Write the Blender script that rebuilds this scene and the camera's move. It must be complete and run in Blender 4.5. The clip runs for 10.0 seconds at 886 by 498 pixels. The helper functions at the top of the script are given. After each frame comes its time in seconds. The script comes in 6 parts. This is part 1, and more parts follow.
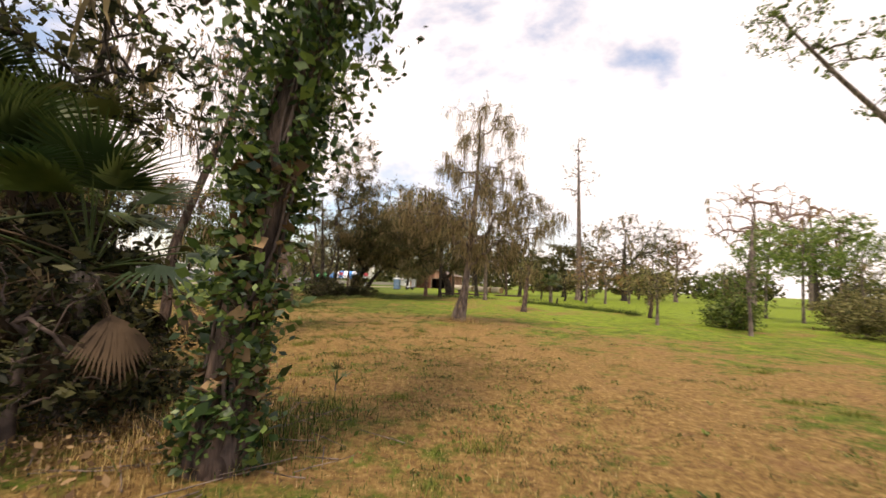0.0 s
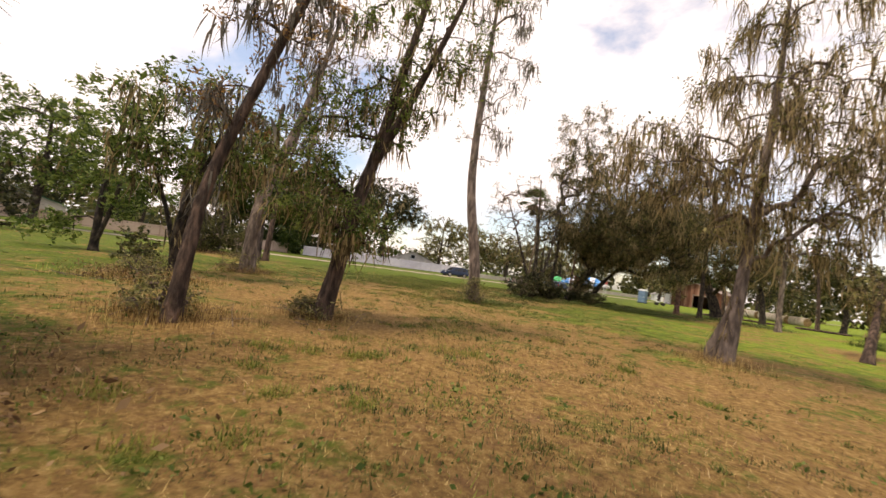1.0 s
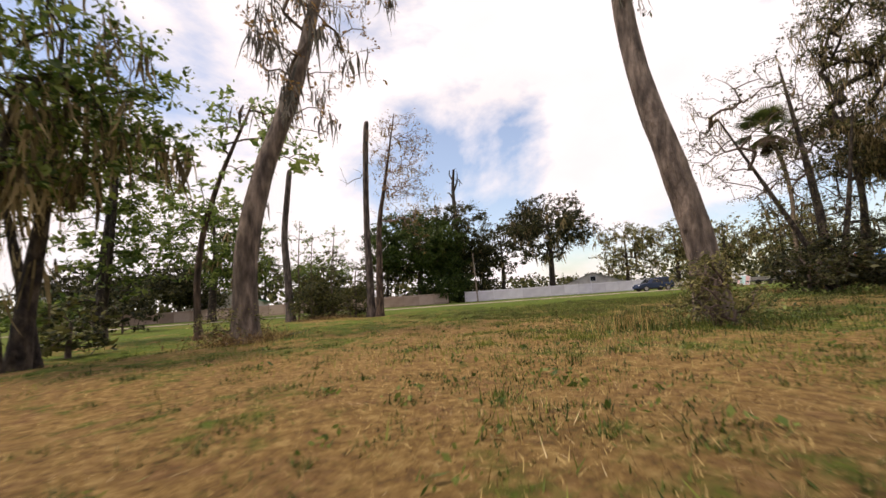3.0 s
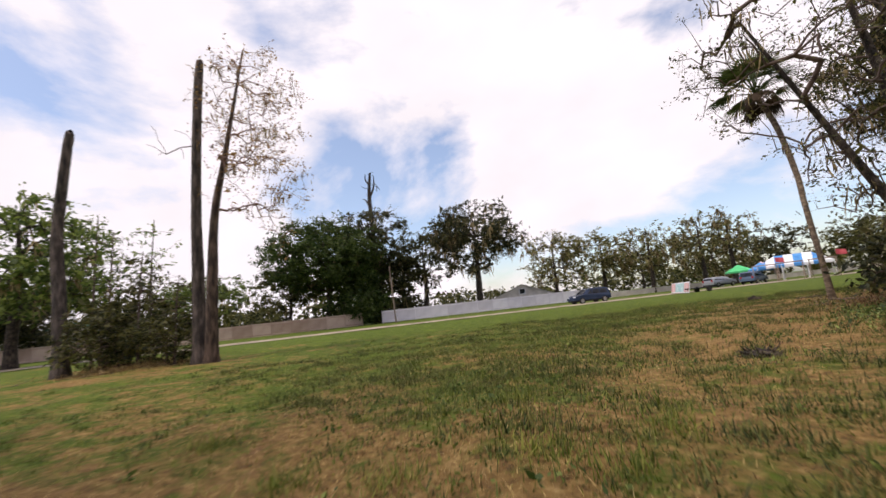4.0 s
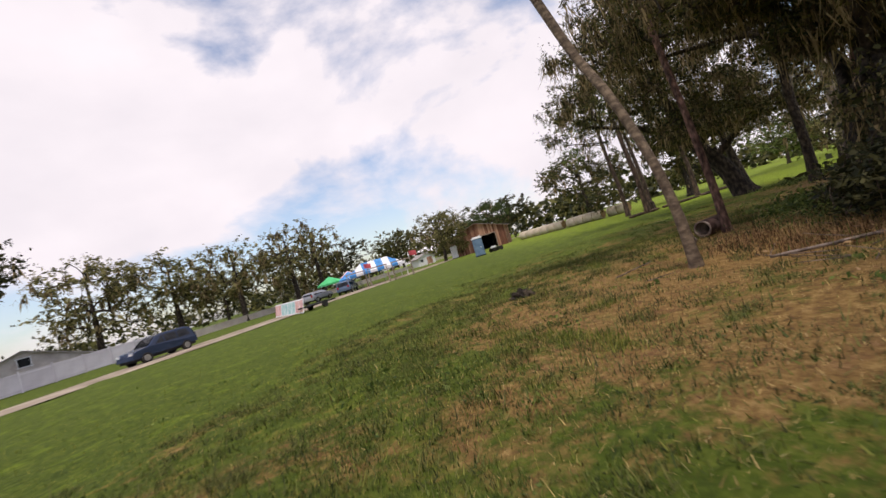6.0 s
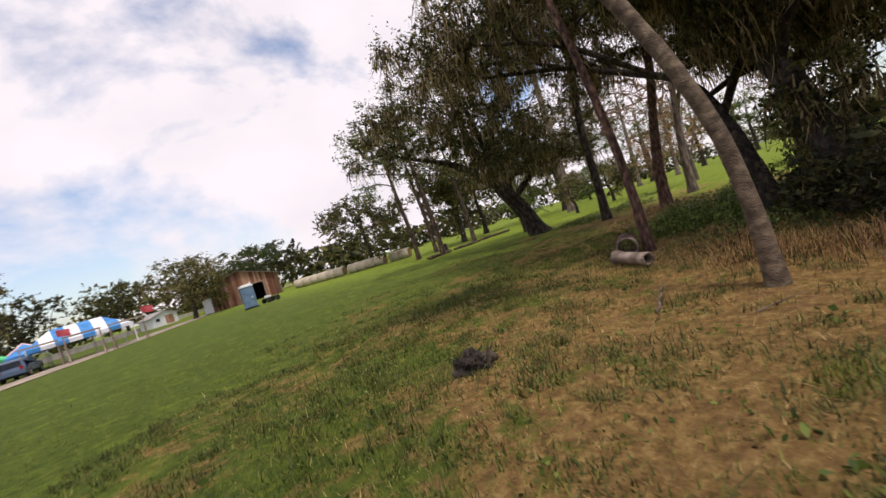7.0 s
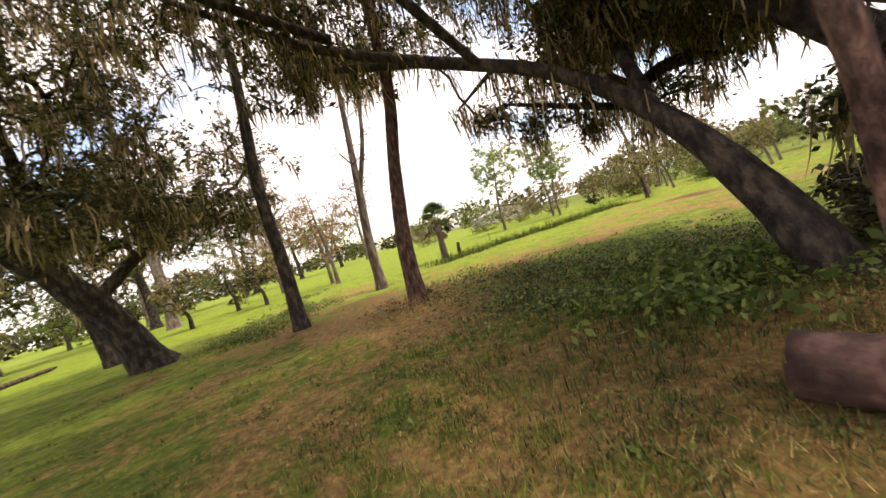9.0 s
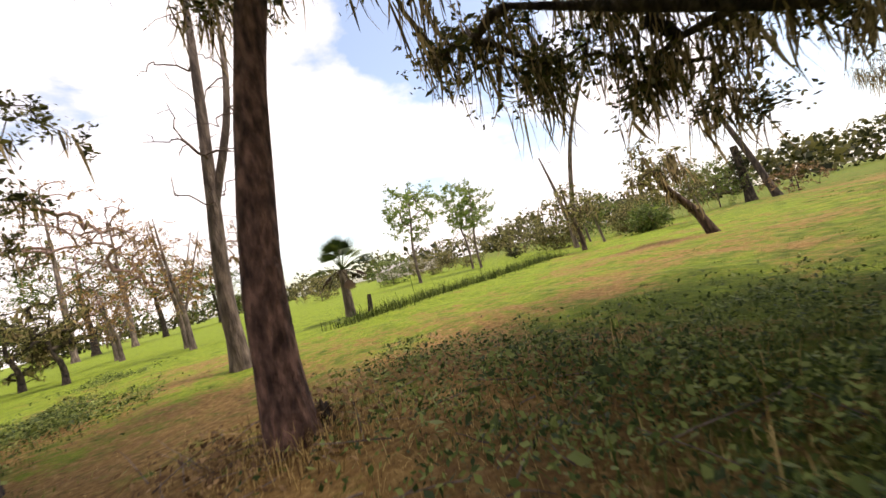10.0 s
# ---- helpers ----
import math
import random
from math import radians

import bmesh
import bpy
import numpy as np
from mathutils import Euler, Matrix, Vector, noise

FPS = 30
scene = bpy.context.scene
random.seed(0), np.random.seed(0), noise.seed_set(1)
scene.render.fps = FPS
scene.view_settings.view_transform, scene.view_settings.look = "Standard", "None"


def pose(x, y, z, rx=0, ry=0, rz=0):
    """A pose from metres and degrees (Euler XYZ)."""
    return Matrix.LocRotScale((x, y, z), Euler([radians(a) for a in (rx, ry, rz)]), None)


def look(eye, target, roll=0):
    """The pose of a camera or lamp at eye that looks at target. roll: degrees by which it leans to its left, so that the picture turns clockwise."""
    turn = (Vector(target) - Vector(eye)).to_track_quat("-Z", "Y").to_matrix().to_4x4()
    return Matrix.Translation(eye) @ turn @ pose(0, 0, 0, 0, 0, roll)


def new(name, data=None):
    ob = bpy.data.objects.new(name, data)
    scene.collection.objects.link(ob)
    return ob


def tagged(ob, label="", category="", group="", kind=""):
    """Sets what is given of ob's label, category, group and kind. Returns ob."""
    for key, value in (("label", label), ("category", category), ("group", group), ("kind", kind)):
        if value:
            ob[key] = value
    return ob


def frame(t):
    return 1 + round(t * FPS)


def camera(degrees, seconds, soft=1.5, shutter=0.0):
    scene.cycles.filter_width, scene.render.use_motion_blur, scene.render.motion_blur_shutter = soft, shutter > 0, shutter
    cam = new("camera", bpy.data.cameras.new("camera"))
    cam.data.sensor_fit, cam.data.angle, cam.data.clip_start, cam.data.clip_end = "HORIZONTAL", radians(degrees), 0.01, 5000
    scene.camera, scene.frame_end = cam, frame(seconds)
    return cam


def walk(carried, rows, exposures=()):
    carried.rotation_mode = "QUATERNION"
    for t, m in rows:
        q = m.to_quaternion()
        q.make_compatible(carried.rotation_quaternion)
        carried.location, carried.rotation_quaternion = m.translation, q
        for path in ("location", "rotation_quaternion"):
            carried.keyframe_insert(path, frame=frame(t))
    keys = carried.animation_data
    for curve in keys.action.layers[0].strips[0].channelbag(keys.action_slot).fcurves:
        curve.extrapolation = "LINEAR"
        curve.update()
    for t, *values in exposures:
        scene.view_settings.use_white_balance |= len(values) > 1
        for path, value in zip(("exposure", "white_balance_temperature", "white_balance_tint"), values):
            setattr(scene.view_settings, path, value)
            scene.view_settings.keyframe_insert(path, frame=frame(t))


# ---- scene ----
cam = camera(93.5, 10.0, soft=1.5, shutter=0.12)
PATH = [
    (0, (-0.259, 2.38, 1.988), (-0.274, 4.374, 2.144), 2.7),
    (0.5, (0.253, 6.342, 1.833), (-0.395, 8.232, 1.931), 7.5),
    (1, (0.293, 9.638, 1.596), (-0.812, 11.303, 1.676), 7.9),
    (1.5, (0.092, 11.886, 1.607), (-1.328, 13.294, 1.668), 7.0),
    (2, (-1.213, 14.211, 1.299), (-2.848, 15.36, 1.378), 5.0),
    (2.2, (-1.823, 15.15, 1.156), (-3.478, 16.267, 1.263), 1.3),
    (3.5, (-8.995, 23.072, 0.718), (-10.66, 24.145, 0.993), -5.0),
    (4, (-12.057, 26.267, 1.07), (-13.523, 27.597, 1.355), -6.2),
    (4.5, (-14.888, 29.108, 1.397), (-15.928, 30.804, 1.607), -10.8),
    (5, (-17.166, 31.955, 1.786), (-17.76, 33.862, 1.891), -12.7),
    (6.3, (-19.53, 40.848, 1.4), (-19.002, 42.777, 1.386), -16.5),
    (6.5, (-19.666, 41.969, 1.435), (-18.908, 43.82, 1.402), -16.4),
    (7, (-19.585, 44.566, 1.502), (-18.334, 46.126, 1.44), -16.4),
    (7.5, (-19.195, 46.91, 1.83), (-17.587, 48.094, 1.709), -16.1),
    (8, (-17.255, 49.027, 1.637), (-15.41, 49.795, 1.571), -12.8),
    (8.5, (-15.2, 50.6, 1.6), (-13.229, 50.94, 1.533), -16.2),
    (9, (-13.15, 51.42, 1.62), (-11.154, 51.292, 1.54), -15.8),
    (9.5, (-10.25, 51.63, 1.485), (-8.306, 51.157, 1.473), -12.7),
    (10, (-6.967, 51.216, 1.409), (-5.069, 50.586, 1.467), -13.7),
]
EXPOSURES = [(0.0, 0.33, 7700, 16), (1.2, 0.33, 7800, 16), (2.2, 0.2, 7700, 16), (3.5, 0.05, 6950, 16), (4.0, 0.0, 6800, 16), (4.5, -0.24, 6750, 16), (6.0, -0.13, 6750, 16), (7.0, -0.1, 6750, 16), (8.0, 0.33, 7600, 16), (9.0, 0.9, 7550, 16), (10.0, 0.6, 7300, 16)]
walk(cam, [(t, look(eye, target, roll)) for t, eye, target, roll in PATH], EXPOSURES)

# ---- sky and sun ----
world = bpy.data.worlds.new("sky")
scene.world = world
world.use_nodes = True
wn, wl = world.node_tree.nodes, world.node_tree.links
wn.clear()
w_out = wn.new("ShaderNodeOutputWorld")
w_bg = wn.new("ShaderNodeBackground")
w_sky = wn.new("ShaderNodeTexSky")
w_sky.sky_type = "NISHITA"
w_sky.sun_disc = False
w_sky.sun_elevation, w_sky.sun_rotation = radians(68), radians(200)
w_sky.dust_density, w_sky.air_density = 1.5, 1.0
w_gain = wn.new("ShaderNodeVectorMath")
w_gain.operation = "SCALE"
w_gain.inputs["Scale"].default_value = 0.2
w_co = wn.new("ShaderNodeTexCoord")
w_map = wn.new("ShaderNodeMapping")
w_map.inputs["Scale"].default_value = (1.0, 1.0, 1.7)
w_map.inputs["Location"].default_value = (0.4, 1.3, 0.2)
w_n1 = wn.new("ShaderNodeTexNoise")
w_n1.inputs["Scale"].default_value, w_n1.inputs["Detail"].default_value = 1.7, 9.0
w_n1.inputs["Roughness"].default_value, w_n1.inputs["Distortion"].default_value = 0.55, 0.25
w_ramp = wn.new("ShaderNodeValToRGB")
w_ramp.color_ramp.elements[0].position, w_ramp.color_ramp.elements[1].position = 0.42, 0.515
w_ramp.color_ramp.elements[0].color = (0.05, 0.05, 0.05, 1)
w_n2 = wn.new("ShaderNodeTexNoise")
w_n2.inputs["Scale"].default_value, w_n2.inputs["Detail"].default_value = 4.0, 5.0
w_shade = wn.new("ShaderNodeMix")
w_shade.data_type = "RGBA"
w_shade.inputs["A"].default_value = (0.84, 0.83, 0.90, 1)
w_shade.inputs["B"].default_value = (1.18, 1.14, 1.19, 1)
w_mix = wn.new("ShaderNodeMix")
w_mix.data_type = "RGBA"
wl.new(w_co.outputs["Generated"], w_map.inputs["Vector"])
wl.new(w_map.outputs["Vector"], w_n1.inputs["Vector"])
wl.new(w_map.outputs["Vector"], w_n2.inputs["Vector"])
wl.new(w_n1.outputs["Fac"], w_ramp.inputs["Fac"])
wl.new(w_n2.outputs["Fac"], w_shade.inputs["Factor"])
wl.new(w_sky.outputs["Color"], w_gain.inputs[0])
wl.new(w_gain.outputs["Vector"], w_mix.inputs["A"])
wl.new(w_shade.outputs["Result"], w_mix.inputs["B"])
wl.new(w_ramp.outputs["Color"], w_mix.inputs["Factor"])
wl.new(w_mix.outputs["Result"], w_bg.inputs["Color"])
w_bg.inputs["Strength"].default_value = 1.0
wl.new(w_bg.outputs["Background"], w_out.inputs["Surface"])

sun = new("sun", bpy.data.lights.new("sun", "SUN"))
sun.data.energy, sun.data.angle, sun.data.color = 2.65, radians(10), (1.0, 0.94, 0.84)
sun.matrix_world = look((0, 0, 60), (8, 23, 0))

# ---- materials ----
def mat(name, c1, c2, scale=3.0, rough=0.85, bump=0.3, bump_scale=30.0, island=0.0, obrand=0.0, translucent=0.0, stretch=(1, 1, 1),
        c3=None, metal=0.0, detail=6.0, spec=0.3, dist=0.02):
    m = bpy.data.materials.new(name)
    m.use_nodes = True
    n, l = m.node_tree.nodes, m.node_tree.links
    bs = n["Principled BSDF"]
    bs.inputs["Roughness"].default_value, bs.inputs["Metallic"].default_value = rough, metal
    bs.inputs["Specular IOR Level"].default_value = spec
    co = n.new("ShaderNodeTexCoord")
    mp = n.new("ShaderNodeMapping")
    mp.inputs["Scale"].default_value = stretch
    l.new(co.outputs["Object"], mp.inputs["Vector"])
    t1 = n.new("ShaderNodeTexNoise")
    t1.inputs["Scale"].default_value, t1.inputs["Detail"].default_value = scale, detail
    l.new(mp.outputs["Vector"], t1.inputs["Vector"])
    rp = n.new("ShaderNodeValToRGB")
    rp.color_ramp.elements[0].position, rp.color_ramp.elements[1].position = 0.33, 0.67
    rp.color_ramp.elements[0].color, rp.color_ramp.elements[1].color = (*c1, 1), (*c2, 1)
    if c3:
        e = rp.color_ramp.elements.new(0.5)
        e.color = (*c3, 1)
    fac = t1.outputs["Fac"]
    if island or obrand:
        if island:
            src = n.new("ShaderNodeNewGeometry").outputs["Random Per Island"]
        else:
            src = n.new("ShaderNodeObjectInfo").outputs["Random"]
        mx = n.new("ShaderNodeMix")
        mx.inputs["Factor"].default_value = island or obrand
        l.new(fac, mx.inputs["A"])
        l.new(src, mx.inputs["B"])
        fac = mx.outputs["Result"]
    l.new(fac, rp.inputs["Fac"])
    l.new(rp.outputs["Color"], bs.inputs["Base Color"])
    if bump:
        t2 = n.new("ShaderNodeTexNoise")
        t2.inputs["Scale"].default_value, t2.inputs["Detail"].default_value = bump_scale, 4.0
        l.new(mp.outputs["Vector"], t2.inputs["Vector"])
        bp = n.new("ShaderNodeBump")
        bp.inputs["Strength"].default_value, bp.inputs["Distance"].default_value = bump, dist
        l.new(t2.outputs["Fac"], bp.inputs["Height"])
        l.new(bp.outputs["Normal"], bs.inputs["Normal"])
    if translucent:
        tr = n.new("ShaderNodeBsdfTranslucent")
        l.new(rp.outputs["Color"], tr.inputs["Color"])
        ms = n.new("ShaderNodeMixShader")
        ms.inputs["Fac"].default_value = translucent
        l.new(bs.outputs["BSDF"], ms.inputs[1])
        l.new(tr.outputs["BSDF"], ms.inputs[2])
        l.new(ms.outputs["Shader"], n["Material Output"].inputs["Surface"])
    return m


BARK = mat("bark_brown", (0.026, 0.018, 0.014), (0.16, 0.105, 0.078), 8, 0.95, 1.0, 20, stretch=(1, 1, 0.25), c3=(0.07, 0.047, 0.036), dist=0.08, detail=9)
BARK_PALE = mat("bark_pale", (0.06, 0.046, 0.04), (0.29, 0.225, 0.185), 6, 0.95, 1.0, 20, stretch=(1, 1, 0.3), c3=(0.15, 0.115, 0.095), dist=0.06, detail=9)
BARK_DARK = mat("bark_dark", (0.016, 0.013, 0.012), (0.11, 0.085, 0.062), 7, 0.95, 1.0, 16, stretch=(1, 1, 0.5), c3=(0.045, 0.034, 0.027), dist=0.12)
BARK_PINE = mat("bark_pine", (0.035, 0.019, 0.015), (0.24, 0.135, 0.10), 11, 0.92, 1.0, 16, stretch=(1, 1, 0.4), c3=(0.11, 0.062, 0.048), dist=0.1, detail=9)
BARK_PALM = mat("bark_palm", (0.07, 0.05, 0.037), (0.24, 0.18, 0.125), 5, 0.95, 0.9, 26, stretch=(1.2, 1.2, 2.2), c3=(0.135, 0.10, 0.07), dist=0.03, detail=9)
BARK_DEAD = mat("bark_dead", (0.03, 0.024, 0.022), (0.17, 0.13, 0.11), 7, 0.95, 1.0, 18, stretch=(1, 1, 0.25), dist=0.08, c3=(0.075, 0.058, 0.05), detail=9)
TWIG = mat("twig", (0.06, 0.042, 0.035), (0.16, 0.115, 0.095), 6, 0.95, 0.2)
TWIG_PINK = mat("twig_reddish", (0.13, 0.075, 0.06), (0.3, 0.2, 0.17), 6, 0.95, 0.2)
LEAF_OAK = mat("leaf_oak", (0.024, 0.03, 0.009), (0.15, 0.14, 0.04), 0.7, 0.6, 0, island=0.55, translucent=0.3, c3=(0.068, 0.072, 0.02))
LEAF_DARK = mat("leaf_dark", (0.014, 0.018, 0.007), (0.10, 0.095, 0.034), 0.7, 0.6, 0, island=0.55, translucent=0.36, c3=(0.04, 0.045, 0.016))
LEAF_OLIVE = mat("leaf_olive", (0.065, 0.068, 0.022), (0.32, 0.285, 0.11), 0.7, 0.6, 0, island=0.6, translucent=0.42, c3=(0.16, 0.155, 0.05))
LEAF_GREEN = mat("leaf_green", (0.045, 0.08, 0.014), (0.21, 0.26, 0.06), 0.7, 0.55, 0, island=0.55, translucent=0.42, c3=(0.105, 0.15, 0.03))
LEAF_ROUND = mat("leaf_mid_green", (0.02, 0.042, 0.008), (0.10, 0.135, 0.03), 0.7, 0.6, 0, island=0.5, translucent=0.3, c3=(0.048, 0.078, 0.015))
LEAF_LIME = mat("leaf_lime", (0.10, 0.17, 0.03), (0.30, 0.36, 0.10), 0.7, 0.55, 0, island=0.55, translucent=0.4, c3=(0.18, 0.26, 0.06))
LEAF_RUST = mat("leaf_rust", (0.15, 0.075, 0.03), (0.42, 0.26, 0.10), 0.7, 0.7, 0, island=0.6, translucent=0.35, c3=(0.25, 0.15, 0.05))
LEAF_IVY = mat("leaf_ivy", (0.014, 0.036, 0.009), (0.14, 0.20, 0.045), 2.0, 0.48, 0.1, island=0.6, translucent=0.25, c3=(0.042, 0.085, 0.018), spec=0.5)
LEAF_BROWN = mat("leaf_dry", (0.10, 0.055, 0.025), (0.34, 0.22, 0.11), 2.0, 0.8, 0.1, island=0.6, translucent=0.2)
MOSS = mat("spanish_moss", (0.085, 0.066, 0.036), (0.42, 0.32, 0.165), 0.9, 1.0, 0, island=0.6, translucent=0.5, c3=(0.23, 0.175, 0.088))
MOSS_GREY = mat("spanish_moss_grey", (0.07, 0.065, 0.055), (0.24, 0.215, 0.175), 0.9, 1.0, 0, island=0.5, translucent=0.3, c3=(0.14, 0.125, 0.10))
PALM_LEAF = mat("palm_leaf", (0.015, 0.035, 0.010), (0.12, 0.15, 0.04), 1.5, 0.5, 0.1, island=0.5, translucent=0.2, c3=(0.04, 0.066, 0.016), spec=0.4)
# dead fans coloured extra dark, with the palmetto thicket's shade in the colour
PALM_DRY = mat("palm_leaf_dry", (0.028, 0.017, 0.01), (0.105, 0.066, 0.036), 1.5, 0.85, 0.1, island=0.5, translucent=0.1)
GRASS = mat("grass_blade", (0.075, 0.105, 0.014), (0.27, 0.27, 0.055), 0.6, 0.7, 0, island=0.5, translucent=0.35, c3=(0.145, 0.175, 0.027))
GRASS_DEEP = mat("grass_deep", (0.022, 0.04, 0.007), (0.135, 0.165, 0.033), 0.8, 0.7, 0, island=0.5, translucent=0.35, c3=(0.062, 0.088, 0.015))
GRASS_OLIVE = mat("grass_olive", (0.028, 0.038, 0.01), (0.18, 0.18, 0.05), 0.8, 0.75, 0, island=0.5, translucent=0.3, c3=(0.085, 0.098, 0.025))
STRAW = mat("straw", (0.11, 0.06, 0.024), (0.58, 0.42, 0.17), 0.8, 0.85, 0, island=0.8, translucent=0.2, c3=(0.295, 0.185, 0.06))
STRAW_RUST = mat("straw_rust", (0.07, 0.034, 0.015), (0.36, 0.22, 0.10), 0.8, 0.85, 0, island=0.8, translucent=0.2, c3=(0.19, 0.105, 0.042))
STRAW_PALE = mat("straw_pale", (0.22, 0.14, 0.06), (0.62, 0.48, 0.26), 0.8, 0.85, 0, island=0.8, translucent=0.1)
WEED = mat("weed_leaf", (0.032, 0.055, 0.013), (0.24, 0.29, 0.08), 0.9, 0.6, 0, island=0.6, translucent=0.3, c3=(0.10, 0.145, 0.033))
CONCRETE = mat("concrete", (0.09, 0.062, 0.05), (0.38, 0.30, 0.245), 4, 0.9, 0.7, 25, c3=(0.22, 0.165, 0.13), detail=9)
CONCRETE_DARK = mat("concrete_stained", (0.035, 0.019, 0.015), (0.22, 0.13, 0.10), 4, 0.92, 0.8, 25, c3=(0.085, 0.047, 0.037), detail=9)
RUBBER = mat("rubber", (0.012, 0.012, 0.013), (0.05, 0.045, 0.04), 4, 0.8, 0.4, 30)
ROAD = mat("road_sand", (0.20, 0.155, 0.115), (0.42, 0.345, 0.27), 0.5, 0.95, 0.3, 12, c3=(0.30, 0.245, 0.19))
FENCE_WHITE = mat("fence_white", (0.60, 0.55, 0.60), (0.78, 0.73, 0.78), 1.0, 0.7, 0.1, obrand=0.35)
FENCE_TAN = mat("fence_tan", (0.33, 0.225, 0.175), (0.50, 0.37, 0.30), 1.0, 0.8, 0.2, obrand=0.4)
WALL_LOW = mat("low_wall_paint", (0.50, 0.42, 0.36), (0.68, 0.60, 0.53), 0.6, 0.85, 0.2)
WOOD_GREY = mat("wood_weathered", (0.16, 0.12, 0.095), (0.36, 0.28, 0.22), 2, 0.9, 0.4, 20, stretch=(1, 1, 0.2), obrand=0.3)
BARN_WOOD = mat("barn_board", (0.15, 0.062, 0.04), (0.44, 0.25, 0.17), 2, 0.9, 0.4, 20, stretch=(1, 1, 0.15), obrand=0.6, c3=(0.29, 0.145, 0.095))
METAL_ROOF = mat("metal_roof", (0.20, 0.14, 0.12), (0.42, 0.34, 0.30), 1.5, 0.6, 0.2, metal=0.3)
ROOF_GREEN = mat("roof_green", (0.03, 0.11, 0.07), (0.06, 0.19, 0.12), 1.0, 0.6, 0.1)
ROOF_GREY = mat("roof_shingle", (0.22, 0.20, 0.19), (0.42, 0.39, 0.37), 2.0, 0.9, 0.3)
STUCCO = mat("stucco", (0.46, 0.40, 0.36), (0.66, 0.60, 0.55), 1.0, 0.9, 0.2)
DARK = mat("dark_opening", (0.008, 0.008, 0.009), (0.02, 0.02, 0.022), 2, 0.8, 0)
GLASS_DARK = mat("tinted_glass", (0.012, 0.015, 0.02), (0.03, 0.035, 0.045), 2, 0.08, 0, spec=0.6)
CAR_BLUE = mat("car_paint_blue", (0.025, 0.04, 0.085), (0.035, 0.055, 0.11), 1, 0.25, 0, spec=0.6, metal=0.3)
CAR_STEEL = mat("car_paint_steel", (0.075, 0.11, 0.17), (0.10, 0.14, 0.21), 1, 0.25, 0, spec=0.6, metal=0.3)
CAR_GREY = mat("car_paint_grey", (0.30, 0.31, 0.34), (0.36, 0.37, 0.40), 1, 0.25, 0, spec=0.6, metal=0.3)
CHROME = mat("alloy", (0.35, 0.35, 0.36), (0.5, 0.5, 0.5), 3, 0.3, 0, metal=0.8)
LAMP_RED = mat("tail_lamp", (0.25, 0.01, 0.01), (0.35, 0.02, 0.02), 3, 0.2, 0)
LAMP_CLEAR = mat("head_lamp", (0.6, 0.6, 0.62), (0.75, 0.75, 0.75), 3, 0.15, 0)
TENT_BLUE = mat("tent_blue", (0.045, 0.20, 0.50), (0.08, 0.30, 0.62), 2, 0.7, 0.1)
TENT_WHITE = mat("tent_white", (0.72, 0.72, 0.76), (0.84, 0.84, 0.86), 2, 0.7, 0.1)
TENT_GREEN = mat("tent_green", (0.05, 0.42, 0.14), (0.10, 0.56, 0.22), 2, 0.7, 0.1)
PAINT_WHITE = mat("paint_white", (0.66, 0.66, 0.67), (0.80, 0.80, 0.80), 3, 0.6, 0.05)
PLASTIC_BLUE = mat("plastic_blue", (0.10, 0.17, 0.26), (0.16, 0.25, 0.36), 2, 0.5, 0.1)
CLOTH_RED = mat("cloth_red", (0.45, 0.06, 0.08), (0.62, 0.12, 0.14), 3, 0.85, 0.1)
CLOTH_PINK = mat("board_pink", (0.55, 0.30, 0.30), (0.78, 0.55, 0.52), 2, 0.7, 0.1)
CLOTH_AQUA = mat("board_aqua", (0.25, 0.48, 0.50), (0.55, 0.72, 0.70), 2, 0.7, 0.1)
HAY_WRAP = mat("hay_wrap", (0.40, 0.33, 0.25), (0.62, 0.54, 0.44), 1.2, 0.75, 0.4, 12)
HAY_END = mat("hay_end", (0.17, 0.10, 0.045), (0.36, 0.24, 0.12), 5, 0.95, 0.7, 30)
PLASTER = mat("pole_metal", (0.30, 0.30, 0.31), (0.46, 0.46, 0.47), 2, 0.5, 0.1, metal=0.5)

# ---- building helpers ----


def mesh_from(name, verts, faces, smooth=False):
    me = bpy.data.meshes.new(name)
    me.from_pydata([tuple(v) for v in verts] if not isinstance(verts, np.ndarray) else verts.tolist(), [], faces)
    if smooth:
        me.shade_smooth()
    me.update()
    return me


def polys(name, verts, per):
    """A mesh of loose equal polygons from an array of corners, per corners each."""
    verts = np.asarray(verts, dtype=np.float32).reshape(-1, 3)
    k = len(verts)
    f = k // per
    me = bpy.data.meshes.new(name)
    me.vertices.add(k)
    me.vertices.foreach_set("co", verts.ravel())
    me.loops.add(k)
    me.loops.foreach_set("vertex_index", np.arange(k, dtype=np.int32))
    me.polygons.add(f)
    me.polygons.foreach_set("loop_start", np.arange(0, k, per, dtype=np.int32))
    me.polygons.foreach_set("loop_total", np.full(f, per, dtype=np.int32))
    me.update(calc_edges=True)
    return me


def quads_mesh(name, verts, faces, smooth=True):
    verts = np.asarray(verts, dtype=np.float32)
    faces = np.asarray(faces, dtype=np.int32)
    me = bpy.data.meshes.new(name)
    me.vertices.add(len(verts))
    me.vertices.foreach_set("co", verts.ravel())
    k = faces.shape[1]
    me.loops.add(faces.size)
    me.loops.foreach_set("vertex_index", faces.ravel())
    me.polygons.add(len(faces))
    me.polygons.foreach_set("loop_start", np.arange(0, faces.size, k, dtype=np.int32))
    me.polygons.foreach_set("loop_total", np.full(len(faces), k, dtype=np.int32))
    me.update(calc_edges=True)
    if smooth:
        me.shade_smooth()
    return me


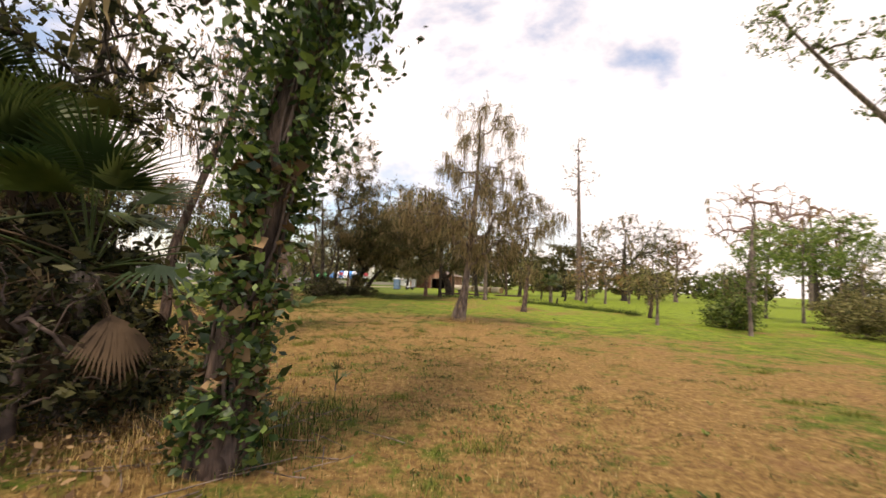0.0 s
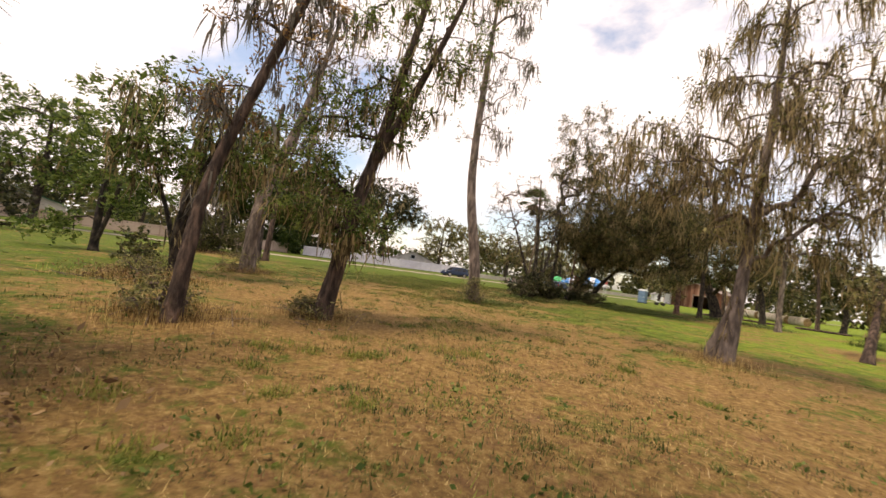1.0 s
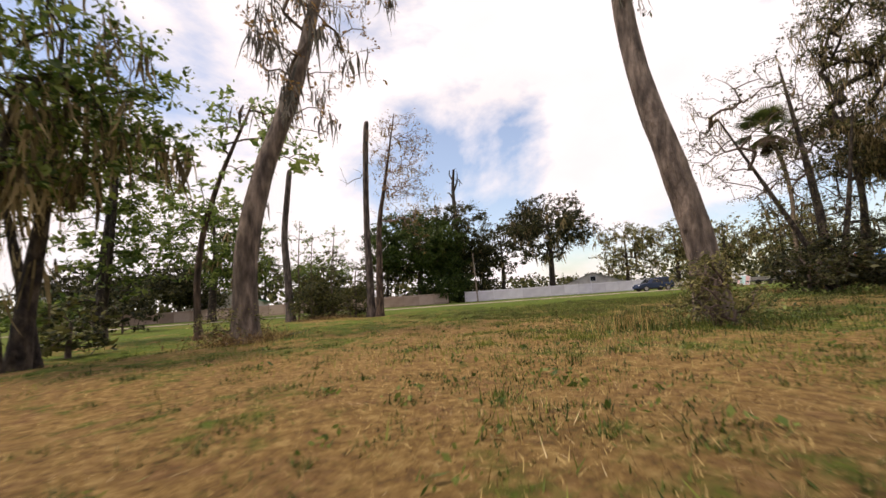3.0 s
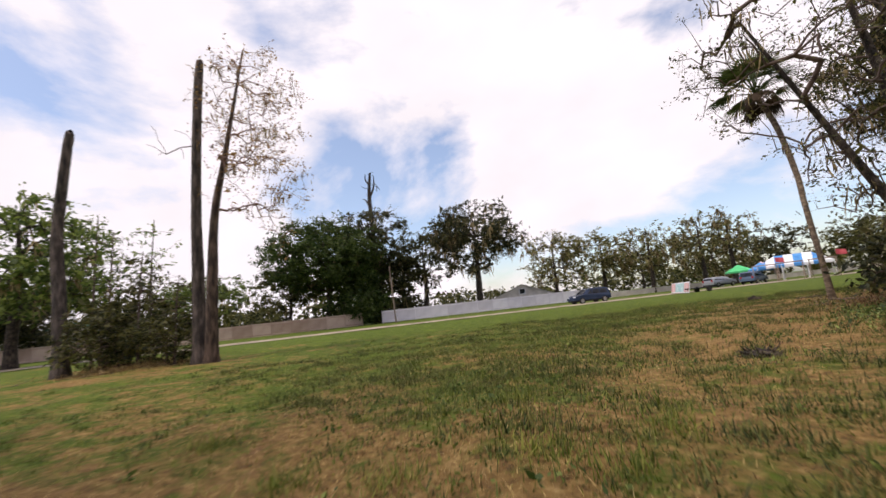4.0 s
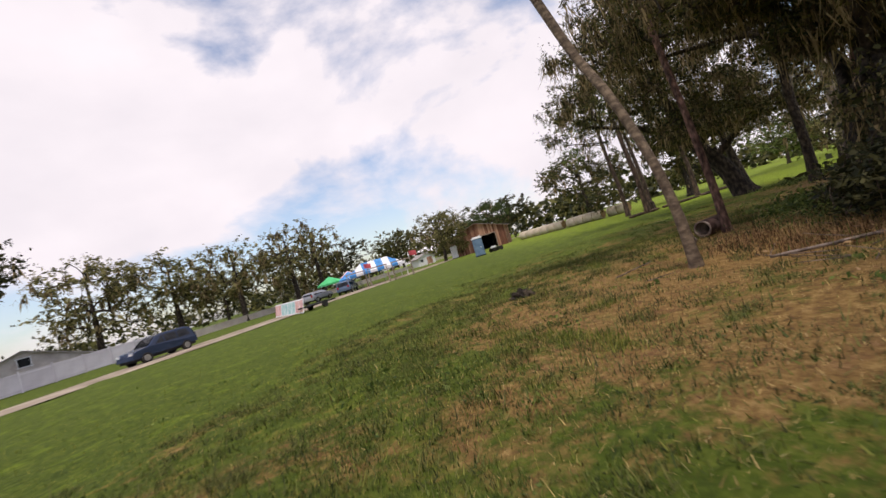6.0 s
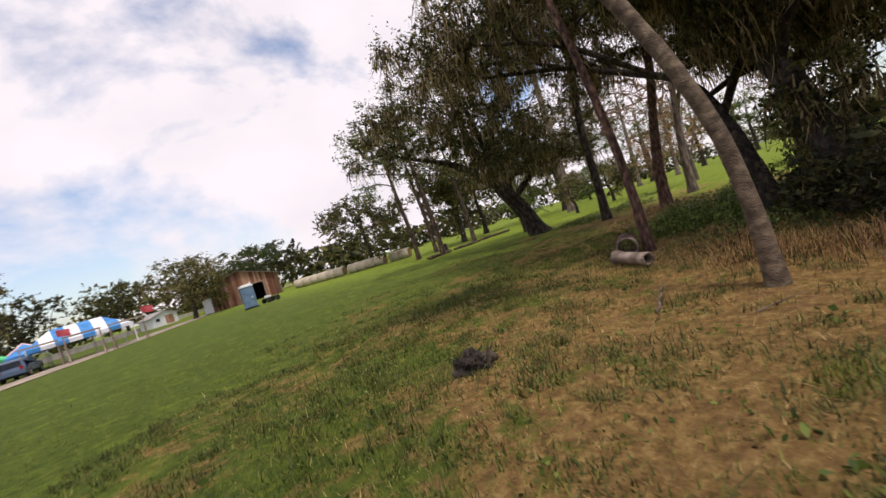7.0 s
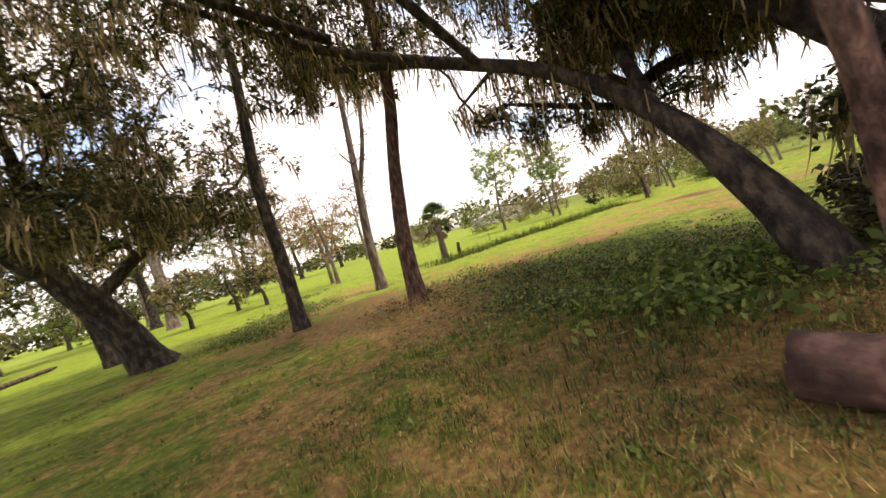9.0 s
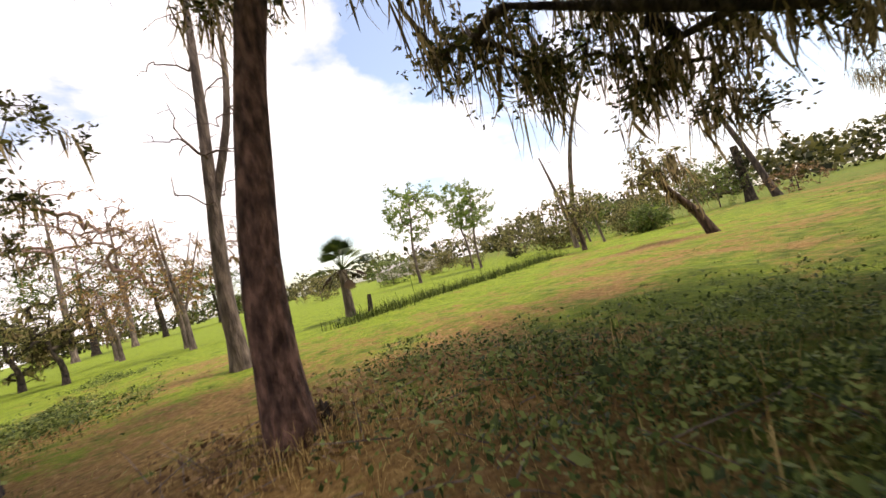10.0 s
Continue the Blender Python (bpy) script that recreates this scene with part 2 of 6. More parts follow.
def link(name, me, material, parent=None, label=""):
    me.materials.append(material)
    ob = new(name, me)
    if parent is not None:
        ob.parent = parent
    if label:
        tagged(ob, label)
    return ob


def part(name, bm, material, parent, label=""):
    me = bpy.data.meshes.new(name)
    bm.to_mesh(me)
    bm.free()
    return link(name, me, material, parent, label)


def thing(name, x, y, z=0.0, rz=0.0, label="", category="", group="", kind=""):
    ob = new(name)
    ob.location, ob.rotation_euler = (x, y, z), (0, 0, radians(rz))
    ob.empty_display_size = 0.2
    return tagged(ob, label, category, group, kind)


def box(bm, cx, cy, cz, sx, sy, sz, rz=0.0, bevel=0.0, m=None):
    mm = (m or Matrix.Identity(4)) @ pose(cx, cy, cz, 0, 0, rz) @ Matrix.Diagonal((sx, sy, sz, 1))
    r = bmesh.ops.create_cube(bm, size=1.0, matrix=mm)
    if bevel:
        es = list({e for v in r["verts"] for e in v.link_edges})
        bmesh.ops.bevel(bm, geom=es, offset=bevel, segments=2, profile=0.5, affect="EDGES")
    return bm


def cyl(bm, p, q, r1, r2, seg=10):
    p, q = Vector(p), Vector(q)
    d = q - p
    m = Matrix.Translation((p + q) / 2) @ d.to_track_quat("Z", "Y").to_matrix().to_4x4()
    bmesh.ops.create_cone(bm, cap_ends=True, segments=seg, radius1=r1, radius2=r2, depth=d.length, matrix=m)
    return bm


def tube(paths, sides, knob=0.0, rng=None):
    """Tapered tubes along paths; each is an array of x, y, z, radius."""
    vs, fs, base = [], [], 0
    ang = np.arange(sides) / sides * 2 * np.pi
    for pth in paths:
        p, r = pth[:, :3], pth[:, 3]
        t = np.gradient(p, axis=0)
        t /= np.linalg.norm(t, axis=1)[:, None] + 1e-9
        ref = np.where(np.abs(t[:, 2:3]) > 0.9, np.array([[1.0, 0, 0]]), np.array([[0, 0, 1.0]]))
        if np.abs(t[:, 2]).max() > 0.9:
            ref = np.tile(np.array([[1.0, 0.17, 0]]), (len(p), 1))
        u = np.cross(t, ref)
        u /= np.linalg.norm(u, axis=1)[:, None] + 1e-9
        v = np.cross(t, u)
        rr = r[:, None] * np.ones((1, sides))
        if knob and rng is not None:
            ph = rng.uniform(0, 6.28, 4)
            k = np.arange(len(p))[:, None]
            rr = rr * (1 + knob * (np.sin(3 * ang + ph[0] + k * 0.11) * 0.5 + np.sin(5 * ang + ph[1] - k * 0.23) * 0.35
                                   + rng.normal(0, 0.35, rr.shape)))
        ring = p[:, None] + u[:, None] * (np.cos(ang)[None, :, None] * rr[..., None]) + v[:, None] * (np.sin(ang)[None, :, None] * rr[..., None])
        n = len(p)
        vs.append(ring.reshape(-1, 3))
        i = np.arange(n - 1)[:, None] * sides
        j = np.arange(sides)[None, :]
        a, b2 = i + j, i + (j + 1) % sides
        fs.append((np.stack([a, b2, b2 + sides, a + sides], -1).reshape(-1, 4) + base))
        base += n * sides
    return np.concatenate(vs), np.concatenate(fs)


def spine(base, pts, n):
    """A smooth curve from base through a few x, y, z, radius points (Catmull-Rom)."""
    c = np.array([base, *pts], dtype=float)
    c = np.vstack([2 * c[0] - c[1], c, 2 * c[-1] - c[-2]])
    out = []
    seg = len(c) - 3
    for t in np.linspace(0, seg, n):
        k = min(int(t), seg - 1)
        s = t - k
        p0, p1, p2, p3 = c[k:k + 4]
        out.append(0.5 * (2 * p1 + (p2 - p0) * s + (2 * p0 - 5 * p1 + 4 * p2 - p3) * s * s + (3 * p1 - p0 - 3 * p2 + p3) * s ** 3))
    out = np.array(out)
    out[:, 3] = np.maximum(out[:, 3], 0.008)
    return out


def leaf_quads(centres, size, rng, flat=0.0, aspect=0.45, vary=0.35):
    """Diamond leaves at the centres, facing at random."""
    n = len(centres)
    a = rng.normal(size=(n, 3))
    a[:, 2] *= (1 - flat)
    a /= np.linalg.norm(a, axis=1)[:, None]
    b = rng.normal(size=(n, 3))
    b[:, 2] *= (1 - flat)
    b -= (b * a).sum(1)[:, None] * a
    b /= np.linalg.norm(b, axis=1)[:, None] + 1e-9
    s = (size * np.exp(rng.normal(0, vary, n)))[:, None]
    q = np.stack([centres - a * s * 0.5, centres - b * s * aspect * 0.5 + a * s * 0.05, centres + a * s * 0.5, centres + b * s * aspect * 0.5 + a * s * 0.05], 1)
    return q


def strand_quads(tops, length, width, rng, sway=0.16):
    """Hanging strands of moss, eight to a drape: three quads each, narrowing to a point."""
    n = len(tops)
    L = (length * np.exp(np.minimum(0.6, rng.normal(0, 0.4, n) + np.repeat(rng.normal(0, 0.3, n // 8 + 1), 8)[:n])))[:, None]
    W = (width * np.exp(rng.normal(0, 0.35, n)))[:, None]
    th = rng.uniform(0, np.pi, n)
    d = np.stack([np.cos(th), np.sin(th), np.zeros(n)], 1)
    s1 = rng.normal(0, sway, (n, 3)) * L
    s2 = rng.normal(0, sway, (n, 3)) * L
    s1[:, 2] = s2[:, 2] = 0
    dz = np.array([[0, 0, -1.0]])
    k = [tops, tops + dz * L * 0.33 + s1 * 0.5, tops + dz * L * 0.68 + s1 * 0.8 + s2 * 0.3, tops + dz * L + s1 + s2]
    w = [W * 0.55, W, W * 0.6, W * 0.06]
    q = []
    for i in range(3):
        q.append(np.stack([k[i] - d * w[i] * 0.5, k[i] + d * w[i] * 0.5, k[i + 1] + d * w[i + 1] * 0.5, k[i + 1] - d * w[i + 1] * 0.5], 1))
    return np.stack(q, 1).reshape(-1, 4, 3)


def grow(spines, targets, rng, step=0.7, lift=0.10, minfrac=0.3, rtip=0.006):
    """Branches from the spines to all targets, each from the nearest wood there is. Gives tubes' paths and the nodes' places."""
    pos, par, chains = [], [], []
    start = []
    for sp in spines:
        n = len(sp)
        k0 = int(n * minfrac)
        for i in range(k0, n):
            pos.append(sp[i, :3])
            par.append(-1)
            start.append(sp[i, 3])
    pos = np.array(pos)
    par = list(par)
    order = np.argsort([np.min(np.linalg.norm(pos - t, axis=1)) for t in targets])
    for o in order:
        t = targets[o]
        dv = t - pos
        d = np.linalg.norm(dv, axis=1)
        cost = d + 0.35 * np.maximum(0, -dv[:, 2])
        j = int(np.argmin(cost))
        dist = d[j]
        if dist < 0.15:
            continue
        k = max(2, int(math.ceil(dist / step)))
        s = np.linspace(0, 1, k + 1)[1:]
        pth = pos[j] + (t - pos[j]) * s[:, None]
        pth[:, 2] += np.sin(s * np.pi) * lift * dist
        pth[:-1] += rng.normal(0, 0.05 * dist / k + 0.02, (k - 1, 3)) if k > 1 else 0
        i0 = len(pos)
        idx = list(range(i0, i0 + k))
        pos = np.vstack([pos, pth])
        par += [j] + idx[:-1]
        start += [0] * k
        chains.append([j] + idx)
    w = np.zeros(len(pos))
    for c in chains:
        w[c[-1]] += 1
    for i in range(len(pos) - 1, -1, -1):
        if par[i] >= 0:
            w[par[i]] += w[i]
    paths = []
    for c in chains:
        p = pos[c]
        r = rtip * np.maximum(w[c], 1) ** 0.58 * 1.35
        r[0] = min(r[0], r[1] * 1.25)
        paths.append(np.column_stack([p, r]))
    return paths, pos


def blob_points(blobs, rng):
    """Points in ellipsoids (x, y, z, rx, ry, rz, count), more of them towards the rim."""
    out = []
    for cx, cy, cz, rx, ry, rz, n in blobs:
        d = rng.normal(size=(n, 3))
        d /= np.linalg.norm(d, axis=1)[:, None]
        d *= rng.uniform(0.12, 1.0, n)[:, None] ** 0.45
        out.append(np.array([cx, cy, cz]) + d * np.array([rx, ry, rz]))
    return np.concatenate(out)


def flare(sp, k=0.55, h=0.5):
    sp = sp.copy()
    sp[:, 3] *= 1 + k * np.exp(-(sp[:, 2] - sp[0, 2]) / h)
    return sp


def tree(name, label, x, y, trunk, blobs, bark, leaf, seed, limbs=(), leaves=40, size=0.12, clump=0.35, moss=0.0, moss_len=0.7, moss_w=0.06,
         moss_mat=None, twig=None, sides=12, step=0.7, minfrac=0.3, lift=0.1, flat=0.35, rtip=0.006, group="", rings=26, moss_low=0.0, category="tree", tall=1.0):
    """A tree at x, y. trunk: points dx, dy, z, radius; limbs: lists of such points; blobs: crown volumes, all from the base."""
    rng = np.random.default_rng(seed)
    root = thing(name, x, y, 0, 0, label, category, group)
    root.scale = (tall, tall, tall)
    r0 = trunk[0][3] * 1.05
    sps = [spine((0, 0, -0.15, r0), trunk, rings)]
    v, f = tube([flare(sps[0])], sides, 0.07, rng)
    link("trunk", quads_mesh("trunk", v, f), bark, root)
    for lb in limbs:
        sp = spine(lb[0], lb[1:], 18)
        sps.append(sp)
        v, f = tube([sp], 9, 0.07, rng)
        link("limb", quads_mesh("limb", v, f), bark, root)
    tg = blob_points(blobs, rng) if blobs else np.zeros((0, 3))
    if len(tg):
        paths, pos = grow(sps, tg, rng, step, lift, minfrac, rtip)
        if paths:
            v, f = tube(paths, 5)
            tagged(link("branchwork", quads_mesh("branchwork", v, f), twig or bark, root), kind="stuff")
        ends = tg
        if leaves and leaf:
            nt = max(4, leaves // 11)
            leaves = max(4, int(leaves * 0.72))
            dr = rng.normal(size=(len(ends), nt, 3)) * np.array([1, 1, 0.6])
            dr *= (clump * rng.uniform(0.6, 1.9, (len(ends), nt)) / np.linalg.norm(dr, axis=2))[..., None]
            tips = (ends[:, None] + dr).reshape(-1, 3)
            foot = np.repeat(ends, nt, axis=0)
            sd = np.cross(tips - foot, (0.3, 0.2, 1.0))
            sd *= (max(0.006, rtip * 0.9) / (np.linalg.norm(sd, axis=1) + 1e-9))[:, None]
            tagged(link("twigwork", polys("twigwork", np.stack([foot - sd, foot + sd, tips], 1), 3), twig or bark, root), kind="stuff")
            pick = rng.integers(0, nt, (len(ends), leaves))
            u = rng.uniform(0.15, 1.08, (len(ends), leaves, 1))
            c = ends[:, None] + dr[np.arange(len(ends))[:, None], pick] * u + rng.normal(0, 0.03 + 0.10 * clump, (len(ends), leaves, 3))
            c = c.reshape(-1, 3)
            link("crown", polys("crown", leaf_quads(c, size * 1.13, rng, flat), 4), leaf, root)
        if moss:
            src = np.repeat(pos[rng.integers(0, len(pos), int(len(pos) * moss / 7) + 1)], 8, axis=0)
            src = src + rng.normal(0, 0.15, src.shape) * np.array([1, 1, 0.6])
            src = src[src[:, 2] > moss_low]
            tagged(link("moss", polys("moss", strand_quads(src, moss_len, moss_w * 0.8, rng), 4), moss_mat or MOSS, root), kind="stuff")
    return root

# ---- ground ----
DRY = ((8, 43, 5, 3, 0.5), (14, 37, 6, 3, 0.45), (3, 46.5, 4, 3, 0.5), (20, 29, 8, 5, 0.5), (3, 56, 5, 3, 0.4), (10, 57, 5, 3, 0.35), (11, 13, 9, 8, 0.3), (-21, 31, 8, 7, 0.16), (-1, 14, 9, 8, 0.6), (3, 6, 6, 6, 0.4), (-8, 19, 9, 7, 0.6), (-11, 25, 6, 6, 0.35), (-12.5, 36, 5, 5, 0.8), (-13.0, 43.0, 4, 4.5, 0.8), (-12, 47.6, 5, 3.0, 0.65),
       (-5, 53, 6, 4, 0.28), (-2.5, 51, 3.5, 3, 0.8), (-33, 27.5, 6, 4, 0.5), (2, 25, 4, 4, 0.4), (6, 38, 8, 5, 0.35), (-17, 52, 6, 5, 0.12), (-10, 51.6, 4, 2.2, 0.12), (-16.6, 43.4, 2.2, 2.6, 0.4), (-15.0, 26.2, 3.5, 2.4, 0.4))


def dryness(x, y):
    d = 0.2 + 0.0 * x
    for cx, cy, rx, ry, a in DRY:
        d = d + a * np.exp(-((x - cx) / rx) ** 2 - ((y - cy) / ry) ** 2)
    d = d - 0.04 * np.clip((-x - 10.5 - 0.1 * (y - 30)) / 5, 0, 1) * np.clip((y - 24) / 6, 0, 1)
    d = np.clip(d, 0.05, 1)
    east = np.clip((x - 3 - 0.15 * np.abs(y - 45) + 2.5 * np.sin(y * 0.31) + 1.5 * np.sin(y * 0.83 + x * 0.4)) / 9, 0, 1)
    return d - (d + 0.45) * np.maximum(lawn(x, y), 0.55 * np.clip((y - 20) / 14, 0, 1) * east)


def lawn(x, y):
    """One where the kept lawn lies, nought on the rough ground."""
    edge = np.interp(x, (-90, -45, -30.8, -22.3, -21.3, -17.3, -12, -4, 3, 15), (5, 30, 38.6, 45, 50, 55, 58, 61, 64, 63)) + 0.7 * np.sin(x * 1.1) * np.cos(y * 0.7)
    return np.clip((y - edge) / 2.5, 0, 1)


def ground_z(x, y):
    return (0.05 * np.sin(x * 0.63 + 1.3) * np.sin(y * 0.57 + 0.4) + 0.03 * np.sin(x * 1.7 + y * 0.9) + 0.025 * np.sin(y * 2.3 - x * 1.1)) * np.exp(-((x + 8) ** 2 + (y - 32) ** 2) / 60 ** 2)


gx = np.concatenate([-np.geomspace(2600, 50, 30), np.arange(-46, 31, 0.5), np.geomspace(35, 2600, 30)])
gy = np.concatenate([-np.geomspace(2600, 14, 30), np.arange(-10, 77, 0.5), np.geomspace(81, 2600, 30)])
GX, GY = np.meshgrid(gx, gy, indexing="ij")
gv = np.stack([GX, GY, ground_z(GX, GY)], -1).reshape(-1, 3)
ni_, nj_ = GX.shape
ii, jj = np.meshgrid(np.arange(ni_ - 1), np.arange(nj_ - 1), indexing="ij")
q0 = (ii * nj_ + jj).ravel()
ground_me = quads_mesh("ground", gv, np.stack([q0, q0 + nj_, q0 + nj_ + 1, q0 + 1], -1))
at_dry = ground_me.attributes.new("dryness", "FLOAT", "POINT")
at_dry.data.foreach_set("value", dryness(gv[:, 0], gv[:, 1]).astype(np.float32))
at_lime = ground_me.attributes.new("lime", "FLOAT", "POINT")
at_lime.data.foreach_set("value", (np.clip((gv[:, 0] + 8 + 0.12 * (gv[:, 1] - 40)) / 14, 0, 1) * np.clip((gv[:, 1] - 2) / 30, 0.25, 1)).astype(np.float32))
gm = bpy.data.materials.new("field_turf")
gm.use_nodes = True
n, l = gm.node_tree.nodes, gm.node_tree.links
bs = n["Principled BSDF"]
bs.inputs["Roughness"].default_value = 0.95
bs.inputs["Specular IOR Level"].default_value = 0.15
co = n.new("ShaderNodeTexCoord")


def noise_node(scale, detail, rough=0.55):
    t = n.new("ShaderNodeTexNoise")
    t.inputs["Scale"].default_value, t.inputs["Detail"].default_value, t.inputs["Roughness"].default_value = scale, detail, rough
    l.new(co.outputs["Object"], t.inputs["Vector"])
    return t.outputs["Fac"]


def math_node(op, a, b):
    t = n.new("ShaderNodeMath")
    t.operation = op
    for i, v in enumerate((a, b)):
        if isinstance(v, (int, float)):
            t.inputs[i].default_value = v
        else:
            l.new(v, t.inputs[i])
    return t.outputs[0]


def ramp_node(fac, stops):
    t = n.new("ShaderNodeValToRGB")
    while len(t.color_ramp.elements) < len(stops):
        t.color_ramp.elements.new(0.5)
    for e, (p, c) in zip(t.color_ramp.elements, stops):
        e.position, e.color = p, (*c, 1)
    l.new(fac, t.inputs["Fac"])
    return t.outputs["Color"]


att = n.new("ShaderNodeAttribute")
att.attribute_name = "dryness"
patch = math_node("MULTIPLY", math_node("SUBTRACT", noise_node(0.38, 7, 0.6), 0.5), 2.4)
fine = math_node("MULTIPLY", math_node("SUBTRACT", noise_node(2.6, 8, 0.75), 0.5), 3.0)
dry = math_node("ADD", math_node("ADD", att.outputs["Fac"], patch), fine)
green_c = ramp_node(noise_node(6.0, 8, 0.75), ((0.3, (0.03, 0.047, 0.007)), (0.5, (0.07, 0.102, 0.012)), (0.72, (0.155, 0.178, 0.028))))
straw_c = ramp_node(noise_node(9.0, 8, 0.75), ((0.3, (0.06, 0.035, 0.015)), (0.5, (0.225, 0.134, 0.046)), (0.72, (0.43, 0.30, 0.118))))
mx = n.new("ShaderNodeMix")
mx.data_type = "RGBA"
l.new(ramp_node(dry, ((0.32, (0, 0, 0)), (0.78, (1, 1, 1)))), mx.inputs["Factor"])
def blend(fac, a, b):
    t = n.new("ShaderNodeMix")
    t.data_type = "RGBA"
    l.new(fac, t.inputs["Factor"])
    l.new(a, t.inputs["A"])
    l.new(b, t.inputs["B"])
    return t.outputs["Result"]


lime_c = ramp_node(noise_node(7.0, 8, 0.8), ((0.32, (0.075, 0.12, 0.011)), (0.52, (0.17, 0.235, 0.02)), (0.7, (0.33, 0.36, 0.05))))
soil_c = ramp_node(noise_node(14.0, 8, 0.8), ((0.3, (0.055, 0.028, 0.014)), (0.5, (0.19, 0.10, 0.045)), (0.7, (0.42, 0.27, 0.13))))
att2 = n.new("ShaderNodeAttribute")
att2.attribute_name = "lime"
mottle_g = ramp_node(math_node("ADD", noise_node(1.3, 9, 0.72), math_node("MULTIPLY", att2.outputs["Fac"], 0.2)), ((0.52, (0, 0, 0)), (0.72, (1, 1, 1))))
mottle_s = ramp_node(noise_node(1.7, 9, 0.75), ((0.52, (0, 0, 0)), (0.68, (1, 1, 1))))
l.new(blend(mottle_g, green_c, lime_c), mx.inputs["A"])
l.new(blend(mottle_s, straw_c, soil_c), mx.inputs["B"])
l.new(mx.outputs["Result"], bs.inputs["Base Color"])
bp = n.new("ShaderNodeBump")
bp.inputs["Strength"].default_value, bp.inputs["Distance"].default_value = 0.9, 0.06
l.new(noise_node(11.0, 8, 0.75), bp.inputs["Height"])
l.new(bp.outputs["Normal"], bs.inputs["Normal"])
tagged(link("ground", ground_me, gm), "mown field of green grass with dry straw patches", "ground", kind="structure")


# ---- road, fence and low wall along it ----
U, N = np.array([0.463, 0.886]), np.array([-0.886, 0.463])


def along(s, off):
    """A place s metres up the road and off metres to its far side, from where the road's near edge passes the field."""
    p = np.array([-43.4, 48.7]) + U * s + N * off
    return float(p[0]), float(p[1])


rv, rf = [], []
ss = np.arange(-120, 260, 4.0)
for k, s in enumerate(ss):
    w = 0.25 * math.sin(s * 0.21) + 0.15 * math.sin(s * 0.53)
    for o in (w - 0.5, 1.6, 2.4, 5.0 - w):
        x, y = along(s, o)
        rv.append((x, y, 0.035 + (0.02 if o in (1.6, 2.4) else 0)))
    if k:
        b0 = (k - 1) * 4
        for c in range(3):
            rf.append((b0 + c, b0 + c + 1, b0 + c + 5, b0 + c + 4))
tagged(link("road", quads_mesh("road", rv, rf), ROAD), "pale sandy farm road with worn wheel tracks", "road", kind="structure")

ROAD_DEG = math.degrees(math.atan2(U[1], U[0]))


def fence_panel(material):
    bm = bmesh.new()
    prof = []
    for k in range(12):
        x0 = k * 0.2
        prof += [(x0 + 0.004, 0.006), (x0 + 0.012, 0.016), (x0 + 0.188, 0.016), (x0 + 0.196, 0.006)]
    ring = [(x, -y) for x, y in prof] + [(x, y) for x, y in reversed(prof)]
    lo = [bm.verts.new((x, y, 0.07)) for x, y in ring]
    hi = [bm.verts.new((x, y, 1.79)) for x, y in ring]
    m = len(ring)
    for k in range(m):
        bm.faces.new((lo[k], lo[(k + 1) % m], hi[(k + 1) % m], hi[k]))
    bm.faces.new(hi)
    me = bpy.data.meshes.new("panel")
    bm.to_mesh(me)
    bm.free()
    me.materials.append(material)
    return me


def fence_post(material):
    bm = bmesh.new()
    box(bm, 0, 0, 0.95, 0.13, 0.13, 1.9, bevel=0.015)
    box(bm, 0, 0, 1.92, 0.16, 0.16, 0.05, bevel=0.012)
    me = bpy.data.meshes.new("post")
    bm.to_mesh(me)
    bm.free()
    me.materials.append(material)
    return me


def fence_rail(material):
    bm = bmesh.new()
    box(bm, 1.2, 0.0, 0.0, 2.4, 0.05, 0.12)
    me = bpy.data.meshes.new("rail")
    bm.to_mesh(me)
    bm.free()
    me.materials.append(material)
    return me


def fence(label, s0, s1, off, material):
    x, y = along(s0, off)
    root = thing("privacy_fence", x, y, 0, ROAD_DEG, label, "fence")
    pm, qm, rm = fence_panel(material), fence_post(material), fence_rail(material)
    for k in range(int((s1 - s0) / 2.45) + 1):
        o = new("post", qm)
        o.parent, o.location = root, (k * 2.45, 0, 0)
        if (k + 1) * 2.45 <= s1 - s0:
            o = new("panel", pm)
            o.parent, o.location = root, (k * 2.45 + 0.03, 0, 0)
            for z in (0.25, 1.62):
                o = new("rail", rm)
                o.parent, o.location = root, (k * 2.45 + 0.03, 0, z)
    return root


FENCE_OFF = 23.7
fence("tan wooden privacy fence beside the sandy road", -66, 0, FENCE_OFF, FENCE_TAN)
fence("white vinyl privacy fence beside the sandy road", 0.6, 35.6, FENCE_OFF, FENCE_WHITE)
x, y = along(37, FENCE_OFF + 1)
root = thing("low_wall", x, y, 0, ROAD_DEG, "low cream painted block wall beyond the road", "wall")
bm = bmesh.new()
for k in range(60):
    box(bm, k * 2 + 1, 0, 0.42, 1.985, 0.22, 0.84, bevel=0.01)
part("wall_block", bm, WALL_LOW, root)
bm = bmesh.new()
box(bm, 60, 0, 0.87, 120, 0.3, 0.07)
part("coping", bm, WALL_LOW, root)

